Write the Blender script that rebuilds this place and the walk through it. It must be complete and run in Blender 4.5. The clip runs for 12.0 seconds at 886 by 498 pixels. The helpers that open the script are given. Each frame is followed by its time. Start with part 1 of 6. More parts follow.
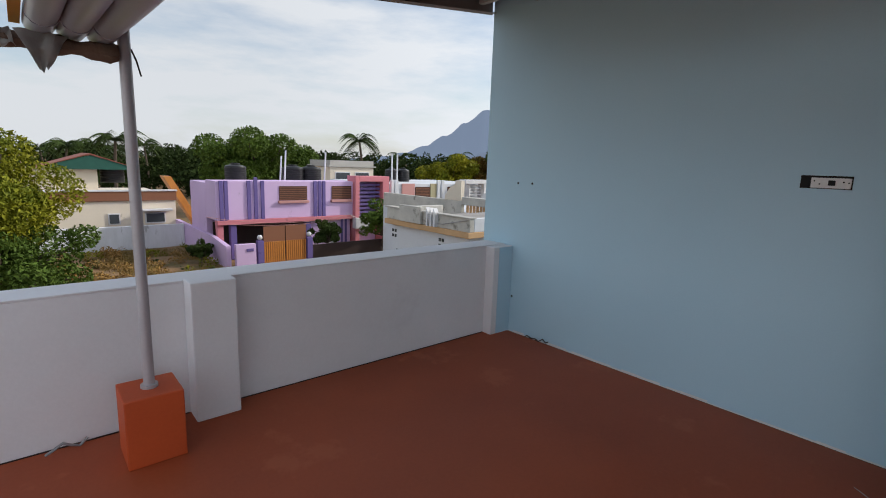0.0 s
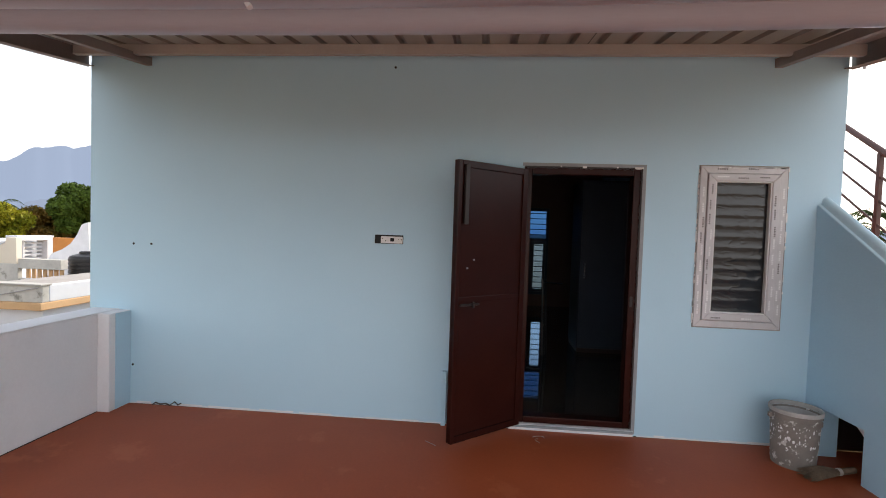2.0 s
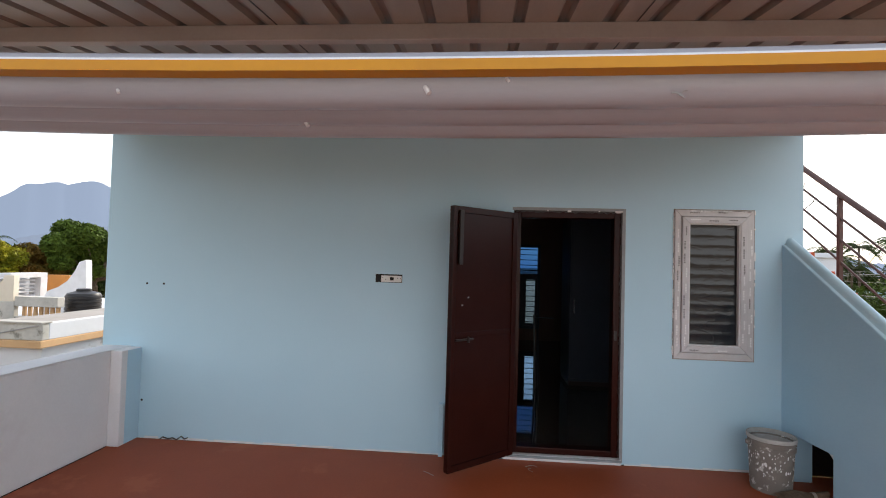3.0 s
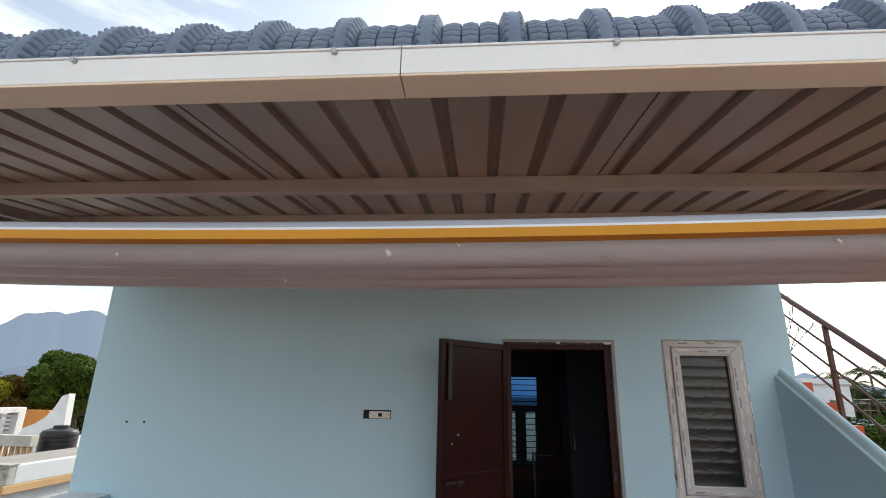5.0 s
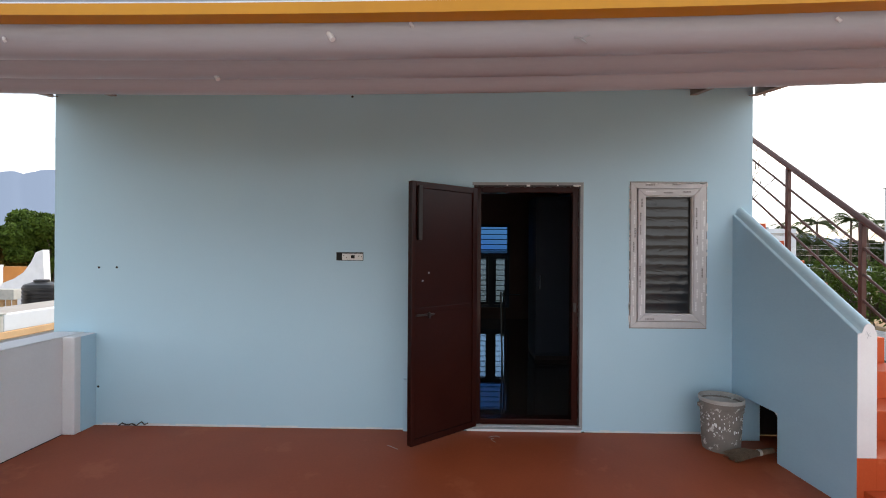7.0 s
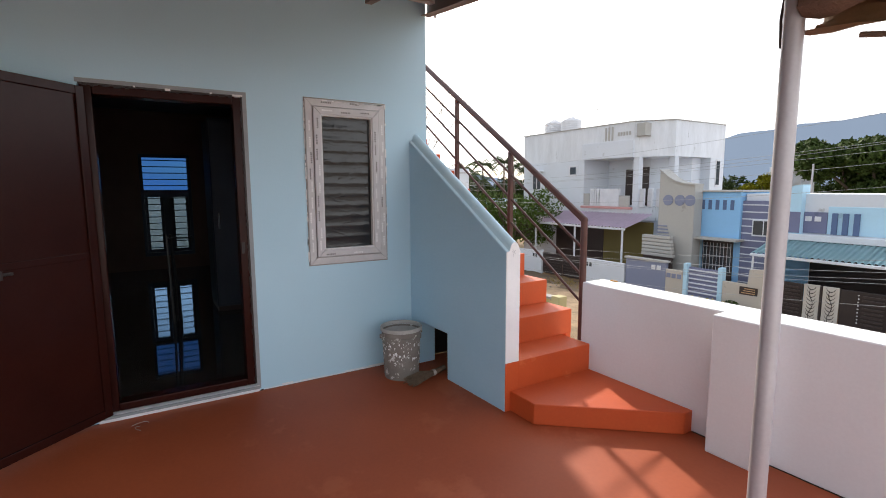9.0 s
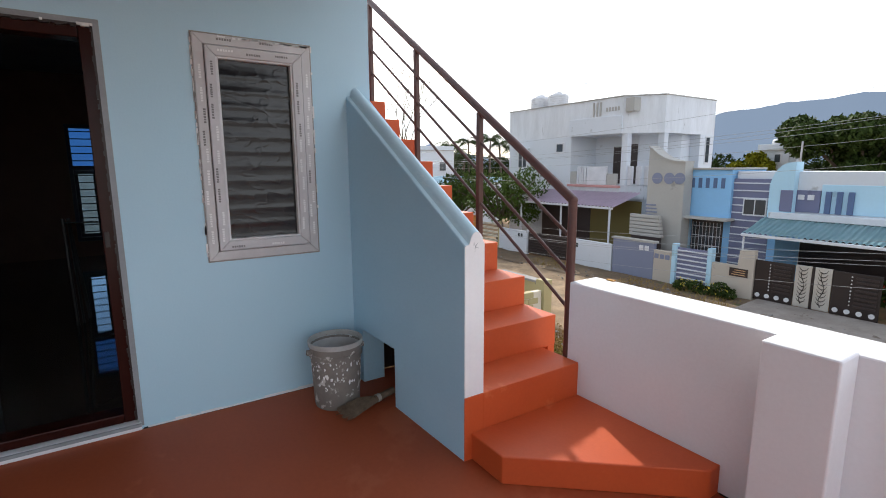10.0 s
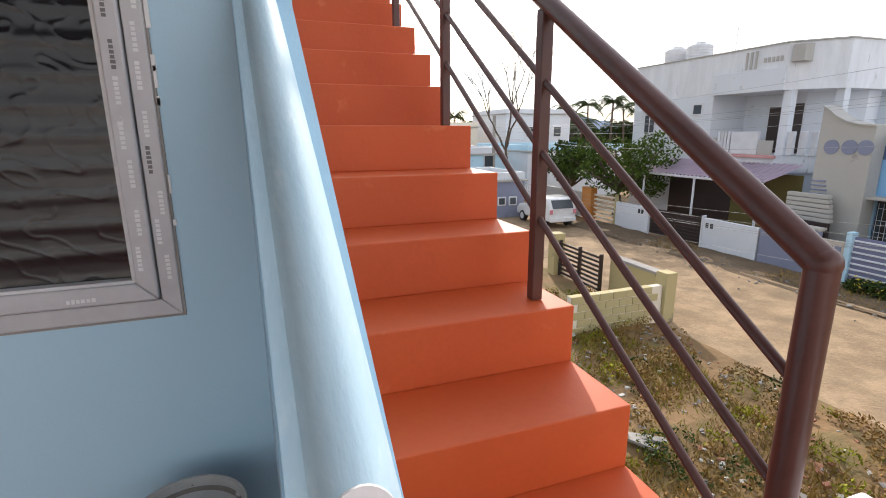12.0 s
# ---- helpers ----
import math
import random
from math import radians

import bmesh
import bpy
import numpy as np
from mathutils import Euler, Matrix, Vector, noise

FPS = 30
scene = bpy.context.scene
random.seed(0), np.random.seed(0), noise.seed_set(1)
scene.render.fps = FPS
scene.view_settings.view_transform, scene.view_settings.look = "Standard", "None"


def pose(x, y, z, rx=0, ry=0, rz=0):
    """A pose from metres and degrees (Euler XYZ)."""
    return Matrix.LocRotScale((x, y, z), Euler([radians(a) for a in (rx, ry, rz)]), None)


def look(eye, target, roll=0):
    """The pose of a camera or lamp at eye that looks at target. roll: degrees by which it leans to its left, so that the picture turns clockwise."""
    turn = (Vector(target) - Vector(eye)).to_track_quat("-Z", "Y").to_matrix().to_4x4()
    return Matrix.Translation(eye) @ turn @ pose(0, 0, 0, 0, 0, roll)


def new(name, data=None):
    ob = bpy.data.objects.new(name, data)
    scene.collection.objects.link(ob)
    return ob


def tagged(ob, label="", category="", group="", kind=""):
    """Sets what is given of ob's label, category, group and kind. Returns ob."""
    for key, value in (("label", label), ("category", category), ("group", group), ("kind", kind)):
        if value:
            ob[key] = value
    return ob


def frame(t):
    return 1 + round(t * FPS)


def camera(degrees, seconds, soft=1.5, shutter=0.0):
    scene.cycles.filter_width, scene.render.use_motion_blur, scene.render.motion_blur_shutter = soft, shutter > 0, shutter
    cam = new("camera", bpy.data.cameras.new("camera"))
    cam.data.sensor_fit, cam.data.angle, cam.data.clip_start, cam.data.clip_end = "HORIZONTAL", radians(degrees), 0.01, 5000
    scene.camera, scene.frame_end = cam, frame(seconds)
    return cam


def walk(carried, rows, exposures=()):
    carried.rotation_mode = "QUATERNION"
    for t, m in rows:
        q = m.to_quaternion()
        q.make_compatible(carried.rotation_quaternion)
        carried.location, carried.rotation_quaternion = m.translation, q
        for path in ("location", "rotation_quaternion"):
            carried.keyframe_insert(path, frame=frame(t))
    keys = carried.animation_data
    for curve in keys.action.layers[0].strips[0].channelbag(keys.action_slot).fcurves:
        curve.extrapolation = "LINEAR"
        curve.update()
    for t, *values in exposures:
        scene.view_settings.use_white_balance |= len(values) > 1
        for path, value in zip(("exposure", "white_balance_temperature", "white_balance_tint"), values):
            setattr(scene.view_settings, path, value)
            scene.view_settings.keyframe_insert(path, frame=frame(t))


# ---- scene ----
cam = camera(84.6, 12.0, soft=1.0)
PATH = [
    (0, (0.052, 0.05, 1.509), (1.34, 1.542, 1.169), 1.9),
    (0.2, (0.08, 0.019, 1.506), (1.595, 1.288, 1.196), 1.3),
    (0.5, (0.127, -0.039, 1.52), (1.865, 0.912, 1.246), 2.3),
    (1, (-0.029, -0.075, 1.516), (1.889, 0.444, 1.29), 1.5),
    (1.5, (-0.258, -0.097, 1.565), (1.717, 0.156, 1.377), 1.8),
    (2, (-0.496, -0.046, 1.568), (1.495, 0.127, 1.493), 1.9),
    (2.5, (-0.688, -0.04, 1.596), (1.305, 0.114, 1.62), 1.7),
    (4.3, (-0.848, -0.111, 1.625), (1.136, 0.035, 1.835), 0.9),
    (4.5, (-0.856, -0.123, 1.631), (1.112, 0.031, 1.948), 1.2),
    (5, (-0.874, -0.136, 1.652), (1.036, 0.017, 2.226), 1.2),
    (5.5, (-0.869, -0.153, 1.655), (1.019, 0.003, 2.298), 1.1),
    (6, (-0.836, -0.167, 1.631), (1.094, -0.009, 2.132), 0.7),
    (6.5, (-0.813, -0.171, 1.592), (1.169, -0.014, 1.807), 0.6),
    (6.7, (-0.804, -0.17, 1.573), (1.188, -0.015, 1.663), 0.4),
    (8.3, (-0.5, -0.321, 1.495), (1.359, -1.029, 1.285), 0.7),
    (8.5, (-0.449, -0.391, 1.486), (1.343, -1.251, 1.264), 0.1),
    (9, (-0.234, -0.618, 1.467), (1.46, -1.653, 1.221), -0.3),
    (9.5, (0.037, -0.961, 1.428), (1.717, -2.003, 1.13), -0.4),
    (10, (0.4, -1.294, 1.417), (2.055, -2.367, 1.086), -0.3),
    (10.5, (0.75, -1.648, 1.411), (2.399, -2.724, 1.06), -0.4),
    (11, (1.105, -1.958, 1.409), (2.752, -3.022, 1.014), -0.6),
    (11.5, (1.461, -2.26, 1.416), (3.162, -3.211, 0.965), -1.1),
    (12, (1.787, -2.568, 1.434), (3.619, -3.224, 0.97), -0.3),
]
EXPOSURE = [(0, 0.0, 6500, 9), (0.5, 0.50, 6450, 9), (1, 0.84, 6800, 11), (1.5, 0.95, 7000, 13), (2, 0.92, 7000, 12), (2.7, 0.80, 6900, 11), (4.5, 0.74, 6850, 5), (5, 0.58, 6900, 5),
            (5.5, 0.40, 6900, 5), (6, 0.34, 6800, 6), (6.5, 0.84, 6750, 8), (8.5, 0.88, 6900, 11), (10, 0.67, 6500, 9), (11, 0.52, 6500, 9), (12, 0.72, 6800, 11)]
walk(cam, [(t, look(eye, target, roll)) for t, eye, target, roll in PATH], EXPOSURE)

# ---------- world, sun ----------
world = bpy.data.worlds.new("sky")
scene.world = world
world.use_nodes = True
wn, wl = world.node_tree.nodes, world.node_tree.links
wn.clear()
SUN_DIR = Vector((1.6, -0.6, 1.0)).normalized()
sky = wn.new("ShaderNodeTexSky")
sky.sky_type, sky.sun_disc = "NISHITA", False
sky.sun_elevation = math.asin(SUN_DIR.z)
sky.sun_rotation = math.atan2(SUN_DIR.x, SUN_DIR.y)
sky.air_density, sky.dust_density = 1.0, 1.5
wtc = wn.new("ShaderNodeTexCoord")
wmap = wn.new("ShaderNodeMapping")
wmap.inputs["Scale"].default_value = (1.3, 1.3, 5.5)
wmap.inputs["Rotation"].default_value = (0.12, 0.05, 0.4)
wnoise = wn.new("ShaderNodeTexNoise")
wnoise.inputs["Scale"].default_value = 1.7
wnoise.inputs["Detail"].default_value = 7
wnoise.inputs["Roughness"].default_value = 0.58
wramp = wn.new("ShaderNodeValToRGB")
wramp.color_ramp.elements[0].position = 0.31
wramp.color_ramp.elements[0].color = (0.25, 0.25, 0.25, 1)
wramp.color_ramp.elements[1].position = 0.52
wramp.color_ramp.elements[1].color = (0.97, 0.97, 0.97, 1)
wmix = wn.new("ShaderNodeMixRGB")
# the cloud thins and dims towards the side away from the sun
wside = wn.new("ShaderNodeMapRange")
wside.inputs["From Min"].default_value, wside.inputs["From Max"].default_value = -0.05, 0.95
wside.inputs["To Min"].default_value, wside.inputs["To Max"].default_value = 1.0, 0.58
wcloud = wn.new("ShaderNodeMixRGB")
wcloud.blend_type = "MULTIPLY"
wcloud.inputs[0].default_value = 1.0
wcloud.inputs[1].default_value = (8.3, 8.6, 9.1, 1)
wbg = wn.new("ShaderNodeBackground")
wbg.inputs["Strength"].default_value = 0.15
wout = wn.new("ShaderNodeOutputWorld")
wl.new(wtc.outputs["Generated"], wmap.inputs[0])
wl.new(wmap.outputs[0], wnoise.inputs[0])
wsep = wn.new("ShaderNodeSeparateXYZ")
wl.new(wtc.outputs["Generated"], wsep.inputs[0])
wsub = wn.new("ShaderNodeMath")
wsub.operation = "MULTIPLY_ADD"
wsub.inputs[1].default_value = -0.24
wl.new(wsep.outputs["Y"], wside.inputs["Value"])
wl.new(wside.outputs[0], wcloud.inputs[2])
wl.new(wcloud.outputs[0], wmix.inputs[2])
wl.new(wsep.outputs["Z"], wsub.inputs[0])
wl.new(wnoise.outputs[0], wsub.inputs[2])
wl.new(wsub.outputs[0], wramp.inputs[0])
wl.new(wramp.outputs[0], wmix.inputs[0])
wl.new(sky.outputs[0], wmix.inputs[1])
wl.new(wmix.outputs[0], wbg.inputs[0])
wl.new(wbg.outputs[0], wout.inputs[0])

sun = new("sun", bpy.data.lights.new("sun", "SUN"))
sun.data.energy, sun.data.angle, sun.data.color = 2.9, radians(1.4), (1.0, 0.94, 0.85)
sun.matrix_world = look(SUN_DIR * 60, (0, 0, 0))


# ---------- materials ----------
def mat(name, col, col2=None, rough=0.8, scale=3.0, fine=60.0, bump=0.08, metal=0.0, contrast=0.5, spec=0.4, spots=None, spot_scale=8.0, spot_at=0.62, spot_soft=0.05,
        vary=0.0, stretch=(1, 1, 1), dist=0.004):
    """Two scales of colour variation, optional stains of a second colour, fine relief."""
    m = bpy.data.materials.new(name)
    m.use_nodes = True
    n, l = m.node_tree.nodes, m.node_tree.links
    b = n["Principled BSDF"]
    b.inputs["Roughness"].default_value = rough
    b.inputs["Metallic"].default_value = metal
    b.inputs["Specular IOR Level"].default_value = spec
    tc = n.new("ShaderNodeTexCoord")
    mp = n.new("ShaderNodeMapping")
    mp.inputs["Scale"].default_value = stretch
    l.new(tc.outputs["Object"], mp.inputs[0])
    big = n.new("ShaderNodeTexNoise")
    big.inputs["Scale"].default_value, big.inputs["Detail"].default_value = scale, 5
    sm = n.new("ShaderNodeTexNoise")
    sm.inputs["Scale"].default_value, sm.inputs["Detail"].default_value = fine, 4
    l.new(mp.outputs[0], big.inputs[0])
    l.new(mp.outputs[0], sm.inputs[0])
    c2 = col2 or tuple(v * 0.82 for v in col)
    rp = n.new("ShaderNodeValToRGB")
    e = rp.color_ramp.elements
    e[0].position, e[1].position = 0.5 - contrast / 2, 0.5 + contrast / 2
    e[0].color, e[1].color = (*c2, 1), (*col, 1)
    add = n.new("ShaderNodeMath")
    add.operation = "MULTIPLY_ADD"
    add.inputs[1].default_value, add.inputs[2].default_value = 0.35, -0.17
    l.new(sm.outputs[0], add.inputs[0])
    s2 = n.new("ShaderNodeMath")
    l.new(big.outputs[0], s2.inputs[0])
    l.new(add.outputs[0], s2.inputs[1])
    l.new(s2.outputs[0], rp.inputs[0])
    out = rp.outputs[0]
    if spots:
        sp = n.new("ShaderNodeTexNoise")
        sp.inputs["Scale"].default_value, sp.inputs["Detail"].default_value, sp.inputs["Roughness"].default_value = spot_scale, 6, 0.65
        l.new(mp.outputs[0], sp.inputs[0])
        r2 = n.new("ShaderNodeValToRGB")
        r2.color_ramp.elements[0].position, r2.color_ramp.elements[1].position = spot_at, spot_at + spot_soft
        l.new(sp.outputs[0], r2.inputs[0])
        mx = n.new("ShaderNodeMixRGB")
        mx.inputs[2].default_value = (*spots, 1)
        l.new(r2.outputs[0], mx.inputs[0])
        l.new(out, mx.inputs[1])
        out = mx.outputs[0]
    if vary:
        oi = n.new("ShaderNodeObjectInfo")
        geo = n.new("ShaderNodeNewGeometry")
        sm2 = n.new("ShaderNodeMath")
        l.new(oi.outputs["Random"], sm2.inputs[0])
        l.new(geo.outputs["Random Per Island"], sm2.inputs[1])
        ma = n.new("ShaderNodeMath")
        ma.operation = "MULTIPLY_ADD"
        ma.inputs[1].default_value, ma.inputs[2].default_value = vary, 1 - vary
        l.new(sm2.outputs[0], ma.inputs[0])
        hs = n.new("ShaderNodeHueSaturation")
        l.new(ma.outputs[0], hs.inputs["Value"])
        l.new(out, hs.inputs["Color"])
        out = hs.outputs[0]
    l.new(out, b.inputs["Base Color"])
    bp = n.new("ShaderNodeBump")
    bp.inputs["Strength"].default_value, bp.inputs["Distance"].default_value = bump, dist
    l.new(sm.outputs[0], bp.inputs["Height"])
    l.new(bp.outputs[0], b.inputs["Normal"])
    return m


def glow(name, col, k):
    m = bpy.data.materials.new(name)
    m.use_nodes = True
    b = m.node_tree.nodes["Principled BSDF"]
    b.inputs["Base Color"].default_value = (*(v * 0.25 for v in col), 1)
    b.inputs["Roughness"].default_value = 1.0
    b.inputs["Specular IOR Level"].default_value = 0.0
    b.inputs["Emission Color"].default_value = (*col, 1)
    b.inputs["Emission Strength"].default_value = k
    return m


M_BLUE = mat("pale_blue_paint", (0.475, 0.685, 0.805), (0.435, 0.645, 0.77), 0.58, 1.0, 90, 0.12)
M_STAIRBLUE = mat("stair_wall_blue_paint", (0.44, 0.66, 0.80), (0.39, 0.605, 0.755), 0.68, 2.5, 70, 0.22, stretch=(0.5, 2, 1))
# Paler copy of the stair wall blue; skylight on top is put in.
M_COPING = mat("stair_coping_blue_lit", (0.58, 0.75, 0.83), (0.47, 0.66, 0.76), 0.75, 5, 60, 0.3, stretch=(0.35, 2, 1), spots=(0.64, 0.78, 0.84), spot_scale=7, spot_at=0.58, spot_soft=0.12)
M_WHITE = mat("white_parapet_paint", (0.80, 0.80, 0.82), (0.72, 0.715, 0.735), 0.75, 1.3, 60, 0.2, spots=(0.70, 0.69, 0.71), spot_scale=2.4, spot_at=0.60, spot_soft=0.15)
M_WHITE2 = mat("white_trim_paint", (0.86, 0.86, 0.86), (0.78, 0.78, 0.78), 0.7, 4, 70, 0.1, spots=(0.25, 0.22, 0.20), spot_scale=24, spot_at=0.74)
M_RED = mat("red_oxide_floor_paint", (0.41, 0.088, 0.030), (0.32, 0.064, 0.022), 0.58, 1.1, 45, 0.10, spots=(0.42, 0.10, 0.038), spot_scale=1.4, spot_at=0.58)
M_STEP = mat("orange_red_step_paint", (0.60, 0.100, 0.024), (0.51, 0.078, 0.019), 0.55, 2.5, 60, 0.14, spots=(0.62, 0.135, 0.045), spot_scale=3.5, spot_at=0.63)
M_BROWN = mat("dark_brown_enamel", (0.034, 0.0085, 0.006), (0.026, 0.0065, 0.005), 0.22, 3, 70, 0.04, spec=0.15)
M_RAIL = mat("brown_rail_paint", (0.115, 0.045, 0.035), (0.075, 0.03, 0.024), 0.35, 8, 90, 0.10, spots=(0.22, 0.18, 0.16), spot_scale=60, spot_at=0.76)
M_STEEL = mat("brown_grey_roof_steel", (0.27, 0.215, 0.195), (0.22, 0.175, 0.16), 0.5, 3, 60, 0.06)
M_PURLIN = mat("grey_brown_purlin_paint", (0.44, 0.385, 0.35), (0.37, 0.32, 0.29), 0.45, 3, 60, 0.06)
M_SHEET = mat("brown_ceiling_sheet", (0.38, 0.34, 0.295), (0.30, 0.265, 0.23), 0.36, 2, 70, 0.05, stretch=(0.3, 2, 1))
# Darker copy of the sheet: shade in the ribs is put into colour.
M_RIBDARK = mat("brown_sheet_rib_shaded", (0.27, 0.228, 0.195), (0.225, 0.188, 0.16), 0.42, 2, 70, 0.05)
M_FASCIA = mat("white_fascia_metal", (0.74, 0.76, 0.79), (0.68, 0.70, 0.73), 0.4, 2, 50, 0.04)
M_BEIGE = mat("beige_flashing", (0.74, 0.60, 0.48), (0.67, 0.535, 0.425), 0.5, 3, 60, 0.05)
M_TILE = mat("slate_blue_roof_sheet", (0.125, 0.165, 0.25), (0.095, 0.13, 0.20), 0.32, 6, 60, 0.05, spec=0.6)
M_PVC = mat("grey_pvc_pipe", (0.37, 0.385, 0.43), (0.31, 0.32, 0.365), 0.28, 2, 60, 0.04, stretch=(4, 0.5, 4), spots=(0.56, 0.51, 0.50), spot_scale=14, spot_at=0.74)
M_ORANGE = mat("amber_painted_bar", (0.50, 0.225, 0.004), (0.43, 0.185, 0.003), 0.5, 4, 60, 0.08)
M_WPIPE = mat("white_pipe", (0.74, 0.76, 0.80), None, 0.4, 3, 60, 0.03)
M_POLE = mat("grey_galvanised_post", (0.50, 0.48, 0.50), (0.41, 0.39, 0.41), 0.42, 3, 80, 0.05, metal=0.25)
M_CLOTH = mat("brown_wrapping_cloth", (0.20, 0.135, 0.095), (0.13, 0.085, 0.065), 0.9, 9, 150, 0.5, dist=0.01)
M_SACK = mat("pale_plastic_sheet", (0.46, 0.45, 0.43), (0.34, 0.32, 0.31), 0.55, 9, 60, 0.3)
M_TARP = mat("tan_tarpaulin", (0.34, 0.21, 0.115), (0.22, 0.135, 0.075), 0.7, 7, 80, 0.4)
M_UPVC = mat("film_covered_upvc", (0.60, 0.59, 0.60), (0.50, 0.49, 0.50), 0.34, 6, 40, 0.12, spots=(0.70, 0.69, 0.69), spot_scale=9, spot_at=0.66)
M_GASKET = mat("white_window_bead", (0.72, 0.72, 0.72), None, 0.5)
M_PRINT = mat("film_print_white", (0.86, 0.86, 0.86), None, 0.5)
M_PRINTD = mat("film_print_grey", (0.20, 0.19, 0.19), None, 0.5)
M_FILM = mat("black_polythene", (0.010, 0.011, 0.014), (0.006, 0.0065, 0.009), 0.20, 8, 30, 0.05, spec=0.5)
M_PLASTER = mat("grey_cement_plaster", (0.33, 0.35, 0.37), (0.25, 0.27, 0.29), 0.9, 12, 80, 0.3)
M_CONC = mat("grey_concrete", (0.36, 0.34, 0.32), (0.27, 0.25, 0.235), 0.9, 1.2, 20, 0.3, spots=(0.17, 0.15, 0.13), spot_scale=2, spot_at=0.66)
M_BOUNCE = mat("pale_warm_bounce_floor", (0.80, 0.68, 0.57), (0.70, 0.58, 0.48), 0.9, 1.5, 40, 0.2)
M_BLACK = mat("black_hole", (0.012, 0.012, 0.012), None, 0.8)
M_BUCKET = mat("cement_stained_plastic", (0.25, 0.225, 0.20), (0.19, 0.168, 0.15), 0.75, 9, 60, 0.3, spots=(0.62, 0.60, 0.57), spot_scale=17, spot_at=0.575)
M_BUCKETRIM = mat("pale_bucket_rim", (0.50, 0.49, 0.47), (0.38, 0.365, 0.345), 0.7, 14, 60, 0.3, spots=(0.22, 0.20, 0.18), spot_scale=30, spot_at=0.62)
M_BUCKETIN = mat("dirty_bucket_inside", (0.60, 0.60, 0.59), (0.46, 0.46, 0.45), 0.8, 10, 60, 0.3, spots=(0.05, 0.05, 0.05), spot_scale=14, spot_at=0.66)
M_BRISTLE = mat("coconut_bristle", (0.24, 0.17, 0.115), (0.13, 0.09, 0.06), 0.9, 30, 120, 0.2)
M_STRAP = mat("pale_binding", (0.5, 0.46, 0.42), None, 0.7)
M_DARKMETAL = mat("dark_painted_steel", (0.030, 0.020, 0.018), (0.02, 0.014, 0.013), 0.4)
M_STAND = mat("black_steel_tube", (0.02, 0.02, 0.022), None, 0.35)
M_CHROME = mat("brushed_steel", (0.62, 0.62, 0.64), None, 0.25, metal=1.0)
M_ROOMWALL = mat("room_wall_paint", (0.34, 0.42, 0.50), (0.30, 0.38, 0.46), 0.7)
# Brown back wall; the room's dimness is put into its colour.
M_ROOMDARK = mat("room_dim_brown", (0.13, 0.065, 0.045), (0.10, 0.05, 0.036), 0.5)
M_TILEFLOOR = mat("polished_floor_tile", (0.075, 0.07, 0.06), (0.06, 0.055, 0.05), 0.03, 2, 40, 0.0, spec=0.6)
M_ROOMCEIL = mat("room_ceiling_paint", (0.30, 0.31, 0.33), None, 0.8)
M_SCREW = mat("zinc_screw", (0.45, 0.45, 0.46), None, 0.4, metal=0.8)
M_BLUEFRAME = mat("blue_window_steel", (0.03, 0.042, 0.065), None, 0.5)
GLASS = bpy.data.materials.new("window_glass")
GLASS.use_nodes = True
gb = GLASS.node_tree.nodes["Principled BSDF"]
gb.inputs["Base Color"].default_value = (0.13, 0.25, 0.42, 1)
gb.inputs["Transmission Weight"].default_value, gb.inputs["Roughness"].default_value, gb.inputs["IOR"].default_value = 1.0, 0.06, 1.1
# Deeper tint stands in for trees darkening the upper pane.
TINTED = GLASS.copy()
TINTED.name = "deep_blue_tinted_glass"
TINTED.node_tree.nodes["Principled BSDF"].inputs["Base Color"].default_value = (0.012, 0.05, 0.16, 1)

# outdoors
M_GROUND = mat("dry_earth", (0.30, 0.175, 0.085), (0.16, 0.10, 0.045), 0.95, 0.5, 12, 0.6, spots=(0.15, 0.115, 0.045), spot_scale=1.1, spot_at=0.48, spot_soft=0.16, contrast=0.45, dist=0.03)
M_ROAD = mat("sandy_road", (0.41, 0.285, 0.17), (0.25, 0.17, 0.10), 0.95, 1.3, 16, 0.8, spots=(0.20, 0.145, 0.09), spot_scale=1.2, spot_at=0.46, spot_soft=0.26, contrast=0.35, dist=0.03)
M_APRON = mat("gritty_concrete_ramp", (0.30, 0.265, 0.235), (0.20, 0.17, 0.145), 0.95, 1.6, 16, 0.4, spots=(0.14, 0.11, 0.085), spot_scale=2.5, spot_at=0.60)
M_SOIL = mat("dark_verge_soil", (0.17, 0.115, 0.068), (0.10, 0.07, 0.042), 0.95, 1.4, 12, 0.5, spots=(0.075, 0.08, 0.03), spot_scale=1.6, spot_at=0.60, dist=0.03)
M_LEAF = mat("green_leaf", (0.095, 0.15, 0.022), (0.045, 0.078, 0.012), 0.65, 2, 20, 0.0, vary=0.35, spec=0.12)
M_LEAFY = mat("yellow_green_leaf", (0.30, 0.27, 0.015), (0.075, 0.11, 0.010), 0.65, 0.9, 20, 0.0, vary=0.35, spec=0.12)
M_LEAFD = mat("dark_green_leaf", (0.055, 0.082, 0.018), (0.026, 0.045, 0.010), 0.65, 1, 20, 0.0, vary=0.35, spec=0.12)
M_LEAFR = mat("rusty_leaf", (0.24, 0.12, 0.024), (0.09, 0.10, 0.018), 0.7, 1, 20, 0.0, vary=0.35, spec=0.12)
M_DRYGRASS = mat("dry_grass", (0.36, 0.23, 0.055), (0.17, 0.12, 0.03), 0.9, 0.6, 20, 0.0, vary=0.35)
M_BARK = mat("grey_bark", (0.13, 0.10, 0.075), (0.08, 0.06, 0.045), 0.95, 8, 40, 0.5)
M_FOREST = mat("far_woods", (0.034, 0.050, 0.014), (0.014, 0.025, 0.007), 0.9, 0.15, 2, 0.0, vary=0.4, spec=0.05)


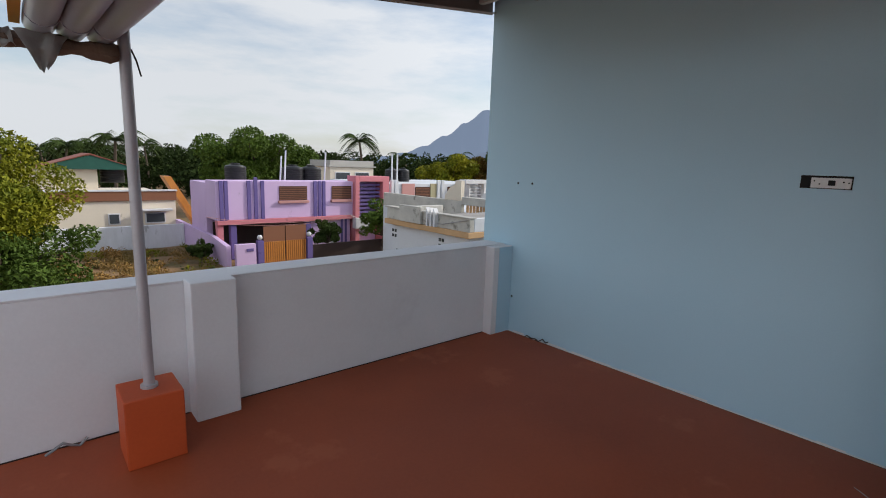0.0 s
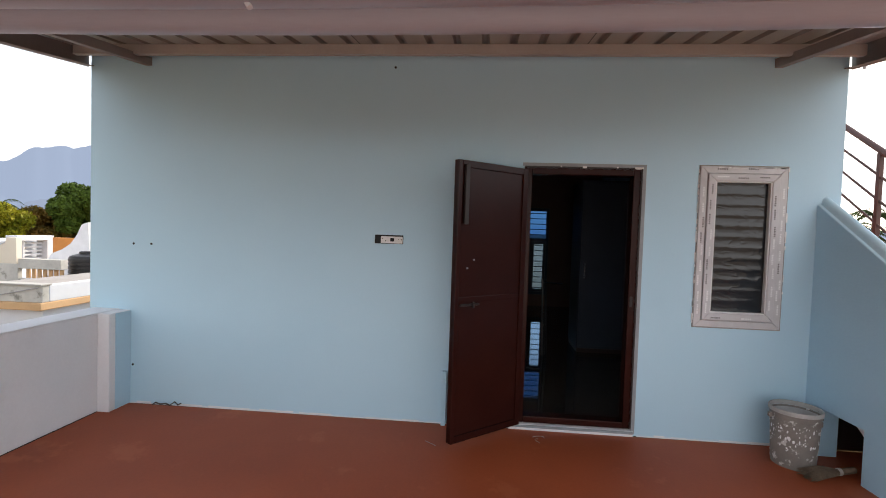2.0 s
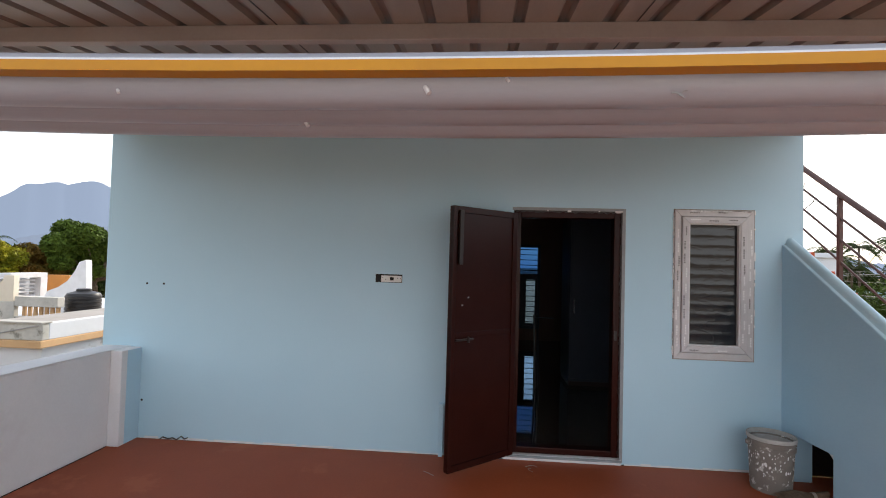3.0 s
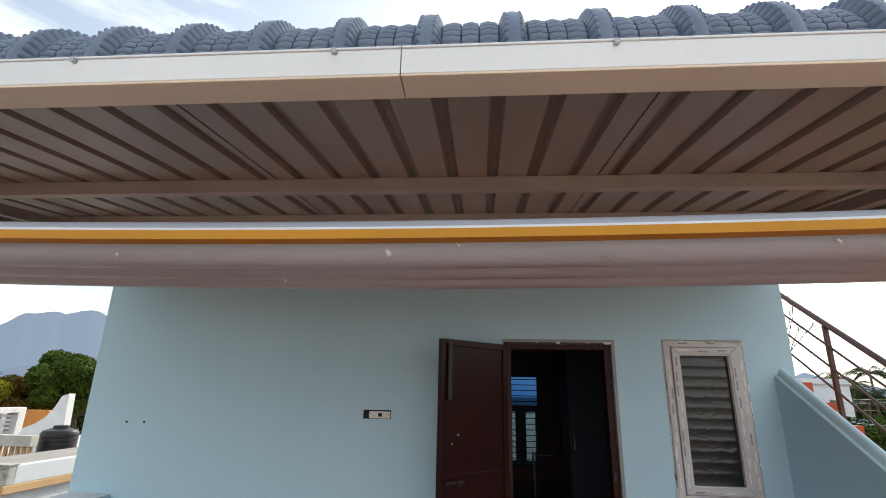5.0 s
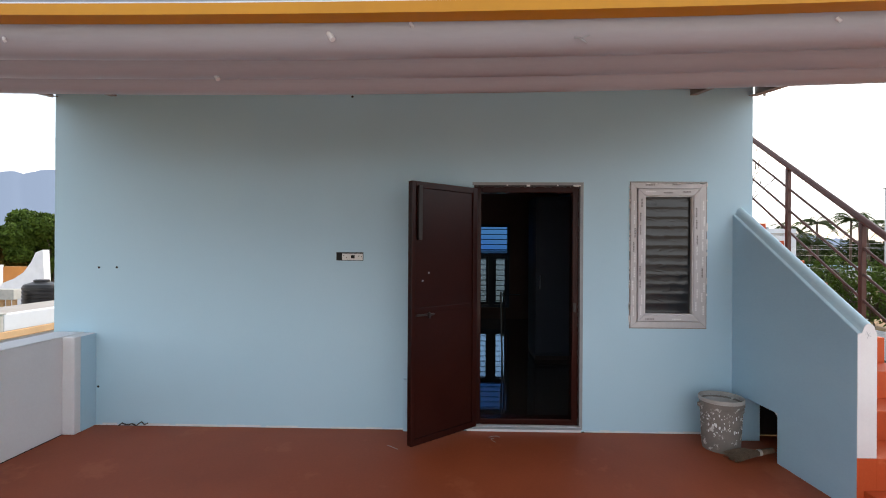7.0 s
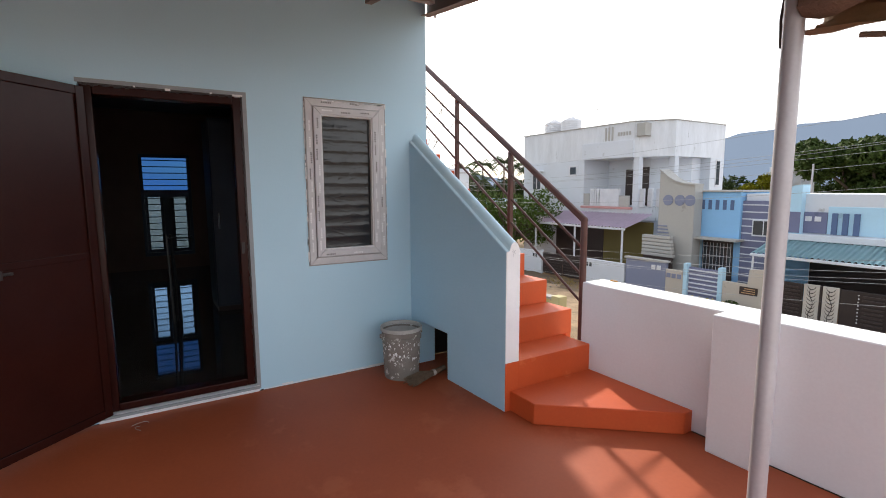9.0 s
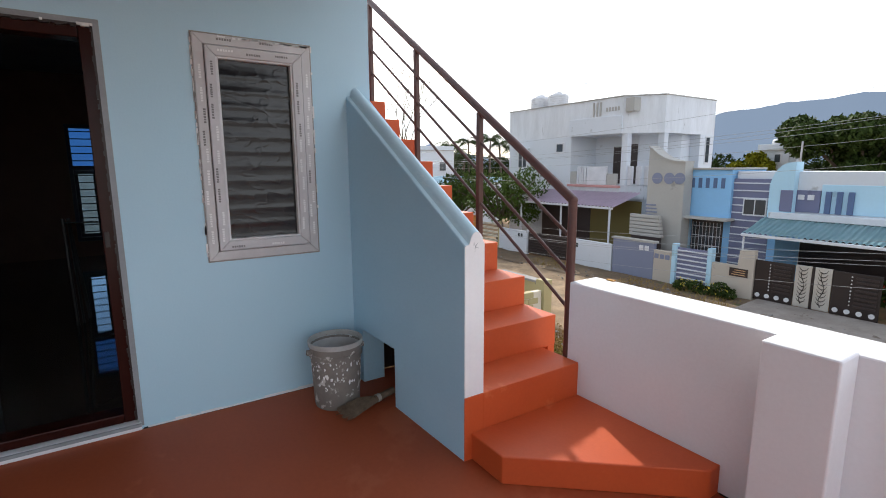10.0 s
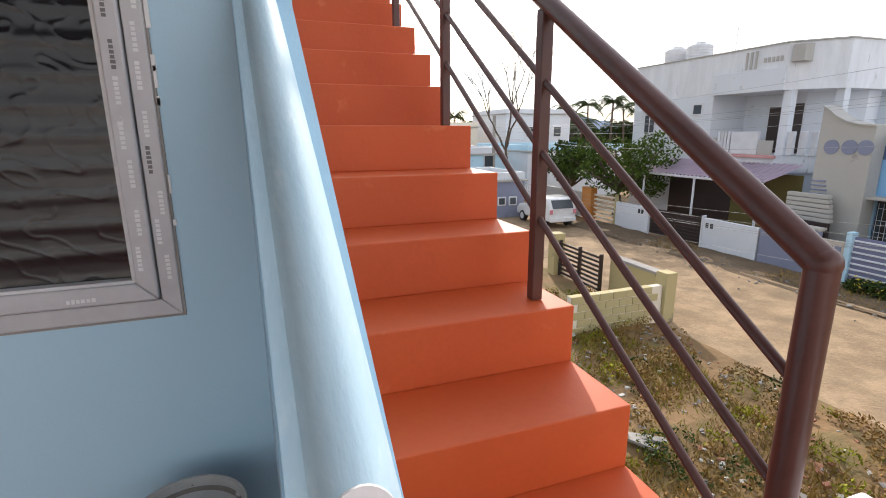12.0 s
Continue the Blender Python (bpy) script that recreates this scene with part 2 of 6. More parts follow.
# ---------- building helpers ----------
def box(bm, x0, x1, y0, y1, z0, z1):
    v = [bm.verts.new((x, y, z)) for x in (x0, x1) for y in (y0, y1) for z in (z0, z1)]
    for f in ((0, 1, 3, 2), (4, 6, 7, 5), (0, 4, 5, 1), (2, 3, 7, 6), (0, 2, 6, 4), (1, 5, 7, 3)):
        bm.faces.new([v[i] for i in f])
    return v


def boxm(*dims, bevel=0.0):
    bm = bmesh.new()
    box(bm, *dims)
    return soften(bm, bevel) if bevel else fix(bm)


def fix(bm):
    bmesh.ops.recalc_face_normals(bm, faces=bm.faces)
    return bm


def soften(bm, w, seg=2):
    fix(bm)
    bmesh.ops.bevel(bm, geom=list(bm.edges), offset=w, segments=seg, affect="EDGES", profile=0.5, clamp_overlap=True)
    return bm


def tube(bm, path, r, n=12, caps=True, r1=None):
    """A round bar along a list of points; r at the start, r1 at the end."""
    path = [Vector(p) for p in path]
    rings = []
    for i, p in enumerate(path):
        a, b = path[max(i - 1, 0)], path[min(i + 1, len(path) - 1)]
        d = (b - a).normalized()
        s = d.cross(Vector((0, 0, 1)))
        if s.length < 1e-3:
            s = d.cross(Vector((0, 1, 0)))
        s.normalize()
        u = s.cross(d)
        rr = r if r1 is None else r + (r1 - r) * i / (len(path) - 1)
        rings.append([bm.verts.new(p + rr * (math.cos(k * math.tau / n) * s + math.sin(k * math.tau / n) * u)) for k in range(n)])
    for a, b in zip(rings, rings[1:]):
        for k in range(n):
            bm.faces.new((a[k], a[(k + 1) % n], b[(k + 1) % n], b[k]))
    if caps:
        bm.faces.new(rings[0][::-1])
        bm.faces.new(rings[-1])
    return rings


def tubem(path, r, n=12, r1=None):
    bm = bmesh.new()
    tube(bm, path, r, n, True, r1)
    return fix(bm)


def prism(bm, outline, axis, a, b):
    """Extrudes an outline of (u, v) along an axis from a to b: axis y takes (x, z), axis x takes (y, z), axis z takes (x, y)."""
    def at(u, v, w):
        return {"y": (u, w, v), "x": (w, u, v), "z": (u, v, w)}[axis]
    lo = [bm.verts.new(at(u, v, a)) for u, v in outline]
    hi = [bm.verts.new(at(u, v, b)) for u, v in outline]
    bm.faces.new(lo)
    bm.faces.new(hi[::-1])
    for i in range(len(lo)):
        j = (i + 1) % len(lo)
        bm.faces.new((lo[i], hi[i], hi[j], lo[j]))
    return bm


def prismm(outline, axis, a, b, bevel=0.0):
    bm = prism(bmesh.new(), outline, axis, a, b)
    return soften(bm, bevel) if bevel else fix(bm)


def lathe(bm, prof, c, n=28, caps=True):
    rings = []
    for r, z in prof:
        rings.append([bm.verts.new((c[0] + r * math.cos(k * math.tau / n), c[1] + r * math.sin(k * math.tau / n), c[2] + z)) for k in range(n)])
    for a, b in zip(rings, rings[1:]):
        for k in range(n):
            bm.faces.new((a[k], a[(k + 1) % n], b[(k + 1) % n], b[k]))
    if caps:
        bm.faces.new(rings[0][::-1])
        bm.faces.new(rings[-1])
    return fix(bm)


def mesh_of(name, bm, material, smooth=False):
    me = bpy.data.meshes.new(name)
    bm.to_mesh(me)
    bm.free()
    me.materials.append(material)
    if smooth:
        me.shade_smooth()
        me.set_sharp_from_angle(angle=radians(40))
    return me


def thing(name, at, label, category, group="", kind=""):
    ob = new(name)
    ob.location = at
    ob.empty_display_size = 0.1
    return tagged(ob, label, category, group, kind)


def part(name, bm, material, parent, label="", smooth=False):
    ob = new(name, mesh_of(name, bm, material, smooth))
    ob.parent = parent
    if parent.type == "EMPTY":
        ob.matrix_parent_inverse = Matrix.Translation(-parent.location)
    return tagged(ob, label)


def solo(name, bm, material, label, category, kind="", group="", smooth=False):
    return tagged(new(name, mesh_of(name, bm, material, smooth)), label, category, group, kind)


def shared(name, me, parent, m):
    ob = new(name, me)
    ob.parent = parent
    ob.matrix_parent_inverse = Matrix.Translation(-parent.location) if parent.type == "EMPTY" else Matrix()
    ob.matrix_basis = m
    return ob


# ---------- the terrace ----------
WX = 3.40          # front wall face
GROUND = -3.3

bm = bmesh.new()
box(bm, -1.25, 3.39, -3.58, 3.29, -0.30, 0.0)
box(bm, 2.26, 3.39, -3.46, -3.35, -0.29, -0.005)
solo("floor", fix(bm), M_RED, "red oxide painted terrace floor", "floor", "structure")

# Unseen pale floor, added to bounce sunlight onto the wall and ceiling.
solo("floor_back_bounce", boxm(-9.4, -1.251, -3.58, 3.29, -0.30, -0.002), M_BOUNCE, "unseen pale floor added at the back to bounce light", "floor", "structure")

# front wall with its door and window openings
bm = bmesh.new()
X1 = WX + 0.20
for y0, y1, z0, z1 in ((-0.33, 3.33, 0.0, 3.05), (-1.25, -0.33, 2.12, 3.05), (-1.661, -1.25, 0.0, 3.05), (-2.291, -1.661, 2.127, 3.05),
                       (-2.291, -1.661, 0.0, 0.897), (-2.68, -2.291, 0.0, 3.05), (-1.25, -0.33, -0.1, 0.035)):
    box(bm, WX, X1, y0, y1, z0, z1)
bmesh.ops.remove_doubles(bm, verts=bm.verts, dist=0.0005)
solo("wall_front", fix(bm), M_BLUE, "pale blue painted house wall", "wall", "structure")
# thin uneven white line of bare plaster where the wall meets the floor
bm = bmesh.new()
rr = random.Random(5)
y = -2.50
while y < 3.05:
    w = rr.uniform(0.05, 0.16)
    if not (-1.27 < y + w and y < -0.31):
        box(bm, WX - 0.006, WX + 0.001, y, min(y + w, 3.05), 0.001, rr.uniform(0.006, 0.020))
    y += w
solo("baseboard", fix(bm), M_WHITE, "rough pale plaster edge along the floor", "skirting", "structure")

solo("wall_side_right", boxm(X1, 10.4, -2.68, -2.48, GROUND, 3.05), M_BLUE, "pale blue side wall along the stairs", "wall", "structure")
solo("wall_side_left", boxm(X1, 10.4, 3.13, 3.33, GROUND, 3.05), M_BLUE, "pale blue side wall of the house", "wall", "structure")
bm = bmesh.new()
for y0, y1, z0, z1 in ((-0.58, 3.13, 0.0, 3.0), (-2.48, -1.40, 0.0, 3.0), (-1.40, -0.58, 0.0, 0.25), (-1.40, -0.58, 2.12, 3.0)):
    box(bm, 10.20, 10.40, y0, y1, z0, z1)
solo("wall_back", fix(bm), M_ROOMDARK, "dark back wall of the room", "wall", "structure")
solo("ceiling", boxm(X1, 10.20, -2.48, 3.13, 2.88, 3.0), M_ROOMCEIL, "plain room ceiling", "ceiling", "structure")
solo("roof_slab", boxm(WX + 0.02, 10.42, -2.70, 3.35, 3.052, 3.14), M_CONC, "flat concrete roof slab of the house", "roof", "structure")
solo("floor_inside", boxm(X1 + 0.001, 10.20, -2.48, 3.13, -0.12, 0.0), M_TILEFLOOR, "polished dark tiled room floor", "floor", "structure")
solo("wall_lower_storey", boxm(-9.4, 3.38, -3.45, 3.28, GROUND, -0.302), M_WHITE, "white lower storey of the house", "wall", "structure")

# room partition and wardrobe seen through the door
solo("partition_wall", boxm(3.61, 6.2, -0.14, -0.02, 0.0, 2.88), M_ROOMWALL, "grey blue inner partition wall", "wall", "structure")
ward = thing("wardrobe", (6.5, -1.9, 0), "dark blue steel wardrobe against the room wall", "wardrobe")
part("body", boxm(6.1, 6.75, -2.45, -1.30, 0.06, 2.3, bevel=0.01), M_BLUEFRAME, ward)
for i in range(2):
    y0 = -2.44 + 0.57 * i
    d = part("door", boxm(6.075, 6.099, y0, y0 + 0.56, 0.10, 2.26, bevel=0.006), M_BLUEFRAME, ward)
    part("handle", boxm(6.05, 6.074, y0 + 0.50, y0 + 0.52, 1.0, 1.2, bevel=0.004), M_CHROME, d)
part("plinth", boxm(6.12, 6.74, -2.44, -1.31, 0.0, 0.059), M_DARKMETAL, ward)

win = thing("window_2", (10.3, -0.99, 0.25), "barred blue window at the far end of the dark room", "window", kind="structure")
bm = bmesh.new()
for y0, y1, z0, z1 in ((-1.40, -1.35, 0.25, 2.12), (-0.63, -0.58, 0.25, 2.12), (-1.35, -0.63, 0.25, 0.31), (-1.35, -0.63, 2.06, 2.12), (-1.35, -0.63, 1.40, 1.47), (-1.05, -0.93, 0.31, 1.40)):
    box(bm, 10.22, 10.32, y0, y1, z0, z1)
part("window_frame", fix(bm), M_BLUEFRAME, win)
for y0, y1 in ((-1.348, -1.052), (-0.928, -0.632)):
    bm = bmesh.new()
    for a, b, z0, z1 in ((y0, y0 + 0.05, 0.312, 1.398), (y1 - 0.05, y1, 0.312, 1.398), (y0 + 0.05, y1 - 0.05, 0.312, 0.37), (y0 + 0.05, y1 - 0.05, 1.34, 1.398)):
        box(bm, 10.272, 10.294, a, b, z0, z1)
    part("casement", fix(bm), M_BLUEFRAME, win, "dark blue casement frame")
for i in range(15):
    z = 0.40 + i * 0.115
    if abs(z - 1.43) > 0.05:
        part("bar", tubem([(10.26, -1.35, z), (10.26, -0.63, z)], 0.009, 8), M_STAND, win)
for y0, y1, z0, z1 in ((-1.35, -1.03, 0.31, 1.40), (-0.95, -0.63, 0.31, 1.40), (-1.35, -0.63, 1.47, 2.06)):
    part("pane", boxm(10.295, 10.301, y0, y1, z0, z1), TINTED if z0 > 1.4 else GLASS, win)

# folding stand near the door inside
st = thing("folding_stand", (5.9, -0.85, 0), "black folding steel stand with a bright rod", "stand")
part("leg", tubem([(5.84, -0.82, 0.0), (5.9, -0.80, 0.98)], 0.014, 8), M_STAND, st)
part("leg", tubem([(6.06, -0.90, 0.0), (5.9, -0.84, 0.98)], 0.014, 8), M_STAND, st)
part("leg", tubem([(5.9, -0.86, 0.0), (5.9, -0.84, 0.93)], 0.010, 8), M_STAND, st)
part("rod", tubem([(5.9, -0.80, 0.94), (5.9, -1.06, 0.935)], 0.009, 8), M_CHROME, st)
part("brace", tubem([(5.87, -0.80, 0.38), (5.96, -0.87, 0.38)], 0.008, 8), M_STAND, st)

# ---------- the door ----------
door = thing("door_1", (WX, -0.36, 0), "open dark brown steel door with bolts", "door", kind="structure")
bm = bmesh.new()
for y0, y1, z0, z1 in ((-1.235, -1.175, 0.05, 2.10), (-0.395, -0.335, 0.05, 2.10), (-1.175, -0.395, 2.04, 2.10), (-1.175, -0.395, 0.05, 0.10)):
    box(bm, WX + 0.015, WX + 0.13, y0, y1, z0, z1)
part("door_frame", soften(bm, 0.006), M_BROWN, door, "glossy dark brown steel frame")
bm = bmesh.new()
for y0, y1, z0, z1 in ((-1.262, -1.236, 0.02, 2.126), (-0.345, -0.318, 2.101, 2.126), (-1.236, -0.345, 2.101, 2.126)):
    box(bm, WX - 0.004, WX + 0.02, y0, y1, z0, z1)
part("plaster_edge", fix(bm), M_PLASTER, door, "rough grey cement edge")
bm = bmesh.new()
rr = random.Random(9)
for i in range(46):
    y = -1.23 + i * 0.0195
    box(bm, WX - 0.002, WX + 0.016, y, y + 0.0195, 2.094 - rr.uniform(0, 0.012), 2.101)
for i in range(90):
    z = 0.06 + i * 0.0226
    box(bm, WX - 0.002, WX + 0.016, -1.236, -1.229 + rr.uniform(0, 0.008), z, z + 0.0226)
part("filler", fix(bm), M_DARKMETAL, door, "ragged dark paint edge")
bm = bmesh.new()
for y, w in ((-1.225, 0.035), (-1.195, 0.02), (-1.05, 0.012), (-0.81, 0.03), (-0.62, 0.01), (-1.238, 0.012)):
    box(bm, WX - 0.0065, WX + 0.014, y, y + w, 2.098 - 0.25 * w, 2.1055)
part("filler_fleck", fix(bm), M_PRINT, door, "chipped white filler over the frame")
part("threshold", boxm(WX - 0.02, WX + 0.2, -1.25, -0.28, 0.0, 0.045, bevel=0.006), M_WHITE, door, "pale cement threshold")
part("sill_strip", boxm(WX - 0.035, WX - 0.0205, -1.25, -0.30, 0.026, 0.044, bevel=0.003), M_PLASTER, door)


HINGE, FREE = Vector((3.385, -0.345, 0)), Vector((2.918, 0.170, 0))
UD = (FREE - HINGE).normalized()
LEAF = Matrix.Translation(HINGE) @ Matrix(((UD.x, -UD.y, 0, 0), (UD.y, UD.x, 0, 0), (0, 0, 1, 0), (0, 0, 0, 1)))
LW = (FREE - HINGE).length


def leaf_part(name, dims, material, parent, label="", bevel=0.003):
    bm = boxm(*dims, bevel=bevel)
    bmesh.ops.transform(bm, matrix=LEAF, verts=bm.verts)
    return part(name, bm, material, parent, label)


leaf = leaf_part("leaf", (0.0, LW, -0.012, 0.012, 0.05, 2.07), M_BROWN, door, "dark brown sheet steel leaf standing open")
for nm, d in (("stile", (0.0, 0.05, -0.026, 0.026, 0.05, 2.07)), ("stile", (LW - 0.035, LW, -0.026, 0.026, 0.05, 2.07)), ("rail", (0.05, LW - 0.035, -0.026, 0.026, 2.02, 2.07)),
              ("rail", (0.05, LW - 0.035, -0.026, 0.026, 0.05, 0.10)), ("rail", (0.05, LW - 0.035, -0.019, 0.019, 1.06, 1.10))):
    leaf_part(nm, d, M_BROWN, leaf)
for s in (1, -1):
    leaf_part("bolt", (LW - 0.085, LW - 0.05, min(s * 0.02, s * 0.045), max(s * 0.02, s * 0.045), 1.62, 2.04), M_DARKMETAL, leaf, "long vertical bolt")
    leaf_part("bolt", (LW - 0.22, LW - 0.04, min(s * 0.02, s * 0.04), max(s * 0.02, s * 0.04), 1.035, 1.05), M_DARKMETAL, leaf, "sliding bolt")
    leaf_part("bolt_knob", (LW - 0.16, LW - 0.145, min(s * 0.0405, s * 0.058), max(s * 0.0405, s * 0.058), 1.02, 1.065), M_DARKMETAL, leaf)
    for z in (1.30, 1.36):
        leaf_part("keyhole_plate", (LW - 0.12 - (z - 1.3), LW - 0.105 - (z - 1.3), min(s * 0.0125, s * 0.017), max(s * 0.0125, s * 0.017), z, z + 0.012), M_PLASTER, leaf, bevel=0.001)
for z in (0.25, 1.05, 1.85):
    part("hinge", tubem([(3.392, -0.338, z), (3.392, -0.338, z + 0.10)], 0.009, 10), M_DARKMETAL, door)
part("latch_keeper", boxm(WX + 0.004, WX + 0.0145, -1.205, -1.185, 1.02, 1.10, bevel=0.002), M_DARKMETAL, door, "worn steel latch keeper")

# ---------- the window ----------
w1 = thing("window_1", (WX, -1.975, 0.89), "new window in printed protective film with black sheeting", "window", kind="structure")
WY0, WY1, WZ0, WZ1 = -2.291, -1.661, 0.897, 2.127


def ring(y0, y1, z0, z1, w, x0, x1, bevel):
    """A mitred frame."""
    bm = bmesh.new()
    o = [(y0, z0), (y1, z0), (y1, z1), (y0, z1)]
    i = [(y0 + w, z0 + w), (y1 - w, z0 + w), (y1 - w, z1 - w), (y0 + w, z1 - w)]
    for k in range(4):
        j = (k + 1) % 4
        prism(bm, [o[k], o[j], i[j], i[k]], "x", x0, x1)
    return soften(bm, bevel)


part("outer_frame", ring(WY0, WY1, WZ0, WZ1, 0.052, WX - 0.012, WX + 0.06, 0.004), M_UPVC, w1, "grey film covered outer frame")
part("sash", ring(WY0 + 0.056, WY1 - 0.056, WZ0 + 0.056, WZ1 - 0.056, 0.055, WX - 0.026, WX + 0.05, 0.006), M_UPVC, w1, "film covered sash")
part("bead", ring(WY0 + 0.111, WY1 - 0.111, WZ0 + 0.111, WZ1 - 0.111, 0.010, WX - 0.018, WX + 0.03, 0.002), M_GASKET, w1, "white glazing bead")
bm = bmesh.new()
NY, NZ = 84, 200
gv = []
for j in range(NZ + 1):
    row = []
    for i in range(NY + 1):
        y = WY0 + 0.119 + (WY1 - WY0 - 0.238) * i / NY
        z = WZ0 + 0.119 + (WZ1 - WZ0 - 0.238) * j / NZ
        ph = (z - WZ0 - 0.119) / 0.0828
        wave = 0.0018 * (0.5 + 0.5 * math.cos(math.tau * ph)) ** 2
        wr = 0.0010 * noise.noise(Vector((y * 14, z * 10, 1.3))) + 0.0016 * (1 - abs(noise.noise(Vector((y * 11 + z * 4, z * 16 - y * 6, 7.7))))) ** 40
        row.append(bm.verts.new((WX + 0.02 - wave - wr, y, z)))
    gv.append(row)
for j in range(NZ):
    for i in range(NY):
        bm.faces.new((gv[j][i], gv[j][i + 1], gv[j + 1][i + 1], gv[j + 1][i]))
part("black_sheeting", fix(bm), M_FILM, w1, "wrinkled black polythene over louvres", smooth=True)
# unreadable print on the film, as plain bars
rr = random.Random(3)
bm, bmd = bmesh.new(), bmesh.new()


def print_mark(y, z, vertical, xf, dark):
    b = bmd if dark else bm
    pos = 0.0
    for w in [rr.uniform(0.011, 0.015) for _ in range(6)]:
        h = rr.uniform(0.010, 0.013)
        if vertical:
            box(b, xf - 0.0008, xf, y - h / 2, y + h / 2, z + pos, z + pos + w * 0.72)
        else:
            box(b, xf - 0.0008, xf, y - pos - w * 0.72, y - pos, z - h / 2, z + h / 2)
        pos += w


for yy, xf, k in ((WY1 - 0.026, WX - 0.0125, 0.10), (WY1 - 0.082, WX - 0.0265, 0.20), (WY0 + 0.026, WX - 0.0125, 0.10), (WY0 + 0.082, WX - 0.0265, 0.25)):
    z = WZ0 + rr.uniform(0.08, 0.16)
    while z < WZ1 - 0.18:
        print_mark(yy + rr.uniform(-0.012, 0.012), z, True, xf, rr.random() < k)
        z += rr.uniform(0.088, 0.14)
for zz, xf, step in ((WZ1 - 0.026, WX - 0.0125, 0.19), (WZ1 - 0.082, WX - 0.0265, 0.16), (WZ0 + 0.082, WX - 0.0265, 0.22)):
    y = WY1 - 0.12
    while y > WY0 + 0.2:
        print_mark(y, zz + rr.uniform(-0.01, 0.01), False, xf, rr.random() < 0.6)
        y -= step * rr.uniform(0.85, 1.2)
part("film_print", fix(bm), M_PRINT, w1, "white printed marks on the film")
part("film_print", fix(bmd), M_PRINTD, w1, "dark printed marks on the film")
rr = random.Random(41)
bm = bmesh.new()
for side, n in ((WY1 + 0.009, 34), (WY0 - 0.009, 10)):
    for k in range(n):
        z = rr.uniform(WZ0, WZ1 - 0.03)
        w, h = rr.uniform(0.004, 0.011), rr.uniform(0.012, 0.06)
        box(bm, WX - 0.007, WX - 0.0005, side - w / 2, side + w / 2, z, min(z + h, WZ1))
for k in range(16):
    y = rr.uniform(WY0, WY1 - 0.05)
    box(bm, WX - 0.0145, WX - 0.0128, y, y + rr.uniform(0.015, 0.05), WZ1 - rr.uniform(0.010, 0.016), WZ1 - 0.004)
part("plaster_chip", fix(bm), M_PRINT, w1, "broken white filler along the frame's edge")["kind"] = "stuff"
part("cement_edge", ring(WY0 - 0.008, WY1 + 0.008, WZ0 - 0.008, WZ1 + 0.008, 0.0078, WX - 0.006, WX + 0.002, 0.001), M_CONC, w1, "thin sealant line")

# ---------- switch box, holes and small marks on the wall ----------
sw = thing("switch_box", (WX, 0.735, 1.448), "recessed electric box with a white cover plate, unfinished", "switch box")
part("recess", boxm(WX - 0.003, WX - 0.0005, 0.617, 0.850, 1.448, 1.519), M_BLACK, sw, "dark open box")
part("cover_plate", boxm(WX - 0.009, WX - 0.0035, 0.622, 0.800, 1.452, 1.508, bevel=0.002), M_PRINT, sw, "white cover plate")
part("rocker", boxm(WX - 0.014, WX - 0.0095, 0.690, 0.722, 1.467, 1.495, bevel=0.002), M_BLACK, sw)
for y in (0.632, 0.655, 0.76, 0.785):
    part("screw", tubem([(WX - 0.012, y, 1.480 + 0.01 * math.sin(y * 90)), (WX - 0.0085, y, 1.480 + 0.01 * math.sin(y * 90))], 0.004, 8), M_BLACK, sw)
for y, z in ((2.934, 1.373), (2.775, 1.375), (2.933, 0.334), (0.72, 2.86)):
    solo("anchor_hole", tubem([(WX - 0.0015, y, z), (WX + 0.0005, y, z)], 0.010, 12), M_BLACK, "small dark drilled hole in the blue wall", "hole", group="holes in the wall")
solo("plinth_block", boxm(WX - 0.05, WX - 0.001, 0.225, 0.262, 0.001, 0.44, bevel=0.004), M_BLUE, "small blue painted pilaster beside the door", "pilaster")
wire = bmesh.new()
rr = random.Random(4)
tube(wire, [(WX - 0.03 + rr.uniform(-.02, .02), 2.72 - 0.03 * i, 0.012 + 0.025 * math.sin(i * 1.3) ** 2) for i in range(9)], 0.006, 6)
solo("cable_end", fix(wire), M_DARKMETAL, "short loose cable end on the floor by the wall", "cable")
wire = bmesh.new()
tube(wire, [(0.02 + 0.035 * i, 2.985 - 0.02 * math.sin(i * 0.9), 0.02 + 0.05 * math.sin(i * 0.8) ** 2) for i in range(6)], 0.007, 6)
solo("pipe_stub", fix(wire), M_PLASTER, "bent grey conduit stub at the parapet foot", "conduit")
for i, (x, y) in enumerate(((3.25, -0.55), (3.22, -0.50), (3.05, 0.35), (1.9, 0.8))):
    tw = bmesh.new()
    tube(tw, [(x + 0.02 * k * math.cos(i + k * 0.4), y + 0.025 * k * math.sin(i * 2 + k * 0.3), 0.003) for k in range(5)], 0.002, 5)
    solo("straw", fix(tw), M_STRAP, "dry straw bit lying on the red floor", "straw", group="straw on the floor")

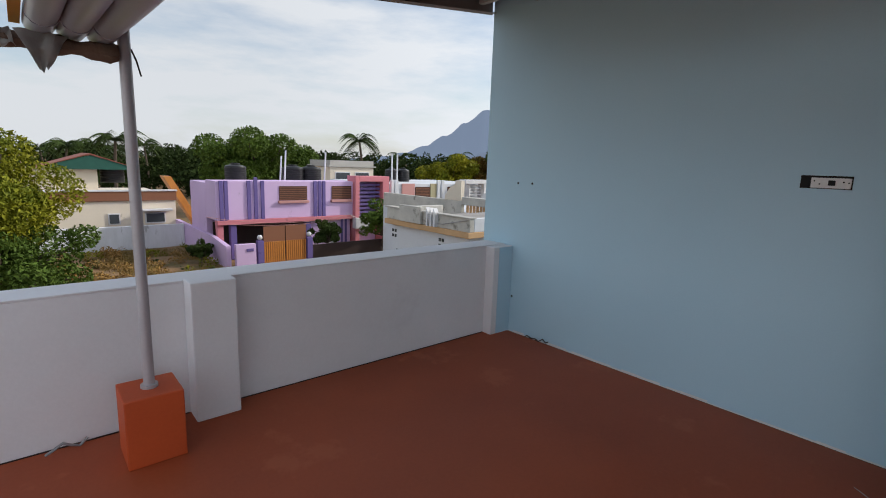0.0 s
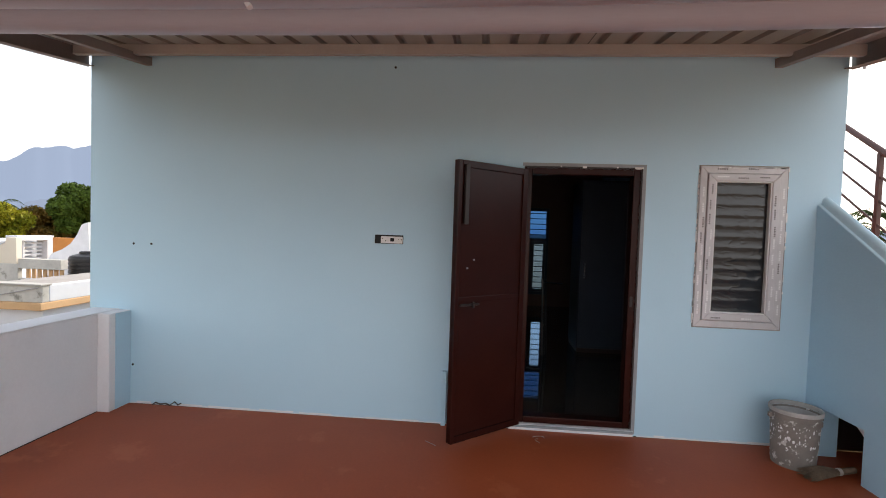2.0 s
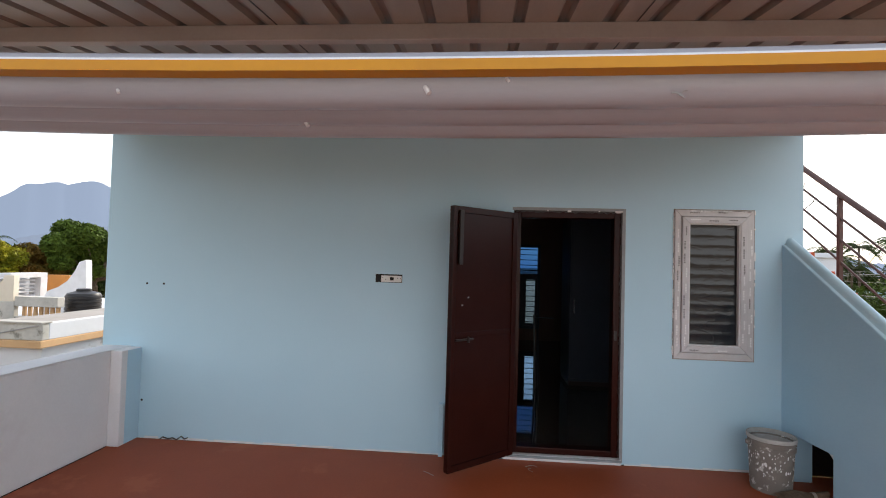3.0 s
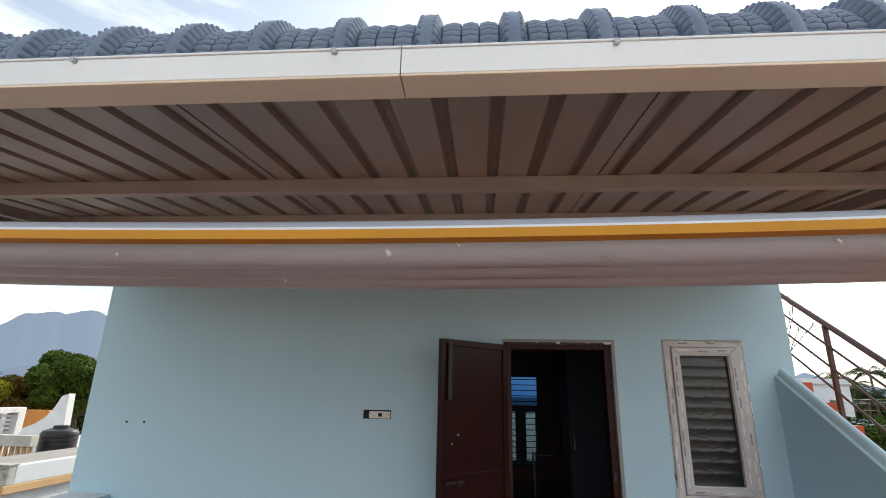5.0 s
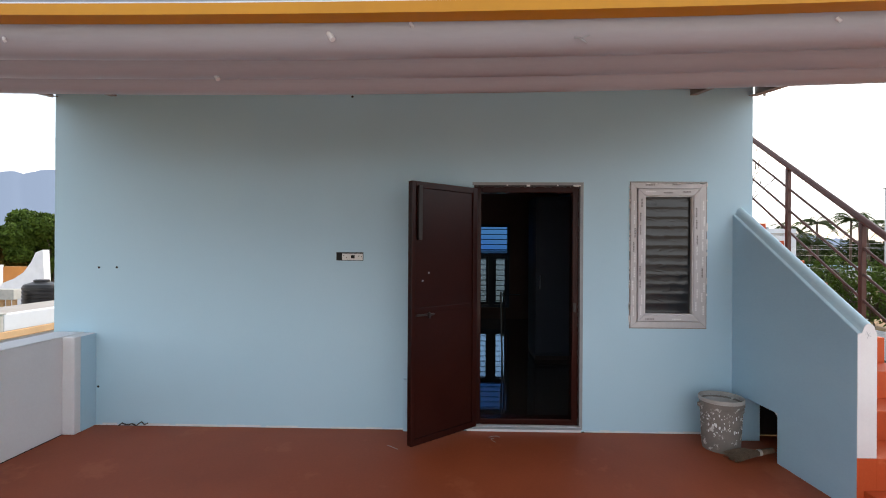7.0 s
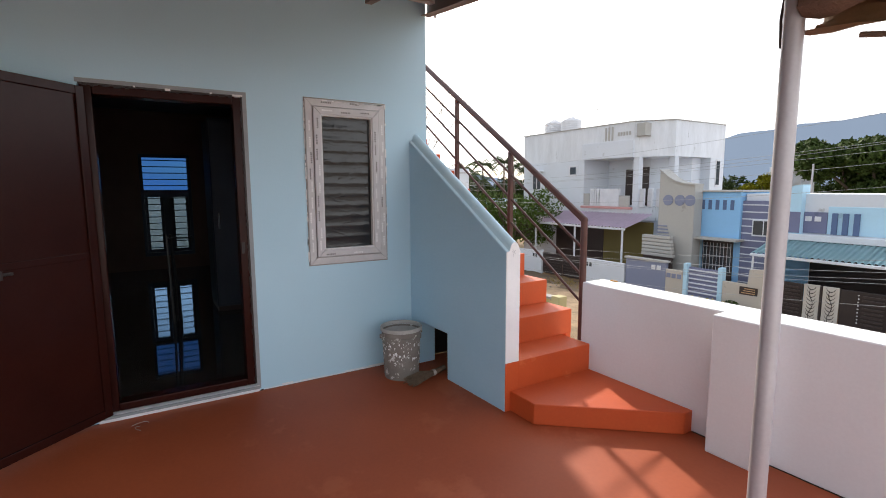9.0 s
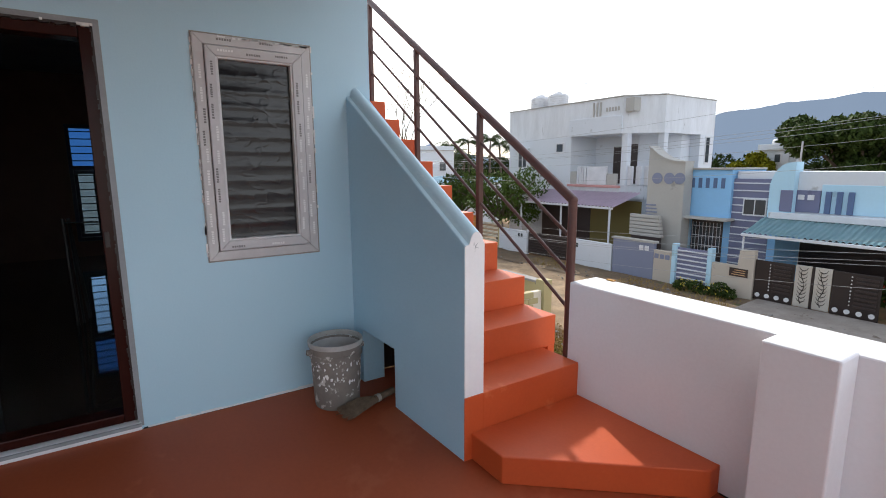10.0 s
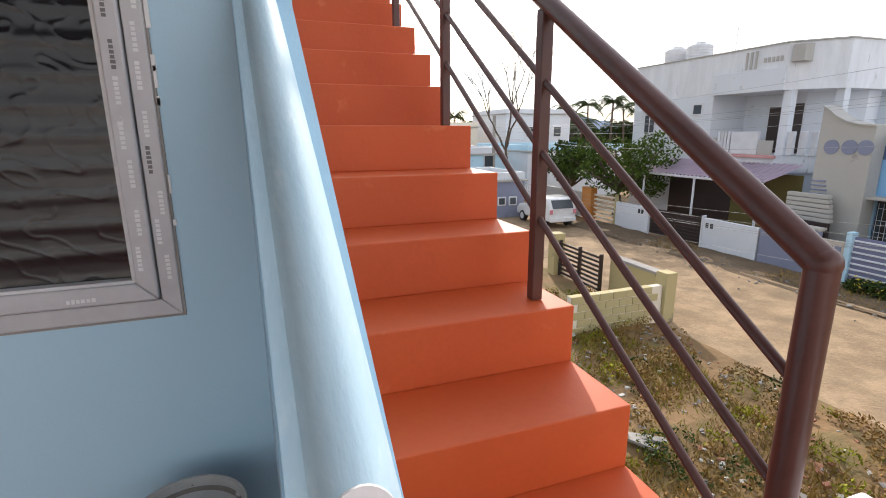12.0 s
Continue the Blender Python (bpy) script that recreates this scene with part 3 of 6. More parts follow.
# ---------- parapets ----------
bm = bmesh.new()
box(bm, -9.4, WX, 3.06, 3.29, 0.0, 0.80)
solo("parapet_left", soften(bm, 0.008), M_WHITE, "white painted parapet wall", "parapet", "structure")
solo("parapet_cap_left", boxm(-9.4, WX - 0.002, 3.055, 3.295, 0.8005, 0.812, bevel=0.004), M_WHITE, "thin white capping of the parapet", "capping", "structure")
solo("pier_left", boxm(0.697, 0.945, 2.905, 3.0595, 0.0, 0.823, bevel=0.008), M_WHITE, "white parapet pier beside the post", "pier", "structure")
solo("pier_corner_facing", boxm(3.225, 3.398, 2.9515, 2.9545, 0.004, 0.80), M_BLUE, "pale blue painted face of the corner pier", "facing", "structure")
solo("pier_left_corner", boxm(3.160, 3.399, 2.955, 3.0595, 0.0, 0.806, bevel=0.008), M_WHITE, "pale pier in the corner of wall and parapet", "pier", "structure")
bm = prism(bmesh.new(), [(-9.4, 0.0), (2.262, 0.0), (2.262, 0.776), (-9.4, 0.776)], "y", -3.575, -3.352)
solo("parapet_right", soften(bm, 0.008), M_WHITE, "white painted parapet wall beside the stairs", "parapet", "structure")
solo("pier_right", boxm(0.952, 1.198, -3.3515, -3.20, 0.0, 0.786, bevel=0.008), M_WHITE, "white parapet pier on the red floor", "pier", "structure")
# Unseen parapet, added to close the enlarged terrace.
solo("parapet_back", boxm(-9.4, -9.2, -3.35, 3.053, 0.0, 0.79, bevel=0.008), M_WHITE, "plain white parapet closing the terrace", "parapet", "structure")
tape = solo("tape_strip", boxm(2.12, 2.17, -3.57, -3.55, 0.7765, 0.783), M_ORANGE, "scrap of yellow tape on the parapet top", "tape")

# ---------- posts on painted plinths ----------
def post(cx, cy, top):
    t = thing("roof_post", (cx, cy, 0), "grey steel roof post on a red painted concrete plinth", "post", "roof posts")
    part("plinth", boxm(cx - 0.13, cx + 0.13, cy - 0.13, cy + 0.13, 0.0, 0.355, bevel=0.006), M_STEP, t, "orange red painted concrete plinth")
    part("shaft", tubem([(cx, cy, 0.3555), (cx, cy, top)], 0.0255, 20), M_POLE, t, "grey painted round steel shaft", smooth=True)
    part("collar", tubem([(cx, cy, 0.356), (cx, cy, 0.372)], 0.040, 16), M_POLE, t)
    return t


post(0.450, 2.750, 2.46)
post(0.450, -2.155, 2.46)

# brackets with the stored pipes
for cy, sgn in ((2.75, 1), (-2.15, -1)):
    b = thing("pipe_bracket", (0.45, cy, 1.9), "steel arm wrapped in brown cloth carrying pipes", "bracket", "pipe brackets")
    bm = bmesh.new()
    rr = random.Random(7 + sgn)
    rings = []
    for i in range(15):
        x = 0.425 - 0.47 * i / 14
        r = 0.040 + 0.008 * math.sin(i * 1.1) + rr.uniform(-0.004, 0.006)
        ring_v = []
        for k in range(14):
            a = k * math.tau / 14
            q = r * (1 + 0.30 * noise.noise(Vector((x * 14, math.cos(a) * 1.5, math.sin(a) * 1.5))))
            ring_v.append(bm.verts.new((x, cy + q * math.cos(a), 1.950 + q * 0.9 * math.sin(a))))
        rings.append(ring_v)
    for a, c in zip(rings, rings[1:]):
        for k in range(14):
            bm.faces.new((a[k], a[(k + 1) % 14], c[(k + 1) % 14], c[k]))
    bm.faces.new(rings[0][::-1])
    bm.faces.new(rings[-1])
    part("wrapped_arm", fix(bm), M_CLOTH, b, "arm wound with brown cloth", smooth=True)
    # hanging corner of sheeting
    for nm, x0, x1, drop, m, lab in (("hanging_flap", 0.07, 0.25, 0.15, M_SACK, "pale sheet corner hanging down"), ("crumpled_sheet", -0.05, 0.06, 0.07, M_SACK, "crumpled pale sheeting")):
        bm = bmesh.new()
        grid = []
        for j in range(13):
            row = []
            for i in range(13):
                u, v = i / 12, j / 12
                w = (x1 - x0) * (1 - 0.85 * v if nm == "hanging_flap" else 1 - 0.25 * v)
                x = x0 + (x1 - x0) * 0.4 * v + u * w
                y = cy - 0.062 - 0.012 * math.sin(u * 5 + v * 3) - 0.045 * noise.noise(Vector((u * 2.6, v * 2.6, x0 * 9)))
                z = 1.985 - drop * v + 0.02 * noise.noise(Vector((u * 3, v * 2, 5 + x0)))
                row.append(bm.verts.new((x, y, z)))
            grid.append(row)
        for j in range(12):
            for i in range(12):
                bm.faces.new((grid[j][i], grid[j][i + 1], grid[j + 1][i + 1], grid[j + 1][i]))
        bmesh.ops.solidify(bm, geom=bm.faces[:], thickness=0.006)
        part(nm, fix(bm), m if sgn > 0 else M_TARP, b, lab, smooth=True)
    part("tie_wire", tubem([(0.475, cy, 1.98), (0.49, cy - 0.02, 1.93), (0.50, cy - 0.05, 1.86)], 0.004, 6), M_DARKMETAL, b)

# folded tan sheet lying behind the right post
fs = thing("folded_sheet", (0.2, -2.3, 1.9), "tan tarpaulin folded over the pipe bracket", "tarpaulin")
bm = bmesh.new()
grid = []
for j in range(15):
    row = []
    for i in range(13):
        u, v = i / 12, j / 14
        row.append(bm.verts.new((0.44 - 0.72 * u, -2.185 - 0.09 * math.sin(v * 3.1) - 0.035 * math.sin(u * 11 + v * 4) - 0.03 * noise.noise(Vector((u * 4, v * 5, 8))), 1.985 - 0.10 * v - 0.05 * u * v + 0.035 * noise.noise(Vector((u * 5, v * 4, 3))))))
    grid.append(row)
for j in range(14):
    for i in range(12):
        bm.faces.new((grid[j][i], grid[j][i + 1], grid[j + 1][i + 1], grid[j + 1][i]))
bmesh.ops.solidify(bm, geom=bm.faces[:], thickness=0.008)
part("fold", fix(bm), M_TARP, fs, smooth=True)
part("rope", tubem([(0.33, -2.24, 1.86), (0.18, -2.25, 1.83), (0.02, -2.22, 1.84), (-0.02, -2.24, 1.76), (-0.01, -2.25, 1.70)], 0.008, 7), M_CLOTH, fs, "hanging rope end")


def sag(y):
    return -0.073 * (1 - ((y - 0.3) / 2.5) ** 2)


for i, x in enumerate((0.160, 0.268, 0.376)):
    p = thing("plastic_pipe", (x, 0.3, 1.9), "long grey plastic pipe stored under the roof", "pipe", "stored pipes")
    ys = [-2.28 + 5.1 * k / 24 for k in range(25)]
    part("tube", tubem([(x, y, 2.045 + sag(y)) for y in ys], 0.054, 28), M_PVC, p, smooth=True)
    part("socket", tubem([(x, 2.52 + 0.03 * i, 2.045 + sag(2.52)), (x, 2.82 + 0.02 * i, 2.045)], 0.0565, 28), M_PVC, p, smooth=True)
bm = bmesh.new()
ob = thing("amber_bar", (0.07, 0.3, 1.95), "amber painted flat bar lying beside the pipes", "bar")
for k in range(24):
    y0, y1 = -2.3 + 5.15 * k / 24, -2.3 + 5.15 * (k + 1) / 24
    z0, z1 = 2.029 + sag(y0), 2.029 + sag(y1)
    a = [bm.verts.new((x, y, z)) for y, zb in ((y0, z0), (y1, z1)) for x, z in ((0.062, zb), (0.098, zb), (0.098, zb + 0.020), (0.062, zb + 0.020))]
    for q in range(4):
        bm.faces.new((a[q], a[(q + 1) % 4], a[4 + (q + 1) % 4], a[4 + q]))
bmesh.ops.remove_doubles(bm, verts=bm.verts, dist=0.0003)
part("flat", fix(bm), M_ORANGE, ob)
ob = thing("white_pipe", (0.09, 0.3, 2.0), "thin white pipe lying on the amber bar", "pipe")
part("tube", tubem([(0.083, y, 2.0555 + sag(y)) for y in [-2.3 + 5.15 * k / 24 for k in range(25)]], 0.006, 12), M_WPIPE, ob, smooth=True)
for y, x, z, s in ((0.061, 0.1165, 1.939, 0.0055), (0.345, 0.262, 1.9165, 0.005), (0.674, 0.1155, 1.936, 0.003), (-0.089, 0.108, 1.956, 0.003), (-0.849, 0.107, 1.961, 0.003)):
    solo("paint_fleck", tubem([(x - 0.002, y - s, z - s), (x + 0.001, y + s * 0.6, z + s * 1.6)], s, 8), M_WPIPE, "pale paint fleck on the grey pipe", "fleck", group="flecks on the pipe")
knot = bmesh.new()
tube(knot, [(0.116, -0.385, 1.936), (0.113, -0.395, 1.934), (0.112, -0.401, 1.929), (0.115, -0.408, 1.926)], 0.002, 6)
tube(knot, [(0.113, -0.399, 1.934), (0.111, -0.412, 1.938)], 0.0014, 6)
solo("wire_knot", fix(knot), M_PLASTER, "small dark wire knot on the grey pipe", "wire")

# ---------- the metal roof ----------
RY0, RY1 = -2.70, 3.36
SL = 0.125


def roof_z(x):
    return 2.99 - SL * (WX - x)


PITCH = 0.204
bm, bmr = bmesh.new(), bmesh.new()
y = 0.006 - 0.029 - 13 * PITCH
XA, XB = 0.24, WX - 0.002
while y < RY1 - 0.04:
    yb = min(y + PITCH, RY1 - 0.03)
    rib = min(0.058, yb - y)
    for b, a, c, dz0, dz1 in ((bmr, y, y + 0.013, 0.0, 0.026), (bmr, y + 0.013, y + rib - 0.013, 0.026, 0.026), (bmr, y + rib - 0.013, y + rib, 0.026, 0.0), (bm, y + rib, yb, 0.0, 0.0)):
        q = [b.verts.new(v) for v in ((XA, a, roof_z(XA) + dz0), (XB, a, roof_z(XB) + dz0), (XB, c, roof_z(XB) + dz1), (XA, c, roof_z(XA) + dz1))]
        q2 = [b.verts.new(v.co + Vector((0, 0, 0.002))) for v in q]
        b.faces.new(q[::-1])
        b.faces.new(q2)
        for k in range(4):
            b.faces.new((q[k], q[(k + 1) % 4], q2[(k + 1) % 4], q2[k]))
    y += PITCH
roof = thing("metal_roof", (1.7, 0.3, 2.5), "lean-to metal sheet roof over the terrace", "roof", kind="structure")
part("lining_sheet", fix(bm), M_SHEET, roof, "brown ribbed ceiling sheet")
part("lining_rib", fix(bmr), M_RIBDARK, roof, "sheet ribs darkened for the shade in them")
for y in (0.955, -0.735):
    part("lap_seam", prismm([(XA, roof_z(XA) - 0.0025), (XB, roof_z(XB) - 0.0025), (XB, roof_z(XB) - 0.0005), (XA, roof_z(XA) - 0.0005)], "y", y - 0.003, y + 0.003), M_DARKMETAL, roof, "thin dark lap between two sheets")
for x in (1.48, 2.28, 3.20):
    z = roof_z(x)
    part("purlin", boxm(x - 0.025, x + 0.025, RY0 + 0.06, RY1 - 0.06, z - 0.080, z - 0.003, bevel=0.004), M_PURLIN, roof, "brown grey steel purlin")
for y in (2.81, -2.18):
    bm = bmesh.new()
    prism(bm, [(0.22, roof_z(0.22) - 0.125), (WX - 0.003, roof_z(WX) - 0.125), (WX - 0.003, roof_z(WX) - 0.056), (0.22, roof_z(0.22) - 0.056)], "y", y - 0.028, y + 0.028)
    part("rafter", soften(bm, 0.004), M_STEEL, roof, "brown grey steel rafter")
    part("post_head", boxm(0.40, 0.50, y - 0.05, y + 0.05, 2.44, 2.465), M_STEEL, roof)
    for x in (1.48, 2.28):
        part("cleat", boxm(x - 0.03, x + 0.03, y + 0.0285, y + 0.0325, roof_z(x) - 0.10, roof_z(x) - 0.006), M_STEEL, roof)
for y0, y1 in ((RY0 - 0.012, RY0 + 0.0), (RY1 - 0.0, RY1 + 0.012)):
    bm = prism(bmesh.new(), [(0.14, roof_z(0.14) - 0.13), (WX + 0.01, roof_z(WX) - 0.13), (WX + 0.01, roof_z(WX) + 0.06), (0.14, roof_z(0.14) + 0.06)], "y", y0, y1)
    part("side_trim", fix(bm), M_STEEL, roof, "brown side flashing")
    ya, yb = (y1, y1 + 0.06) if y0 < 0 else (y0 - 0.06, y0)
    bm = prism(bmesh.new(), [(0.22, roof_z(0.22) - 0.13), (WX - 0.004, roof_z(WX) - 0.13), (WX - 0.004, roof_z(WX) - 0.126), (0.22, roof_z(0.22) - 0.126)], "y", ya, yb)
    part("side_trim_return", fix(bm), M_STEEL, roof)
# eave: white fascia in two lengths with a beige return under it
YJ = 0.06
for a, b in ((RY0, YJ - 0.001), (YJ + 0.001, RY1)):
    part("fascia", boxm(0.138, 0.146, a, b, 2.408, 2.480, bevel=0.002), M_FASCIA, roof, "white metal fascia")
    part("fascia_lip", boxm(0.134, 0.16, a, b, 2.4805, 2.487, bevel=0.002), M_FASCIA, roof)
    part("fascia_return", boxm(0.138, 0.234, a, b, 2.400, 2.4075, bevel=0.002), M_BEIGE, roof, "beige flashing under the fascia")
    part("fascia_back", boxm(0.224, 0.234, a, b, 2.408, 2.470, bevel=0.001), M_STEEL, roof)
for y in (2.31, 1.62, 0.928, 0.23, -0.465, -1.16, -1.855):
    part("screw", tubem([(0.126, y, 2.474), (0.1375, y, 2.474)], 0.0075, 10), M_SCREW, roof, "zinc roofing screw")
# crimped, curved roof sheet above the eave
bm = bmesh.new()
RP, NSEG, R = 0.2255, 80, 0.285
ys = []
y = 0.002 - 12.0 * RP
while y < RY1 - 0.5 * RP:
    # crest of the rib in the middle, crimped flanks, then a pan of three scales
    for f, h, k in ((-0.15, 0.002, 1.0), (-0.125, 0.014, 1.5), (-0.095, 0.025, 1.8), (-0.07, 0.031, 0.15), (-0.04, 0.034, 0.0), (0.0, 0.035, 0.0), (0.04, 0.034, 0.0), (0.07, 0.031, 0.15),
                    (0.095, 0.025, 1.8), (0.125, 0.014, 1.5), (0.15, 0.002, 1.0), (0.165, -0.003, 0.0), (0.18, 0.0, 0.9), (0.29, 0.004, 1.1), (0.385, 0.0, 0.9), (0.395, -0.004, 0.0),
                    (0.405, 0.0, 0.9), (0.50, 0.004, 1.1), (0.595, 0.0, 0.9), (0.605, -0.004, 0.0), (0.615, 0.0, 0.9), (0.71, 0.004, 1.1), (0.82, 0.0, 0.9), (0.835, -0.003, 0.0)):
        ys.append((y + f * RP, h, k))
    y += RP
rows = []
for j in range(NSEG + 1):
    a = radians(96) * j / NSEG
    crimp = 0.0062 * (-1.0, 0.5, 0.9, 1.0, 0.9)[j % 5]
    row = []
    for yy, h, k in ys:
        rr_ = R + h + crimp * k
        row.append(bm.verts.new((0.178 + R - rr_ * math.cos(a), yy, 2.478 + rr_ * math.sin(a) * 0.86)))
    rows.append(row)
row = [bm.verts.new((WX + 0.1, yy, roof_z(WX) + 0.16 + h)) for yy, h, k in ys]
rows.append(row)
for a, b in zip(rows, rows[1:]):
    for k in range(len(ys) - 1):
        bm.faces.new((a[k], a[k + 1], b[k + 1], b[k]))
part("tile_sheet", fix(bm), M_TILE, roof, "slate blue crimped roofing sheet", smooth=True)
part("drip_cap", tubem([(3.30, -2.715, 2.83), (3.30, -2.715, 2.90)], 0.012, 8), M_WPIPE, roof, "white pipe end")

# ---------- the stairs ----------
stairs = thing("staircase", (3.5, -3.0, 0), "orange red painted concrete stairs rising beside the house", "stairs", kind="structure")
RISE, GO, SX, SZ = 0.19, 0.285, 2.172, 0.326
plat = [(2.1715, -2.60), (1.935, -2.60), (1.365, -3.275), (1.365, -3.351), (2.1715, -3.351)]
part("platform_step", prismm(plat, "z", 0.0, 0.136, 0.006), M_STEP, stairs, "low wedge shaped first step")
for k in range(15):
    x0, z1 = SX + GO * k, SZ + RISE * k
    yl = -2.672 if k < 5 else -2.681
    yr = -3.3515 if k == 0 else -3.456
    bm = bmesh.new()
    zb = 0.0 if k < 2 else z1 - 0.36
    prism(bm, [(x0, max(z1 - RISE, 0.0) if k else 0.0), (x0 + GO + 0.02, zb if k < 2 else zb + 0.10), (x0 + GO + 0.02, z1 - 0.001), (x0 + GO, z1), (x0, z1)], "y", yr, yl)
    part("step", soften(bm, 0.004), M_STEP, stairs)
bm = prism(bmesh.new(), [(2.75, 0.05), (6.5, 2.55), (6.5, 2.72), (2.75, 0.22)], "y", -3.452, -2.684)
# Infills added to keep outside light from under the stairs.
part("side_infill", prismm([(2.46, 0.0), (3.46, 0.0), (3.46, 1.0), (2.46, 0.32)], "y", -3.453, -3.40), M_STEP, stairs)
bm2 = boxm(3.402, 3.46, -3.399, -2.6805, 0.0, 0.95)
# Dark colour puts the opening's shade on the back infill.
part("back_infill", bm2, M_DARKMETAL, stairs)
part("waist_slab", fix(bm), M_WHITE, stairs, "white underside slab of the stairs")

# handrail wall beside the stairs, with the opening at its foot
swl = thing("stair_parapet", (2.8, -2.61, 0), "pale blue sloping wall beside the stairs with rounded top", "stair wall", kind="structure")
SA, SB = 1.062, 1.852
KS = (SB - SA) / (WX - SX)


def top_z(x):
    return SA + KS * (x - SX)


def skew(x):
    """The wall runs slightly out of true: its face leans away from the stairs towards the house."""
    return 0.042 * (x - SX) / (WX - SX)


HX0, HX1, HZ = 2.845, 3.270, 0.365
bm = bmesh.new()
for pts in ([(SX, 0.0), (HX0, 0.0), (HX0, top_z(HX0)), (SX, top_z(SX))], [(HX0, HZ), (HX1, HZ), (HX1, top_z(HX1)), (HX0, top_z(HX0))], [(HX1, 0.0), (WX - 0.001, 0.0), (WX - 0.001, top_z(WX)), (HX1, top_z(HX1))]):
    prism(bm, pts, "y", -2.671, -2.558)
bmesh.ops.remove_doubles(bm, verts=bm.verts, dist=0.0003)
for v in bm.verts:
    if v.co.y > -2.6:
        v.co.y += skew(v.co.x)
part("wall", fix(bm), M_STAIRBLUE, swl)
part("end_face", boxm(SX - 0.004, SX - 0.0005, -2.671, -2.559, SZ + 0.003, SA), M_WHITE2, swl, "white painted end face with stains")
part("foot_paint", boxm(SX - 0.004, SX - 0.0005, -2.671, -2.559, 0.0, SZ + 0.001), M_STEP, swl, "orange red painted foot")
bm = bmesh.new()
prof = [(-2.5605, -0.001), (-2.5605, 0.004), (-2.581, 0.007)] + [(-2.624 + 0.037 * math.cos(a), 0.012 + 0.052 * math.sin(a)) for a in [radians(12 + 13 * i) for i in range(13)]] + [(-2.669, 0.004), (-2.669, -0.001)]
lo = [bm.verts.new((SX - 0.003, py, top_z(SX) + pz)) for py, pz in prof]
hi = [bm.verts.new((WX - 0.002, py + skew(WX), top_z(WX) + pz)) for py, pz in prof]
for i in range(len(prof)):
    j = (i + 1) % len(prof)
    bm.faces.new((lo[i], lo[j], hi[j], hi[i]))
bm.faces.new(lo)
bm.faces.new(hi[::-1])
part("rounded_cap", fix(bm), M_COPING, swl, "rounded blue coping", smooth=True)
for k, (dy, dz) in enumerate(((0.016, 0.010), (-0.014, 0.016), (0.004, -0.024), (-0.016, -0.008), (0.010, 0.022))):
    part("crack", tubem([(SX - 0.0067, -2.618, top_z(SX) - 0.004), (SX - 0.0067, -2.618 + dy * 0.5 + 0.003, top_z(SX) - 0.004 + dz * 0.6), (SX - 0.0067, -2.618 + dy, top_z(SX) - 0.004 + dz)], 0.0008, 5), M_PLASTER, swl)
part("cap_end", prismm([(py, top_z(SX) + pz) for py, pz in prof], "x", SX - 0.0065, SX - 0.0032), M_WHITE2, swl, "white painted end of the coping")

# railing
RYL = -3.37
rail = thing("stair_railing", (3.5, RYL, 0.3), "brown painted steel pipe railing of the stairs", "railing")
TAN = RISE / GO


def hr_z(x):
    return 1.225 + TAN * (x - 2.262)


part("newel_post", tubem([(2.275, RYL, SZ + 0.002), (2.275, RYL, hr_z(2.275) + 0.004)], 0.025, 20), M_RAIL, rail, smooth=True)
part("handrail", tubem([(2.275, RYL, hr_z(2.275)), (6.6, RYL, hr_z(6.6))], 0.026, 20), M_RAIL, rail, smooth=True)
bm = bmesh.new()
bmesh.ops.create_uvsphere(bm, u_segments=20, v_segments=12, radius=0.0268, matrix=Matrix.Translation((2.275, RYL, hr_z(2.275))))
part("joint", bm, M_RAIL, rail, smooth=True)
for k in (3, 6, 9, 12, 15):
    x = 2.275 + GO * k
    zt = SZ + RISE * k
    part("baluster", boxm(x - 0.019, x + 0.019, RYL - 0.019, RYL + 0.019, zt - (0 if k < 15 else 0.2) + 0.001, hr_z(x) - 0.02, bevel=0.004), M_RAIL, rail)
for d in (0.215, 0.42, 0.625):
    part("rail", tubem([(2.28, RYL, hr_z(2.28) - d), (6.55, RYL, hr_z(6.55) - d)], 0.0105, 12), M_RAIL, rail, smooth=True)

# ---------- bucket and broom ----------
bk = thing("bucket", (3.115, -2.275, 0), "cement stained grey plastic bucket standing in the corner", "bucket")
BC = (3.115, -2.275, 0.0)
bm = bmesh.new()
lathe(bm, [(0.128, 0.002), (0.132, 0.0), (0.136, 0.02), (0.146, 0.24), (0.150, 0.305), (0.158, 0.310), (0.158, 0.332), (0.152, 0.336), (0.154, 0.3715), (0.152, 0.373),
           (0.148, 0.36), (0.142, 0.24), (0.130, 0.03), (0.02, 0.025)], BC, 40)
part("shell", bm, M_BUCKET, bk, "grey plastic crusted with cement", smooth=True)
bm = bmesh.new()
lathe(bm, [(0.126, 0.032), (0.129, 0.05), (0.1405, 0.24), (0.1465, 0.36), (0.1455, 0.36), (0.1395, 0.24), (0.1275, 0.052), (0.02, 0.034)], BC, 40)
part("rim", lathe(bmesh.new(), [(0.1525, 0.374), (0.162, 0.376), (0.1635, 0.398), (0.160, 0.405), (0.153, 0.402), (0.1515, 0.374), (0.1525, 0.374)], BC, 40, False), M_BUCKETRIM, bk, "pale grey thick rim", smooth=True)
part("lining", bm, M_BUCKETIN, bk, "pale dirty inside", smooth=True)
for a in (0.3, 3.44):
    cx, cy = BC[0] + 0.164 * math.cos(a + 1.2), BC[1] + 0.164 * math.sin(a + 1.2)
    part("handle_lug", boxm(cx - 0.012, cx + 0.012, cy - 0.012, cy + 0.012, 0.325, 0.355, bevel=0.003), M_BUCKET, bk)
rr = random.Random(12)
bm = bmesh.new()
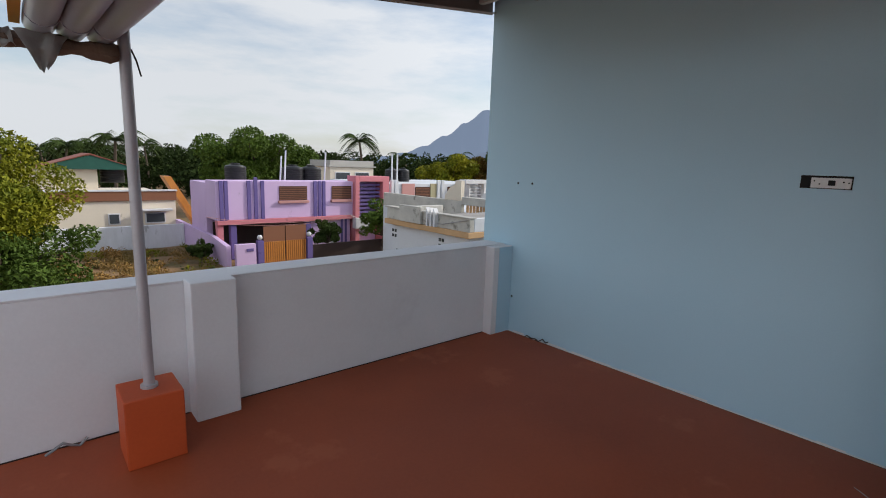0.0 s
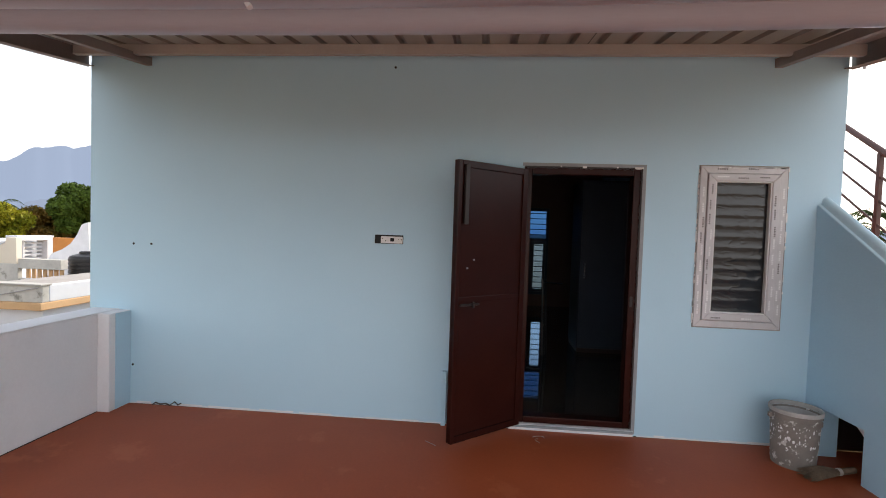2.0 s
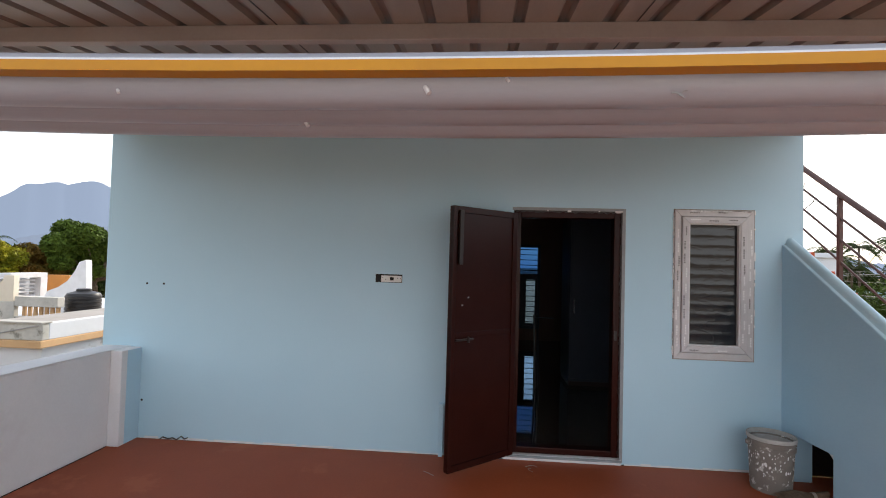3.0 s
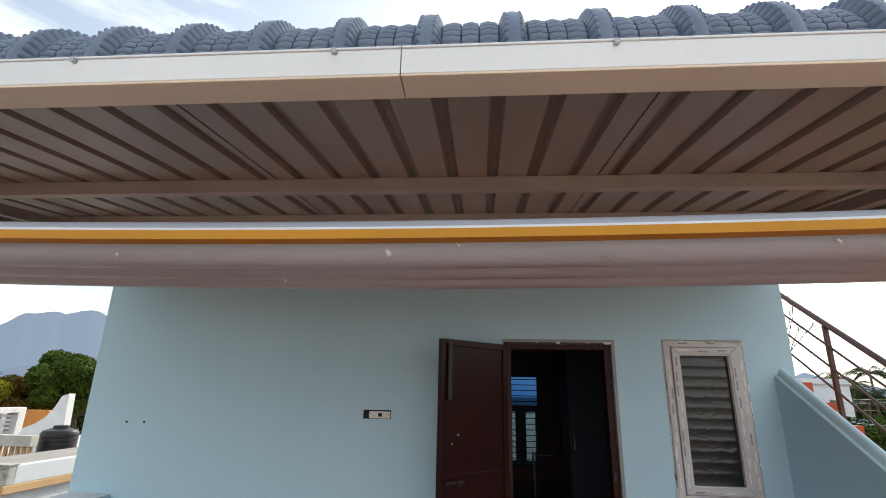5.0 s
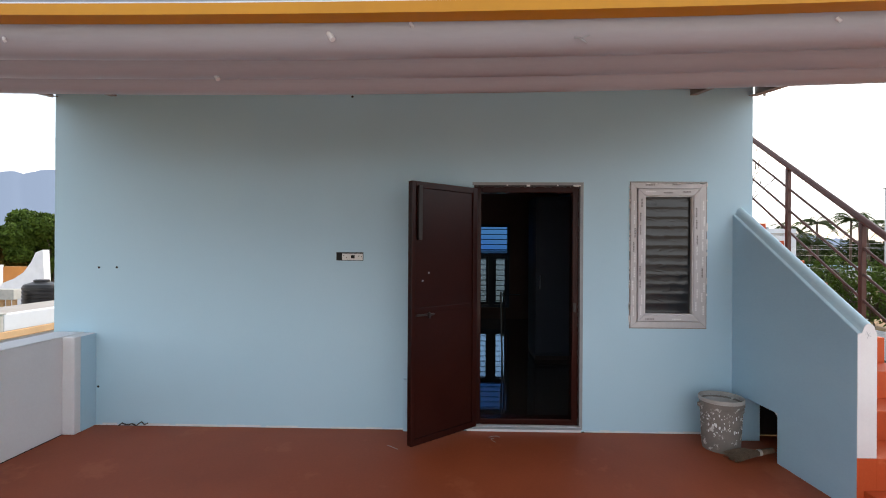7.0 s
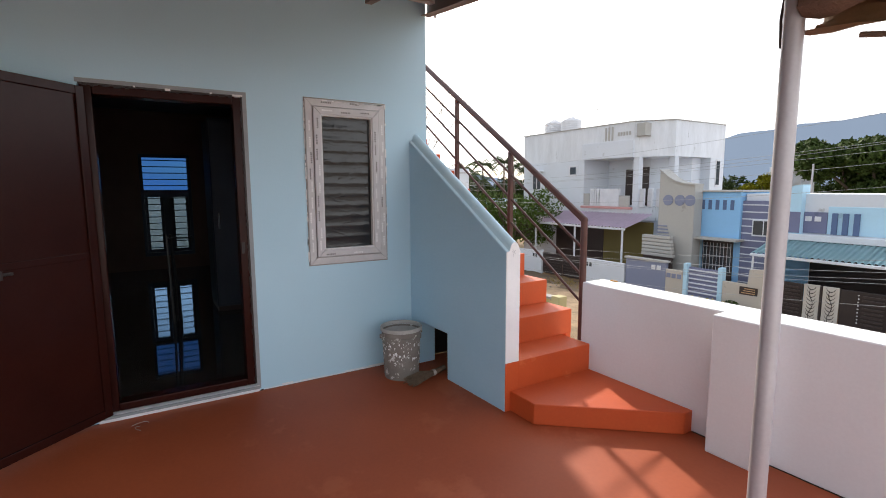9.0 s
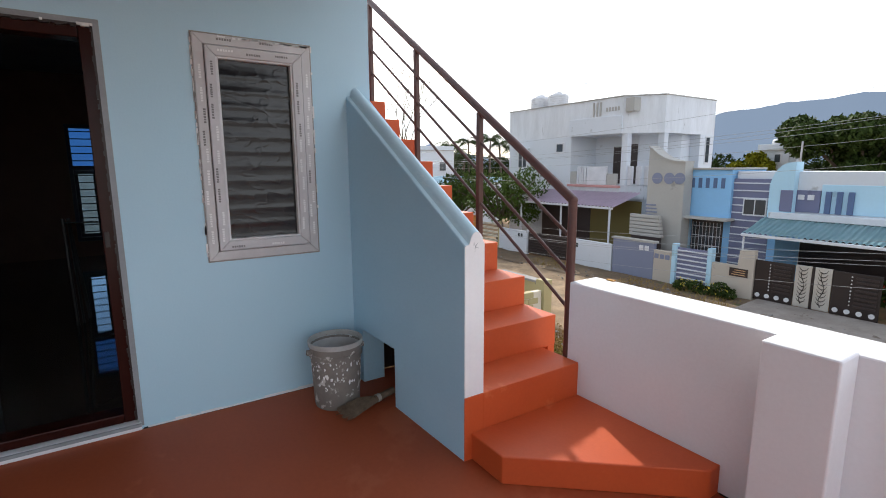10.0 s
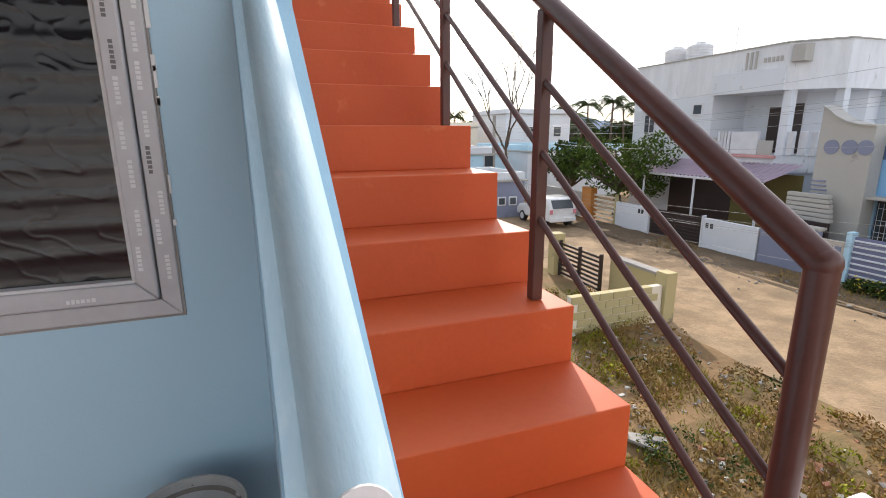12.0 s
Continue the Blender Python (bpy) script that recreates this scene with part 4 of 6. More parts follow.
for i in range(150):
    a = rr.uniform(0, math.tau)
    z = max(0.02, min(0.33, rr.gauss(0.25, 0.07)))
    r = 0.134 + (z / 0.3) * 0.014
    s = rr.uniform(0.003, 0.010)
    c = Vector((BC[0] + r * math.cos(a), BC[1] + r * math.sin(a), z))
    t_, n_ = Vector((-math.sin(a), math.cos(a), 0)), Vector((math.cos(a), math.sin(a), 0))
    pts = [c + t_ * s * rr.uniform(0.6, 1.3) * math.cos(q) + Vector((0, 0, s * rr.uniform(0.8, 2.6) * math.sin(q))) for q in (0, 1.05, 2.1, 3.14, 4.2, 5.2)]
    base = [bm.verts.new(p) for p in pts]
    tip = bm.verts.new(c + n_ * 0.004)
    for q in range(6):
        bm.faces.new((base[q], base[(q + 1) % 6], tip))
cr = part("cement_crust", fix(bm), M_WHITE2, bk, "white cement splashes")
cr["kind"] = "stuff"

br = thing("hand_broom", (2.9, -2.35, 0), "short dark bristle broom lying on the floor", "broom")
rr = random.Random(21)
bm = bmesh.new()
A, T = Vector((2.942, -2.455, 0.035)), Vector((2.885, -2.22, 0.02))
D = (T - A)
S = D.cross(Vector((0, 0, 1))).normalized()
for i in range(230):
    w, h = rr.uniform(-1, 1), rr.uniform(0, 1)
    p0 = A + S * w * 0.02 + Vector((0, 0, (h - 0.5) * 0.03))
    p1 = A + D * rr.uniform(0.82, 1.06) + S * w * 0.065 + Vector((0, 0, 0.004 + h * 0.045 - 0.02))
    p1.z = max(p1.z, 0.004)
    mid = (p0 + p1) / 2 + Vector((0, 0, 0.02 * h))
    tube(bm, [p0, mid, p1], 0.0016, 4, False)
bs = part("bristles", bm, M_BRISTLE, br, "fanned dark bristles")
bs["kind"] = "stuff"
part("handle", tubem([A - D * 0.55, A + D * 0.05], 0.021, 12), M_BRISTLE, br, smooth=True)
part("binding", tubem([A - D * 0.10, A + D * 0.0], 0.025, 14), M_STRAP, br, "pale binding band", smooth=True)

# thin dark line where floor meets walls
for x0, x1, y0, y1 in ((-9.19, 1.36, -3.3515, -3.3475), (-9.19, 0.69, 3.0545, 3.0595), (0.95, 3.155, 3.0545, 3.0595), (WX - 0.0045, WX - 0.0005, 0.27, 2.95), (WX - 0.0045, WX - 0.0005, -2.54, -1.26)):
    solo("dark_line", boxm(x0, x1, y0, y1, 0.0005, 0.006), M_DARKMETAL, "thin dark line along the foot of the wall", "dirt line", "structure")


# ---------- ground and distance ----------
def grid_sheet(name, x0, x1, y0, y1, nx, ny, z, amp, material, label, category, seed=0.0, scale=0.6):
    bm = bmesh.new()
    g = []
    for j in range(ny + 1):
        row = []
        for i in range(nx + 1):
            x, y = x0 + (x1 - x0) * i / nx, y0 + (y1 - y0) * j / ny
            row.append(bm.verts.new((x, y, z + amp * noise.noise(Vector((x * scale, y * scale, seed))))))
        g.append(row)
    for j in range(ny):
        for i in range(nx):
            bm.faces.new((g[j][i], g[j][i + 1], g[j + 1][i + 1], g[j + 1][i]))
    return solo(name, fix(bm), material, label, category, "structure")


grid_sheet("ground", -3500, 3500, -3500, 3500, 20, 20, GROUND - 0.03, 0.0, M_GROUND, "dry earth ground with weeds reaching the horizon", "ground")
grid_sheet("vacant_lot_right", 2.4, 60, -11.6, -3.5, 110, 30, GROUND + 0.02, 0.10, M_GROUND, "vacant plot of dry earth and weeds", "ground", 4.0, 0.9)
grid_sheet("vacant_lot_left", -30, 6.8, 4.2, 28.9, 70, 50, GROUND + 0.02, 0.10, M_GROUND, "vacant plot of dry grass", "ground", 8.0, 0.7)
grid_sheet("road", -60, 60, -18.4, -11.6, 240, 16, GROUND + 0.01, 0.05, M_ROAD, "sandy unpaved street", "road", 2.0, 0.5)
solo("kerb", boxm(8.3, 13.5, -17.62, -17.48, GROUND, GROUND + 0.05, bevel=0.02), M_ROAD, "low earth covered concrete kerb strip", "kerb", "structure")


def ridge(name, az0, az1, dist, prof, material, label):
    """A mountain range: heights given as elevation degrees at even steps of bearing."""
    bm = bmesh.new()
    n = 130
    lo, mid, hi, back = [], [], [], []
    for i in range(n + 1):
        f = i / n
        a = radians(az0 + (az1 - az0) * f)
        q = f * (len(prof) - 1)
        k = min(int(q), len(prof) - 2)
        u = q - k
        u = u * u * (3 - 2 * u)
        el = prof[k] * (1 - u) + prof[k + 1] * u
        el = max(0.0, el + (0.22 * noise.noise(Vector((f * 22, dist * 0.01, 0))) + 0.10 * noise.noise(Vector((f * 70, dist * 0.01, 2)))) * min(1, el))
        h = dist * math.tan(radians(el))
        s, c = math.sin(a), math.cos(a)
        lo.append(bm.verts.new((dist * 0.86 * s, dist * 0.86 * c, GROUND - 5)))
        m = 0.93
        mid.append(bm.verts.new((dist * m * s, dist * m * c, h * 0.5)))
        hi.append(bm.verts.new((dist * s, dist * c, h)))
        back.append(bm.verts.new((dist * 1.2 * s, dist * 1.2 * c, GROUND - 5)))
    for a, b in ((lo, mid), (mid, hi), (hi, back)):
        for i in range(n):
            bm.faces.new((a[i], a[i + 1], b[i + 1], b[i]))
    return solo(name, fix(bm), material, label, "mountain", "structure", smooth=True)


# Distance haze is put into these colours, which glow by emission.
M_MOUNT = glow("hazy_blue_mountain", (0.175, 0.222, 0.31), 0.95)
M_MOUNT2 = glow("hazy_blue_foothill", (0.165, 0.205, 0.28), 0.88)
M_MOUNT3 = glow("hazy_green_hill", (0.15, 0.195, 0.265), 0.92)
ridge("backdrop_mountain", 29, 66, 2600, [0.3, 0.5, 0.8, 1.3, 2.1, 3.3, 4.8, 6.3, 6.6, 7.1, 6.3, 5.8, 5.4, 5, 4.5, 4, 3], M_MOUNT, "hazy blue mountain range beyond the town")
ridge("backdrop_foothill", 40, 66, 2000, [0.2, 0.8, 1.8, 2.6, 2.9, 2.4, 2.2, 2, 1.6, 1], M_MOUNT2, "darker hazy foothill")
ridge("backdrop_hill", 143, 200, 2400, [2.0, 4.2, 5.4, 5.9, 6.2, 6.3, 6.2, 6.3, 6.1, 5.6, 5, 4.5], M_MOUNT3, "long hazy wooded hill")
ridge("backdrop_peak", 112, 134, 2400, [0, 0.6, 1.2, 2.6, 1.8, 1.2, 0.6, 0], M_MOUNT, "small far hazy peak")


def leaves(name, blobs, count, size, material, parent=None, seed=1, flat=0.5, label=""):
    """Many small leaf quads gathered round blobs (x, y, z, r)."""
    rg = np.random.RandomState(seed)
    b = np.array(blobs, float)
    w = b[:, 3] ** 2
    pick = rg.choice(len(b), count, p=w / w.sum())
    d = rg.normal(size=(count, 3))
    d /= np.linalg.norm(d, axis=1)[:, None]
    r = b[pick, 3] * (0.55 + 0.5 * rg.rand(count) ** 0.6)
    c = b[pick, :3] + d * r[:, None] * np.array([1, 1, 0.85])
    ax = rg.normal(size=(count, 3))
    ax /= np.linalg.norm(ax, axis=1)[:, None]
    nn = d * flat + rg.normal(size=(count, 3)) * 0.5
    ay = np.cross(nn, ax)
    ay /= np.linalg.norm(ay, axis=1)[:, None] + 1e-6
    s = size * (0.6 + 0.8 * rg.rand(count))[:, None]
    v = np.stack([c - ax * s, c - ay * s * 0.45, c + ax * s, c + ay * s * 0.45], 1).reshape(-1, 3)
    f = np.arange(count * 4).reshape(-1, 4)
    me = bpy.data.meshes.new(name)
    me.from_pydata(v.tolist(), [], f.tolist())
    me.materials.append(material)
    ob = new(name, me)
    if parent:
        ob.parent = parent
        ob.matrix_parent_inverse = Matrix.Translation(-parent.location)
    if label:
        ob["label"] = label
    return ob


def limb(bm, p, q, r0, r1, seed, n=7):
    p, q = Vector(p), Vector(q)
    L = (q - p).length
    pts = []
    for i in range(6):
        f = i / 5
        j = Vector((noise.noise(Vector((seed, f * 3, 1))), noise.noise(Vector((seed, f * 3, 5))), 0)) * L * 0.10 * math.sin(f * math.pi)
        pts.append(p.lerp(q, f) + j)
    tube(bm, pts, r0, n, True, r1)


def tree(name, x, y, base, height, radius, material, label, count, size, seed, group="", squash=0.75, lean=0.0):
    t = thing(name, (x, y, base), label, "tree", group)
    rg = random.Random(seed)
    fork = base + height * 0.38
    bm = bmesh.new()
    limb(bm, (x, y, base - 0.1), (x + lean, y, fork), radius * 0.075, radius * 0.055, seed)
    blobs = []
    for i in range(24):
        a = i * 2.4 + rg.uniform(-0.4, 0.4)
        rr_ = radius * rg.uniform(0.2, 0.88)
        zc = base + height * rg.uniform(0.42, 0.94)
        e = (x + lean + rr_ * math.cos(a), y + rr_ * math.sin(a), zc)
        limb(bm, (x + lean, y, fork - 0.1), e, radius * 0.035, radius * 0.008, seed + i, 5)
        blobs.append((*e, radius * rg.uniform(0.15, 0.31)))
    part("trunk", fix(bm), M_BARK, t, "brown branching trunk")
    blobs.append((x + lean, y, base + height * 0.70, radius * 0.42))
    cr_ = leaves("crown", blobs, count, size, material, t, seed)
    return t


def palm(x, y, base, height, seed, reach=2.2, group="palms"):
    t = thing("palm_tree", (x, y, base), "tall coconut palm with drooping fronds", "palm", group)
    rg = random.Random(seed)
    bm = bmesh.new()
    lean = rg.uniform(-0.6, 0.6)
    tube(bm, [(x + lean * (i / 5) ** 2, y, base + height * i / 5) for i in range(6)], 0.17, 8, True, 0.11)
    part("trunk", fix(bm), M_BARK, t)
    v, f = [], []
    top = Vector((x + lean, y, base + height))
    for k in range(24):
        a = k * 2.39 + rg.uniform(-0.2, 0.2)
        up = rg.uniform(0.1, 1.35)
        d = Vector((math.cos(a), math.sin(a), 0))
        s = Vector((-d.y, d.x, 0))
        L = reach * rg.uniform(0.8, 1.15)
        for q in range(22):
            u = q / 21
            c = top + d * L * u + Vector((0, 0, L * (up * u - 1.25 * u * u)))
            ln = 0.55 * reach / 2.2 * math.sin(math.pi * (0.12 + 0.86 * u)) + 0.05
            for sg in (1, -1):
                tip = c + s * sg * ln * 0.8 + d * 0.15 + Vector((0, 0, -ln * 0.6))
                w = d * 0.055
                i0 = len(v)
                v += [tuple(c - w), tuple(c + w), tuple(tip)]
                f.append((i0, i0 + 1, i0 + 2))
    me = bpy.data.meshes.new("fronds")
    me.from_pydata(v, [], f)
    me.materials.append(M_LEAFD)
    ob = new("fronds", me)
    ob.parent, ob.matrix_parent_inverse = t, Matrix.Translation(-t.location)
    return t


# far woods all round the two views
rg = np.random.RandomState(11)
bl = []
for a0, a1, d0, d1, top, n in ((-16, 62, 62, 125, 3.9, 420), (108, 196, 75, 150, 4.2, 360)):
    for i in range(n):
        a, d = radians(rg.uniform(a0, a1)), rg.uniform(d0, d1)
        h = top * rg.uniform(0.45, 1.3) + (d - d0) * 0.03
        for q in range(3):
            bl.append((d * math.sin(a) + rg.uniform(-1.5, 1.5), d * math.cos(a) + rg.uniform(-1.5, 1.5), GROUND + h * (0.35 + 0.3 * q), rg.uniform(1.2, 1.5)))
w = leaves("far_woods", bl, 190000, 0.31, M_FOREST, None, 5)
tagged(w, "dense dark green belt of distant trees", "woods", kind="stuff")
for i in range(26):
    a, d = radians(rg.uniform(-12, 60)), rg.uniform(70, 110)
    palm(d * math.sin(a), d * math.cos(a), GROUND, rg.uniform(4.8, 6.2), 100 + i, 2.6)
for i in range(12):
    a, d = radians(rg.uniform(112, 128)), rg.uniform(70, 100)
    palm(d * math.sin(a), d * math.cos(a), GROUND, rg.uniform(5.5, 7.2), 200 + i, 2.6)
for i, (x, y, h) in enumerate(((58.5, -43.5, 8.3), (56.7, -45.9, 8.6), (55.6, -47.2, 8.0), (54.5, -48.5, 7.6), (60.2, -41.0, 7.8))):
    palm(x, y, GROUND, h, 300 + i, 2.5)
palm(27.5, 45, GROUND, 7.0, 31, 2.3)
palm(6.3, 52, GROUND, 6.1, 37, 2.4)
tree("shade_tree", 16.4, 45, GROUND, 7.0, 5.4, M_LEAF, "large round green tree behind the purple house", 42000, 0.13, 41)
tree("shade_tree", 34.5, 36, GROUND, 5.3, 4.0, M_LEAFR, "broad tree with rust tinged foliage", 32000, 0.13, 43)
tree("shade_tree", 29.5, 34, GROUND, 5.4, 3.4, M_LEAFY, "lower yellow green tree", 18000, 0.125, 44)
tree("shade_tree", 36.5, 31, GROUND, 7.8, 3.9, M_LEAF, "dark green tree near the mountain view", 34000, 0.14, 48)
tree("roadside_tree", -1.1, 17.0, GROUND, 5.1, 3.4, M_LEAFY, "yellow green leafy tree on the vacant plot", 46000, 0.058, 46)
tree("roadside_tree", -0.9, 16.2, GROUND, 2.9, 2.5, M_LEAF, "low bushy green tree under the taller one", 24000, 0.058, 59)
tree("roadside_tree", -3.6, 21.5, GROUND, 5.6, 3.2, M_LEAFY, "leafy tree at the edge of the plot", 14000, 0.10, 47)
tree("shade_tree", 12.2, -41.5, GROUND, 7.4, 4.6, M_LEAFD, "large dark spreading tree behind the blue house", 30000, 0.18, 51)
tree("shade_tree", 3.5, -43.0, GROUND, 7.4, 4.8, M_LEAFD, "large dark spreading tree behind the houses", 18000, 0.19, 52)
tree("shade_tree", 19.6, -42, GROUND, 5.8, 2.6, M_LEAFY, "yellow green tree behind the white house", 9000, 0.17, 53)
tree("garden_tree", 23.2, -20.2, GROUND, 4.7, 3.3, M_LEAF, "straggly green tree by the white house", 5600, 0.10, 54)
tree("garden_tree", 27.0, -19.8, GROUND, 4.3, 2.3, M_LEAFD, "straggly dark tree at the street corner", 4500, 0.105, 55)
tree("garden_tree", 11.8, 22.9, GROUND, 1.9, 0.9, M_LEAFD, "garden shrub behind the orange gate", 4000, 0.08, 56)
tree("garden_tree", 14.4, 21.6, GROUND, 2.9, 1.3, M_LEAF, "young leafy garden tree", 4000, 0.09, 57)
tree("garden_tree", 5.9, 23.6, GROUND, 1.0, 0.6, M_LEAFD, "low shrub by the purple wall", 1800, 0.07, 58)

# bare tree
t = thing("bare_tree", (31, -17.6, GROUND), "leafless tree with thin forking branches", "tree")
rgn = random.Random(77)
bm = bmesh.new()


def fork(p, d, L, r, depth):
    q = p + d * L
    limb(bm, p, q, r, r * 0.62, rgn.uniform(0, 99), 5)
    if depth:
        for _ in range(rgn.choice((2, 3))):
            nd = (d + Vector((rgn.uniform(-0.6, 0.6), rgn.uniform(-0.6, 0.6), rgn.uniform(-0.1, 0.45)))).normalized()
            fork(q, nd, L * rgn.uniform(0.62, 0.82), r * 0.6, depth - 1)


fork(Vector((31, -17.6, GROUND)), Vector((0, 0.05, 1)).normalized(), 3.6, 0.13, 5)
part("bare_crown", fix(bm), M_BARK, t)

# weeds
rg = np.random.RandomState(3)


def weeds(name, x0, x1, y0, y1, n, h, material, seed, label):
    r = np.random.RandomState(seed)
    x, y = r.uniform(x0, x1, n), r.uniform(y0, y1, n)
    edge = -10.6 if y1 < 0 and y0 > -15 else -99
    keep = np.array([noise.noise(Vector((a * 0.45, b * 0.45, seed))) > -0.08 and b > edge + 1.6 * noise.noise(Vector((a * 0.35, 3, 1))) for a, b in zip(x, y)])
    x, y = x[keep], y[keep]
    m = len(x)
    hh = h * r.uniform(0.4, 1.3, m)
    a = r.uniform(0, math.tau, m)
    dx, dy = np.cos(a) * 0.014, np.sin(a) * 0.014
    lx, ly = r.normal(size=m) * 0.08, r.normal(size=m) * 0.08
    z = np.full(m, GROUND)
    v = np.stack([np.stack([x - dx, y - dy, z], 1), np.stack([x + dx, y + dy, z], 1), np.stack([x + lx, y + ly, z + hh], 1)], 1).reshape(-1, 3)
    me = bpy.data.meshes.new(name)
    me.from_pydata(v.tolist(), [], np.arange(m * 3).reshape(-1, 3).tolist())
    me.materials.append(material)
    return tagged(new(name, me), label, "grass", kind="stuff")


M_SCRUB = mat("dry_scrub_leaf", (0.34, 0.19, 0.05), (0.14, 0.09, 0.028), 0.9, 1.5, 20, 0.0, vary=0.35)
for nm, m_, sd, nb, cnt in (("dry_scrub", M_SCRUB, 71, 170, 26000), ("green_scrub", M_LEAFY, 72, 60, 9000), ("dark_scrub", M_LEAFD, 73, 40, 6000)):
    q = random.Random(sd)
    bl = [(q.uniform(3.2, 13.5), q.uniform(-11.3, -4.2), GROUND + q.uniform(0.02, 0.14), q.uniform(0.12, 0.38)) for _ in range(nb)]
    tagged(leaves(nm, bl, cnt, 0.035, m_, None, sd), "low scrub growing on the vacant plot", "scrub", kind="stuff")
    bl = [(q.uniform(-6, 6.3), q.uniform(19, 28.6), GROUND + q.uniform(0.02, 0.14), q.uniform(0.15, 0.45)) for _ in range(nb // 2)]
    tagged(leaves(nm, bl, cnt // 3, 0.06, m_, None, sd + 10), "low scrub on the plot behind the house", "scrub", kind="stuff")
weeds("dry_grass", 3, 26, -12.2, -4.0, 70000, 0.15, M_DRYGRASS, 1, "dry yellow weeds on the vacant plot")
weeds("green_weeds", 3, 24, -11.0, -4.2, 16000, 0.17, M_LEAFY, 2, "green weeds on the vacant plot")
weeds("dry_grass_left", -8, 6.6, 12, 28.5, 60000, 0.15, M_DRYGRASS, 5, "dry grass on the plot behind the house")
weeds("verge_grass", 8.4, 19, -19.2, -17.7, 1500, 0.14, M_DRYGRASS, 6, "dry verge grass by the compound walls")
rr = random.Random(31)
cols = [mat("rubble_white", (0.5, 0.48, 0.45)), mat("rubble_grey", (0.26, 0.24, 0.22)), mat("rubble_red", (0.30, 0.13, 0.08))]
for m_ in range(3):
    bm = bmesh.new()
    for i in range(260):
        x, y = rr.uniform(3.5, 12), rr.uniform(-11.4, -4.5)
        s = rr.uniform(0.012, 0.05)
        a = rr.uniform(0, 3)
        v = box(bm, -s, s, -s * 0.7, s * 0.7, -s * 0.4, s * 0.4)
        mt = Matrix.Translation((x, y, GROUND + 0.05 + s * 0.3)) @ Euler((rr.uniform(-.4, .4), rr.uniform(-.4, .4), a)).to_matrix().to_4x4()
        for w_ in v:
            w_.co = mt @ w_.co + Vector([rr.uniform(-0.25, 0.25) * s for _ in range(3)])
    tagged(solo("rubble", fix(bm), cols[m_], "scattered rubble and litter on the plot", "rubble"), kind="stuff")
grid_sheet("verge", -10, 24, -19.4, -17.3, 120, 12, GROUND + 0.025, 0.07, M_SOIL, "dark soil verge along the compound walls", "verge", 6.0, 0.9)
bm = bmesh.new()
for i in range(150):
    x, y = rr.uniform(3.6, 20), rr.gauss(-17.6, 0.6)
    s = 0.01 + 0.05 * rr.random() ** 3
    v = box(bm, -s, s, -s * 0.8, s * 0.8, -s * 0.5, s * 0.5)
    mt = Matrix.Translation((x, y, GROUND + 0.03 + s * 0.3)) @ Euler((rr.uniform(-.4, .4), rr.uniform(-.4, .4), rr.uniform(0, 3))).to_matrix().to_4x4()
    for w_ in v:
        w_.co = mt @ w_.co + Vector([rr.uniform(-0.3, 0.3) * s for _ in range(3)])
tagged(solo("roadside_stones", fix(bm), cols[1], "loose grey stones along the street's edge", "stones"), kind="stuff")
for (x, y, L, a) in ((7.35, -7.35, 1.5, 0.5), (6.95, -6.95, 1.3, -0.35), (7.1, -7.6, 0.9, 0.9)):
    bm = boxm(-L / 2, L / 2, -0.07, 0.07, 0.0, 0.05, bevel=0.008)
    bmesh.ops.transform(bm, matrix=Matrix.Translation((x, y, GROUND + 0.10)) @ Euler((0.03, 0.02, a)).to_matrix().to_4x4(), verts=bm.verts)
    solo("plank", bm, M_CONC, "weathered board lying on the vacant plot", "plank", group="boards on the plot")


# ---------- houses across the street ----------
def paint(name, c, dirt=None):
    return mat(name, c, tuple(v * 0.9 for v in c), 0.75, 0.5, 12, 0.1, spots=dirt or tuple(v * 0.72 for v in c), spot_scale=1.1, spot_at=0.64)


P_WHITE = paint("house_white", (0.66, 0.685, 0.725), (0.42, 0.42, 0.42))
P_STAIN = mat("rain_streaked_white", (0.74, 0.755, 0.785), (0.60, 0.61, 0.63), 0.8, 2.2, 14, 0.1, spots=(0.40, 0.40, 0.40), spot_scale=3.2, spot_at=0.63, stretch=(1, 1, 0.22))
P_SKY = paint("house_sky_blue", (0.27, 0.53, 0.82))
P_PALEBLUE = paint("house_pale_blue", (0.45, 0.67, 0.80))
P_SLATE = paint("house_slate", (0.17, 0.18, 0.28))
P_NAVY = paint("house_navy", (0.10, 0.15, 0.27))
P_GREYT = paint("house_grey", (0.43, 0.415, 0.385))
P_BEIGE = paint("house_beige", (0.50, 0.44, 0.37))
P_GREYW = paint("wall_blue_grey", (0.22, 0.24, 0.33))
P_LILAC = paint("house_lilac", (0.66, 0.48, 0.74))
P_PURPLE = paint("house_purple", (0.15, 0.11, 0.32))
P_PINK = paint("house_rose", (0.64, 0.22, 0.26))
P_SALMON = paint("house_salmon", (0.58, 0.30, 0.28))
P_CREAM = paint("house_cream", (0.76, 0.68, 0.56), (0.42, 0.38, 0.30))
P_BRICK = paint("house_brick_brown", (0.26, 0.11, 0.06))
P_GRILLE = paint("dark_grille_brown", (0.09, 0.042, 0.03))
P_YELLOW = paint("wall_faded_yellow", (0.47, 0.39, 0.20), (0.26, 0.22, 0.15))
P_OLIVE = paint("house_olive", (0.16, 0.13, 0.04))
P_OLIVEW = paint("house_pale_olive", (0.42, 0.38, 0.24))
P_ORANGEW = mat("orange_slatted_gate", (0.58, 0.23, 0.05), None, 0.5, 2, 30)
# Dark door and gate colour, also used to put shade on porch walls.
P_DARK = mat("dark_door_and_porch_shade", (0.045, 0.030, 0.028), None, 0.4)
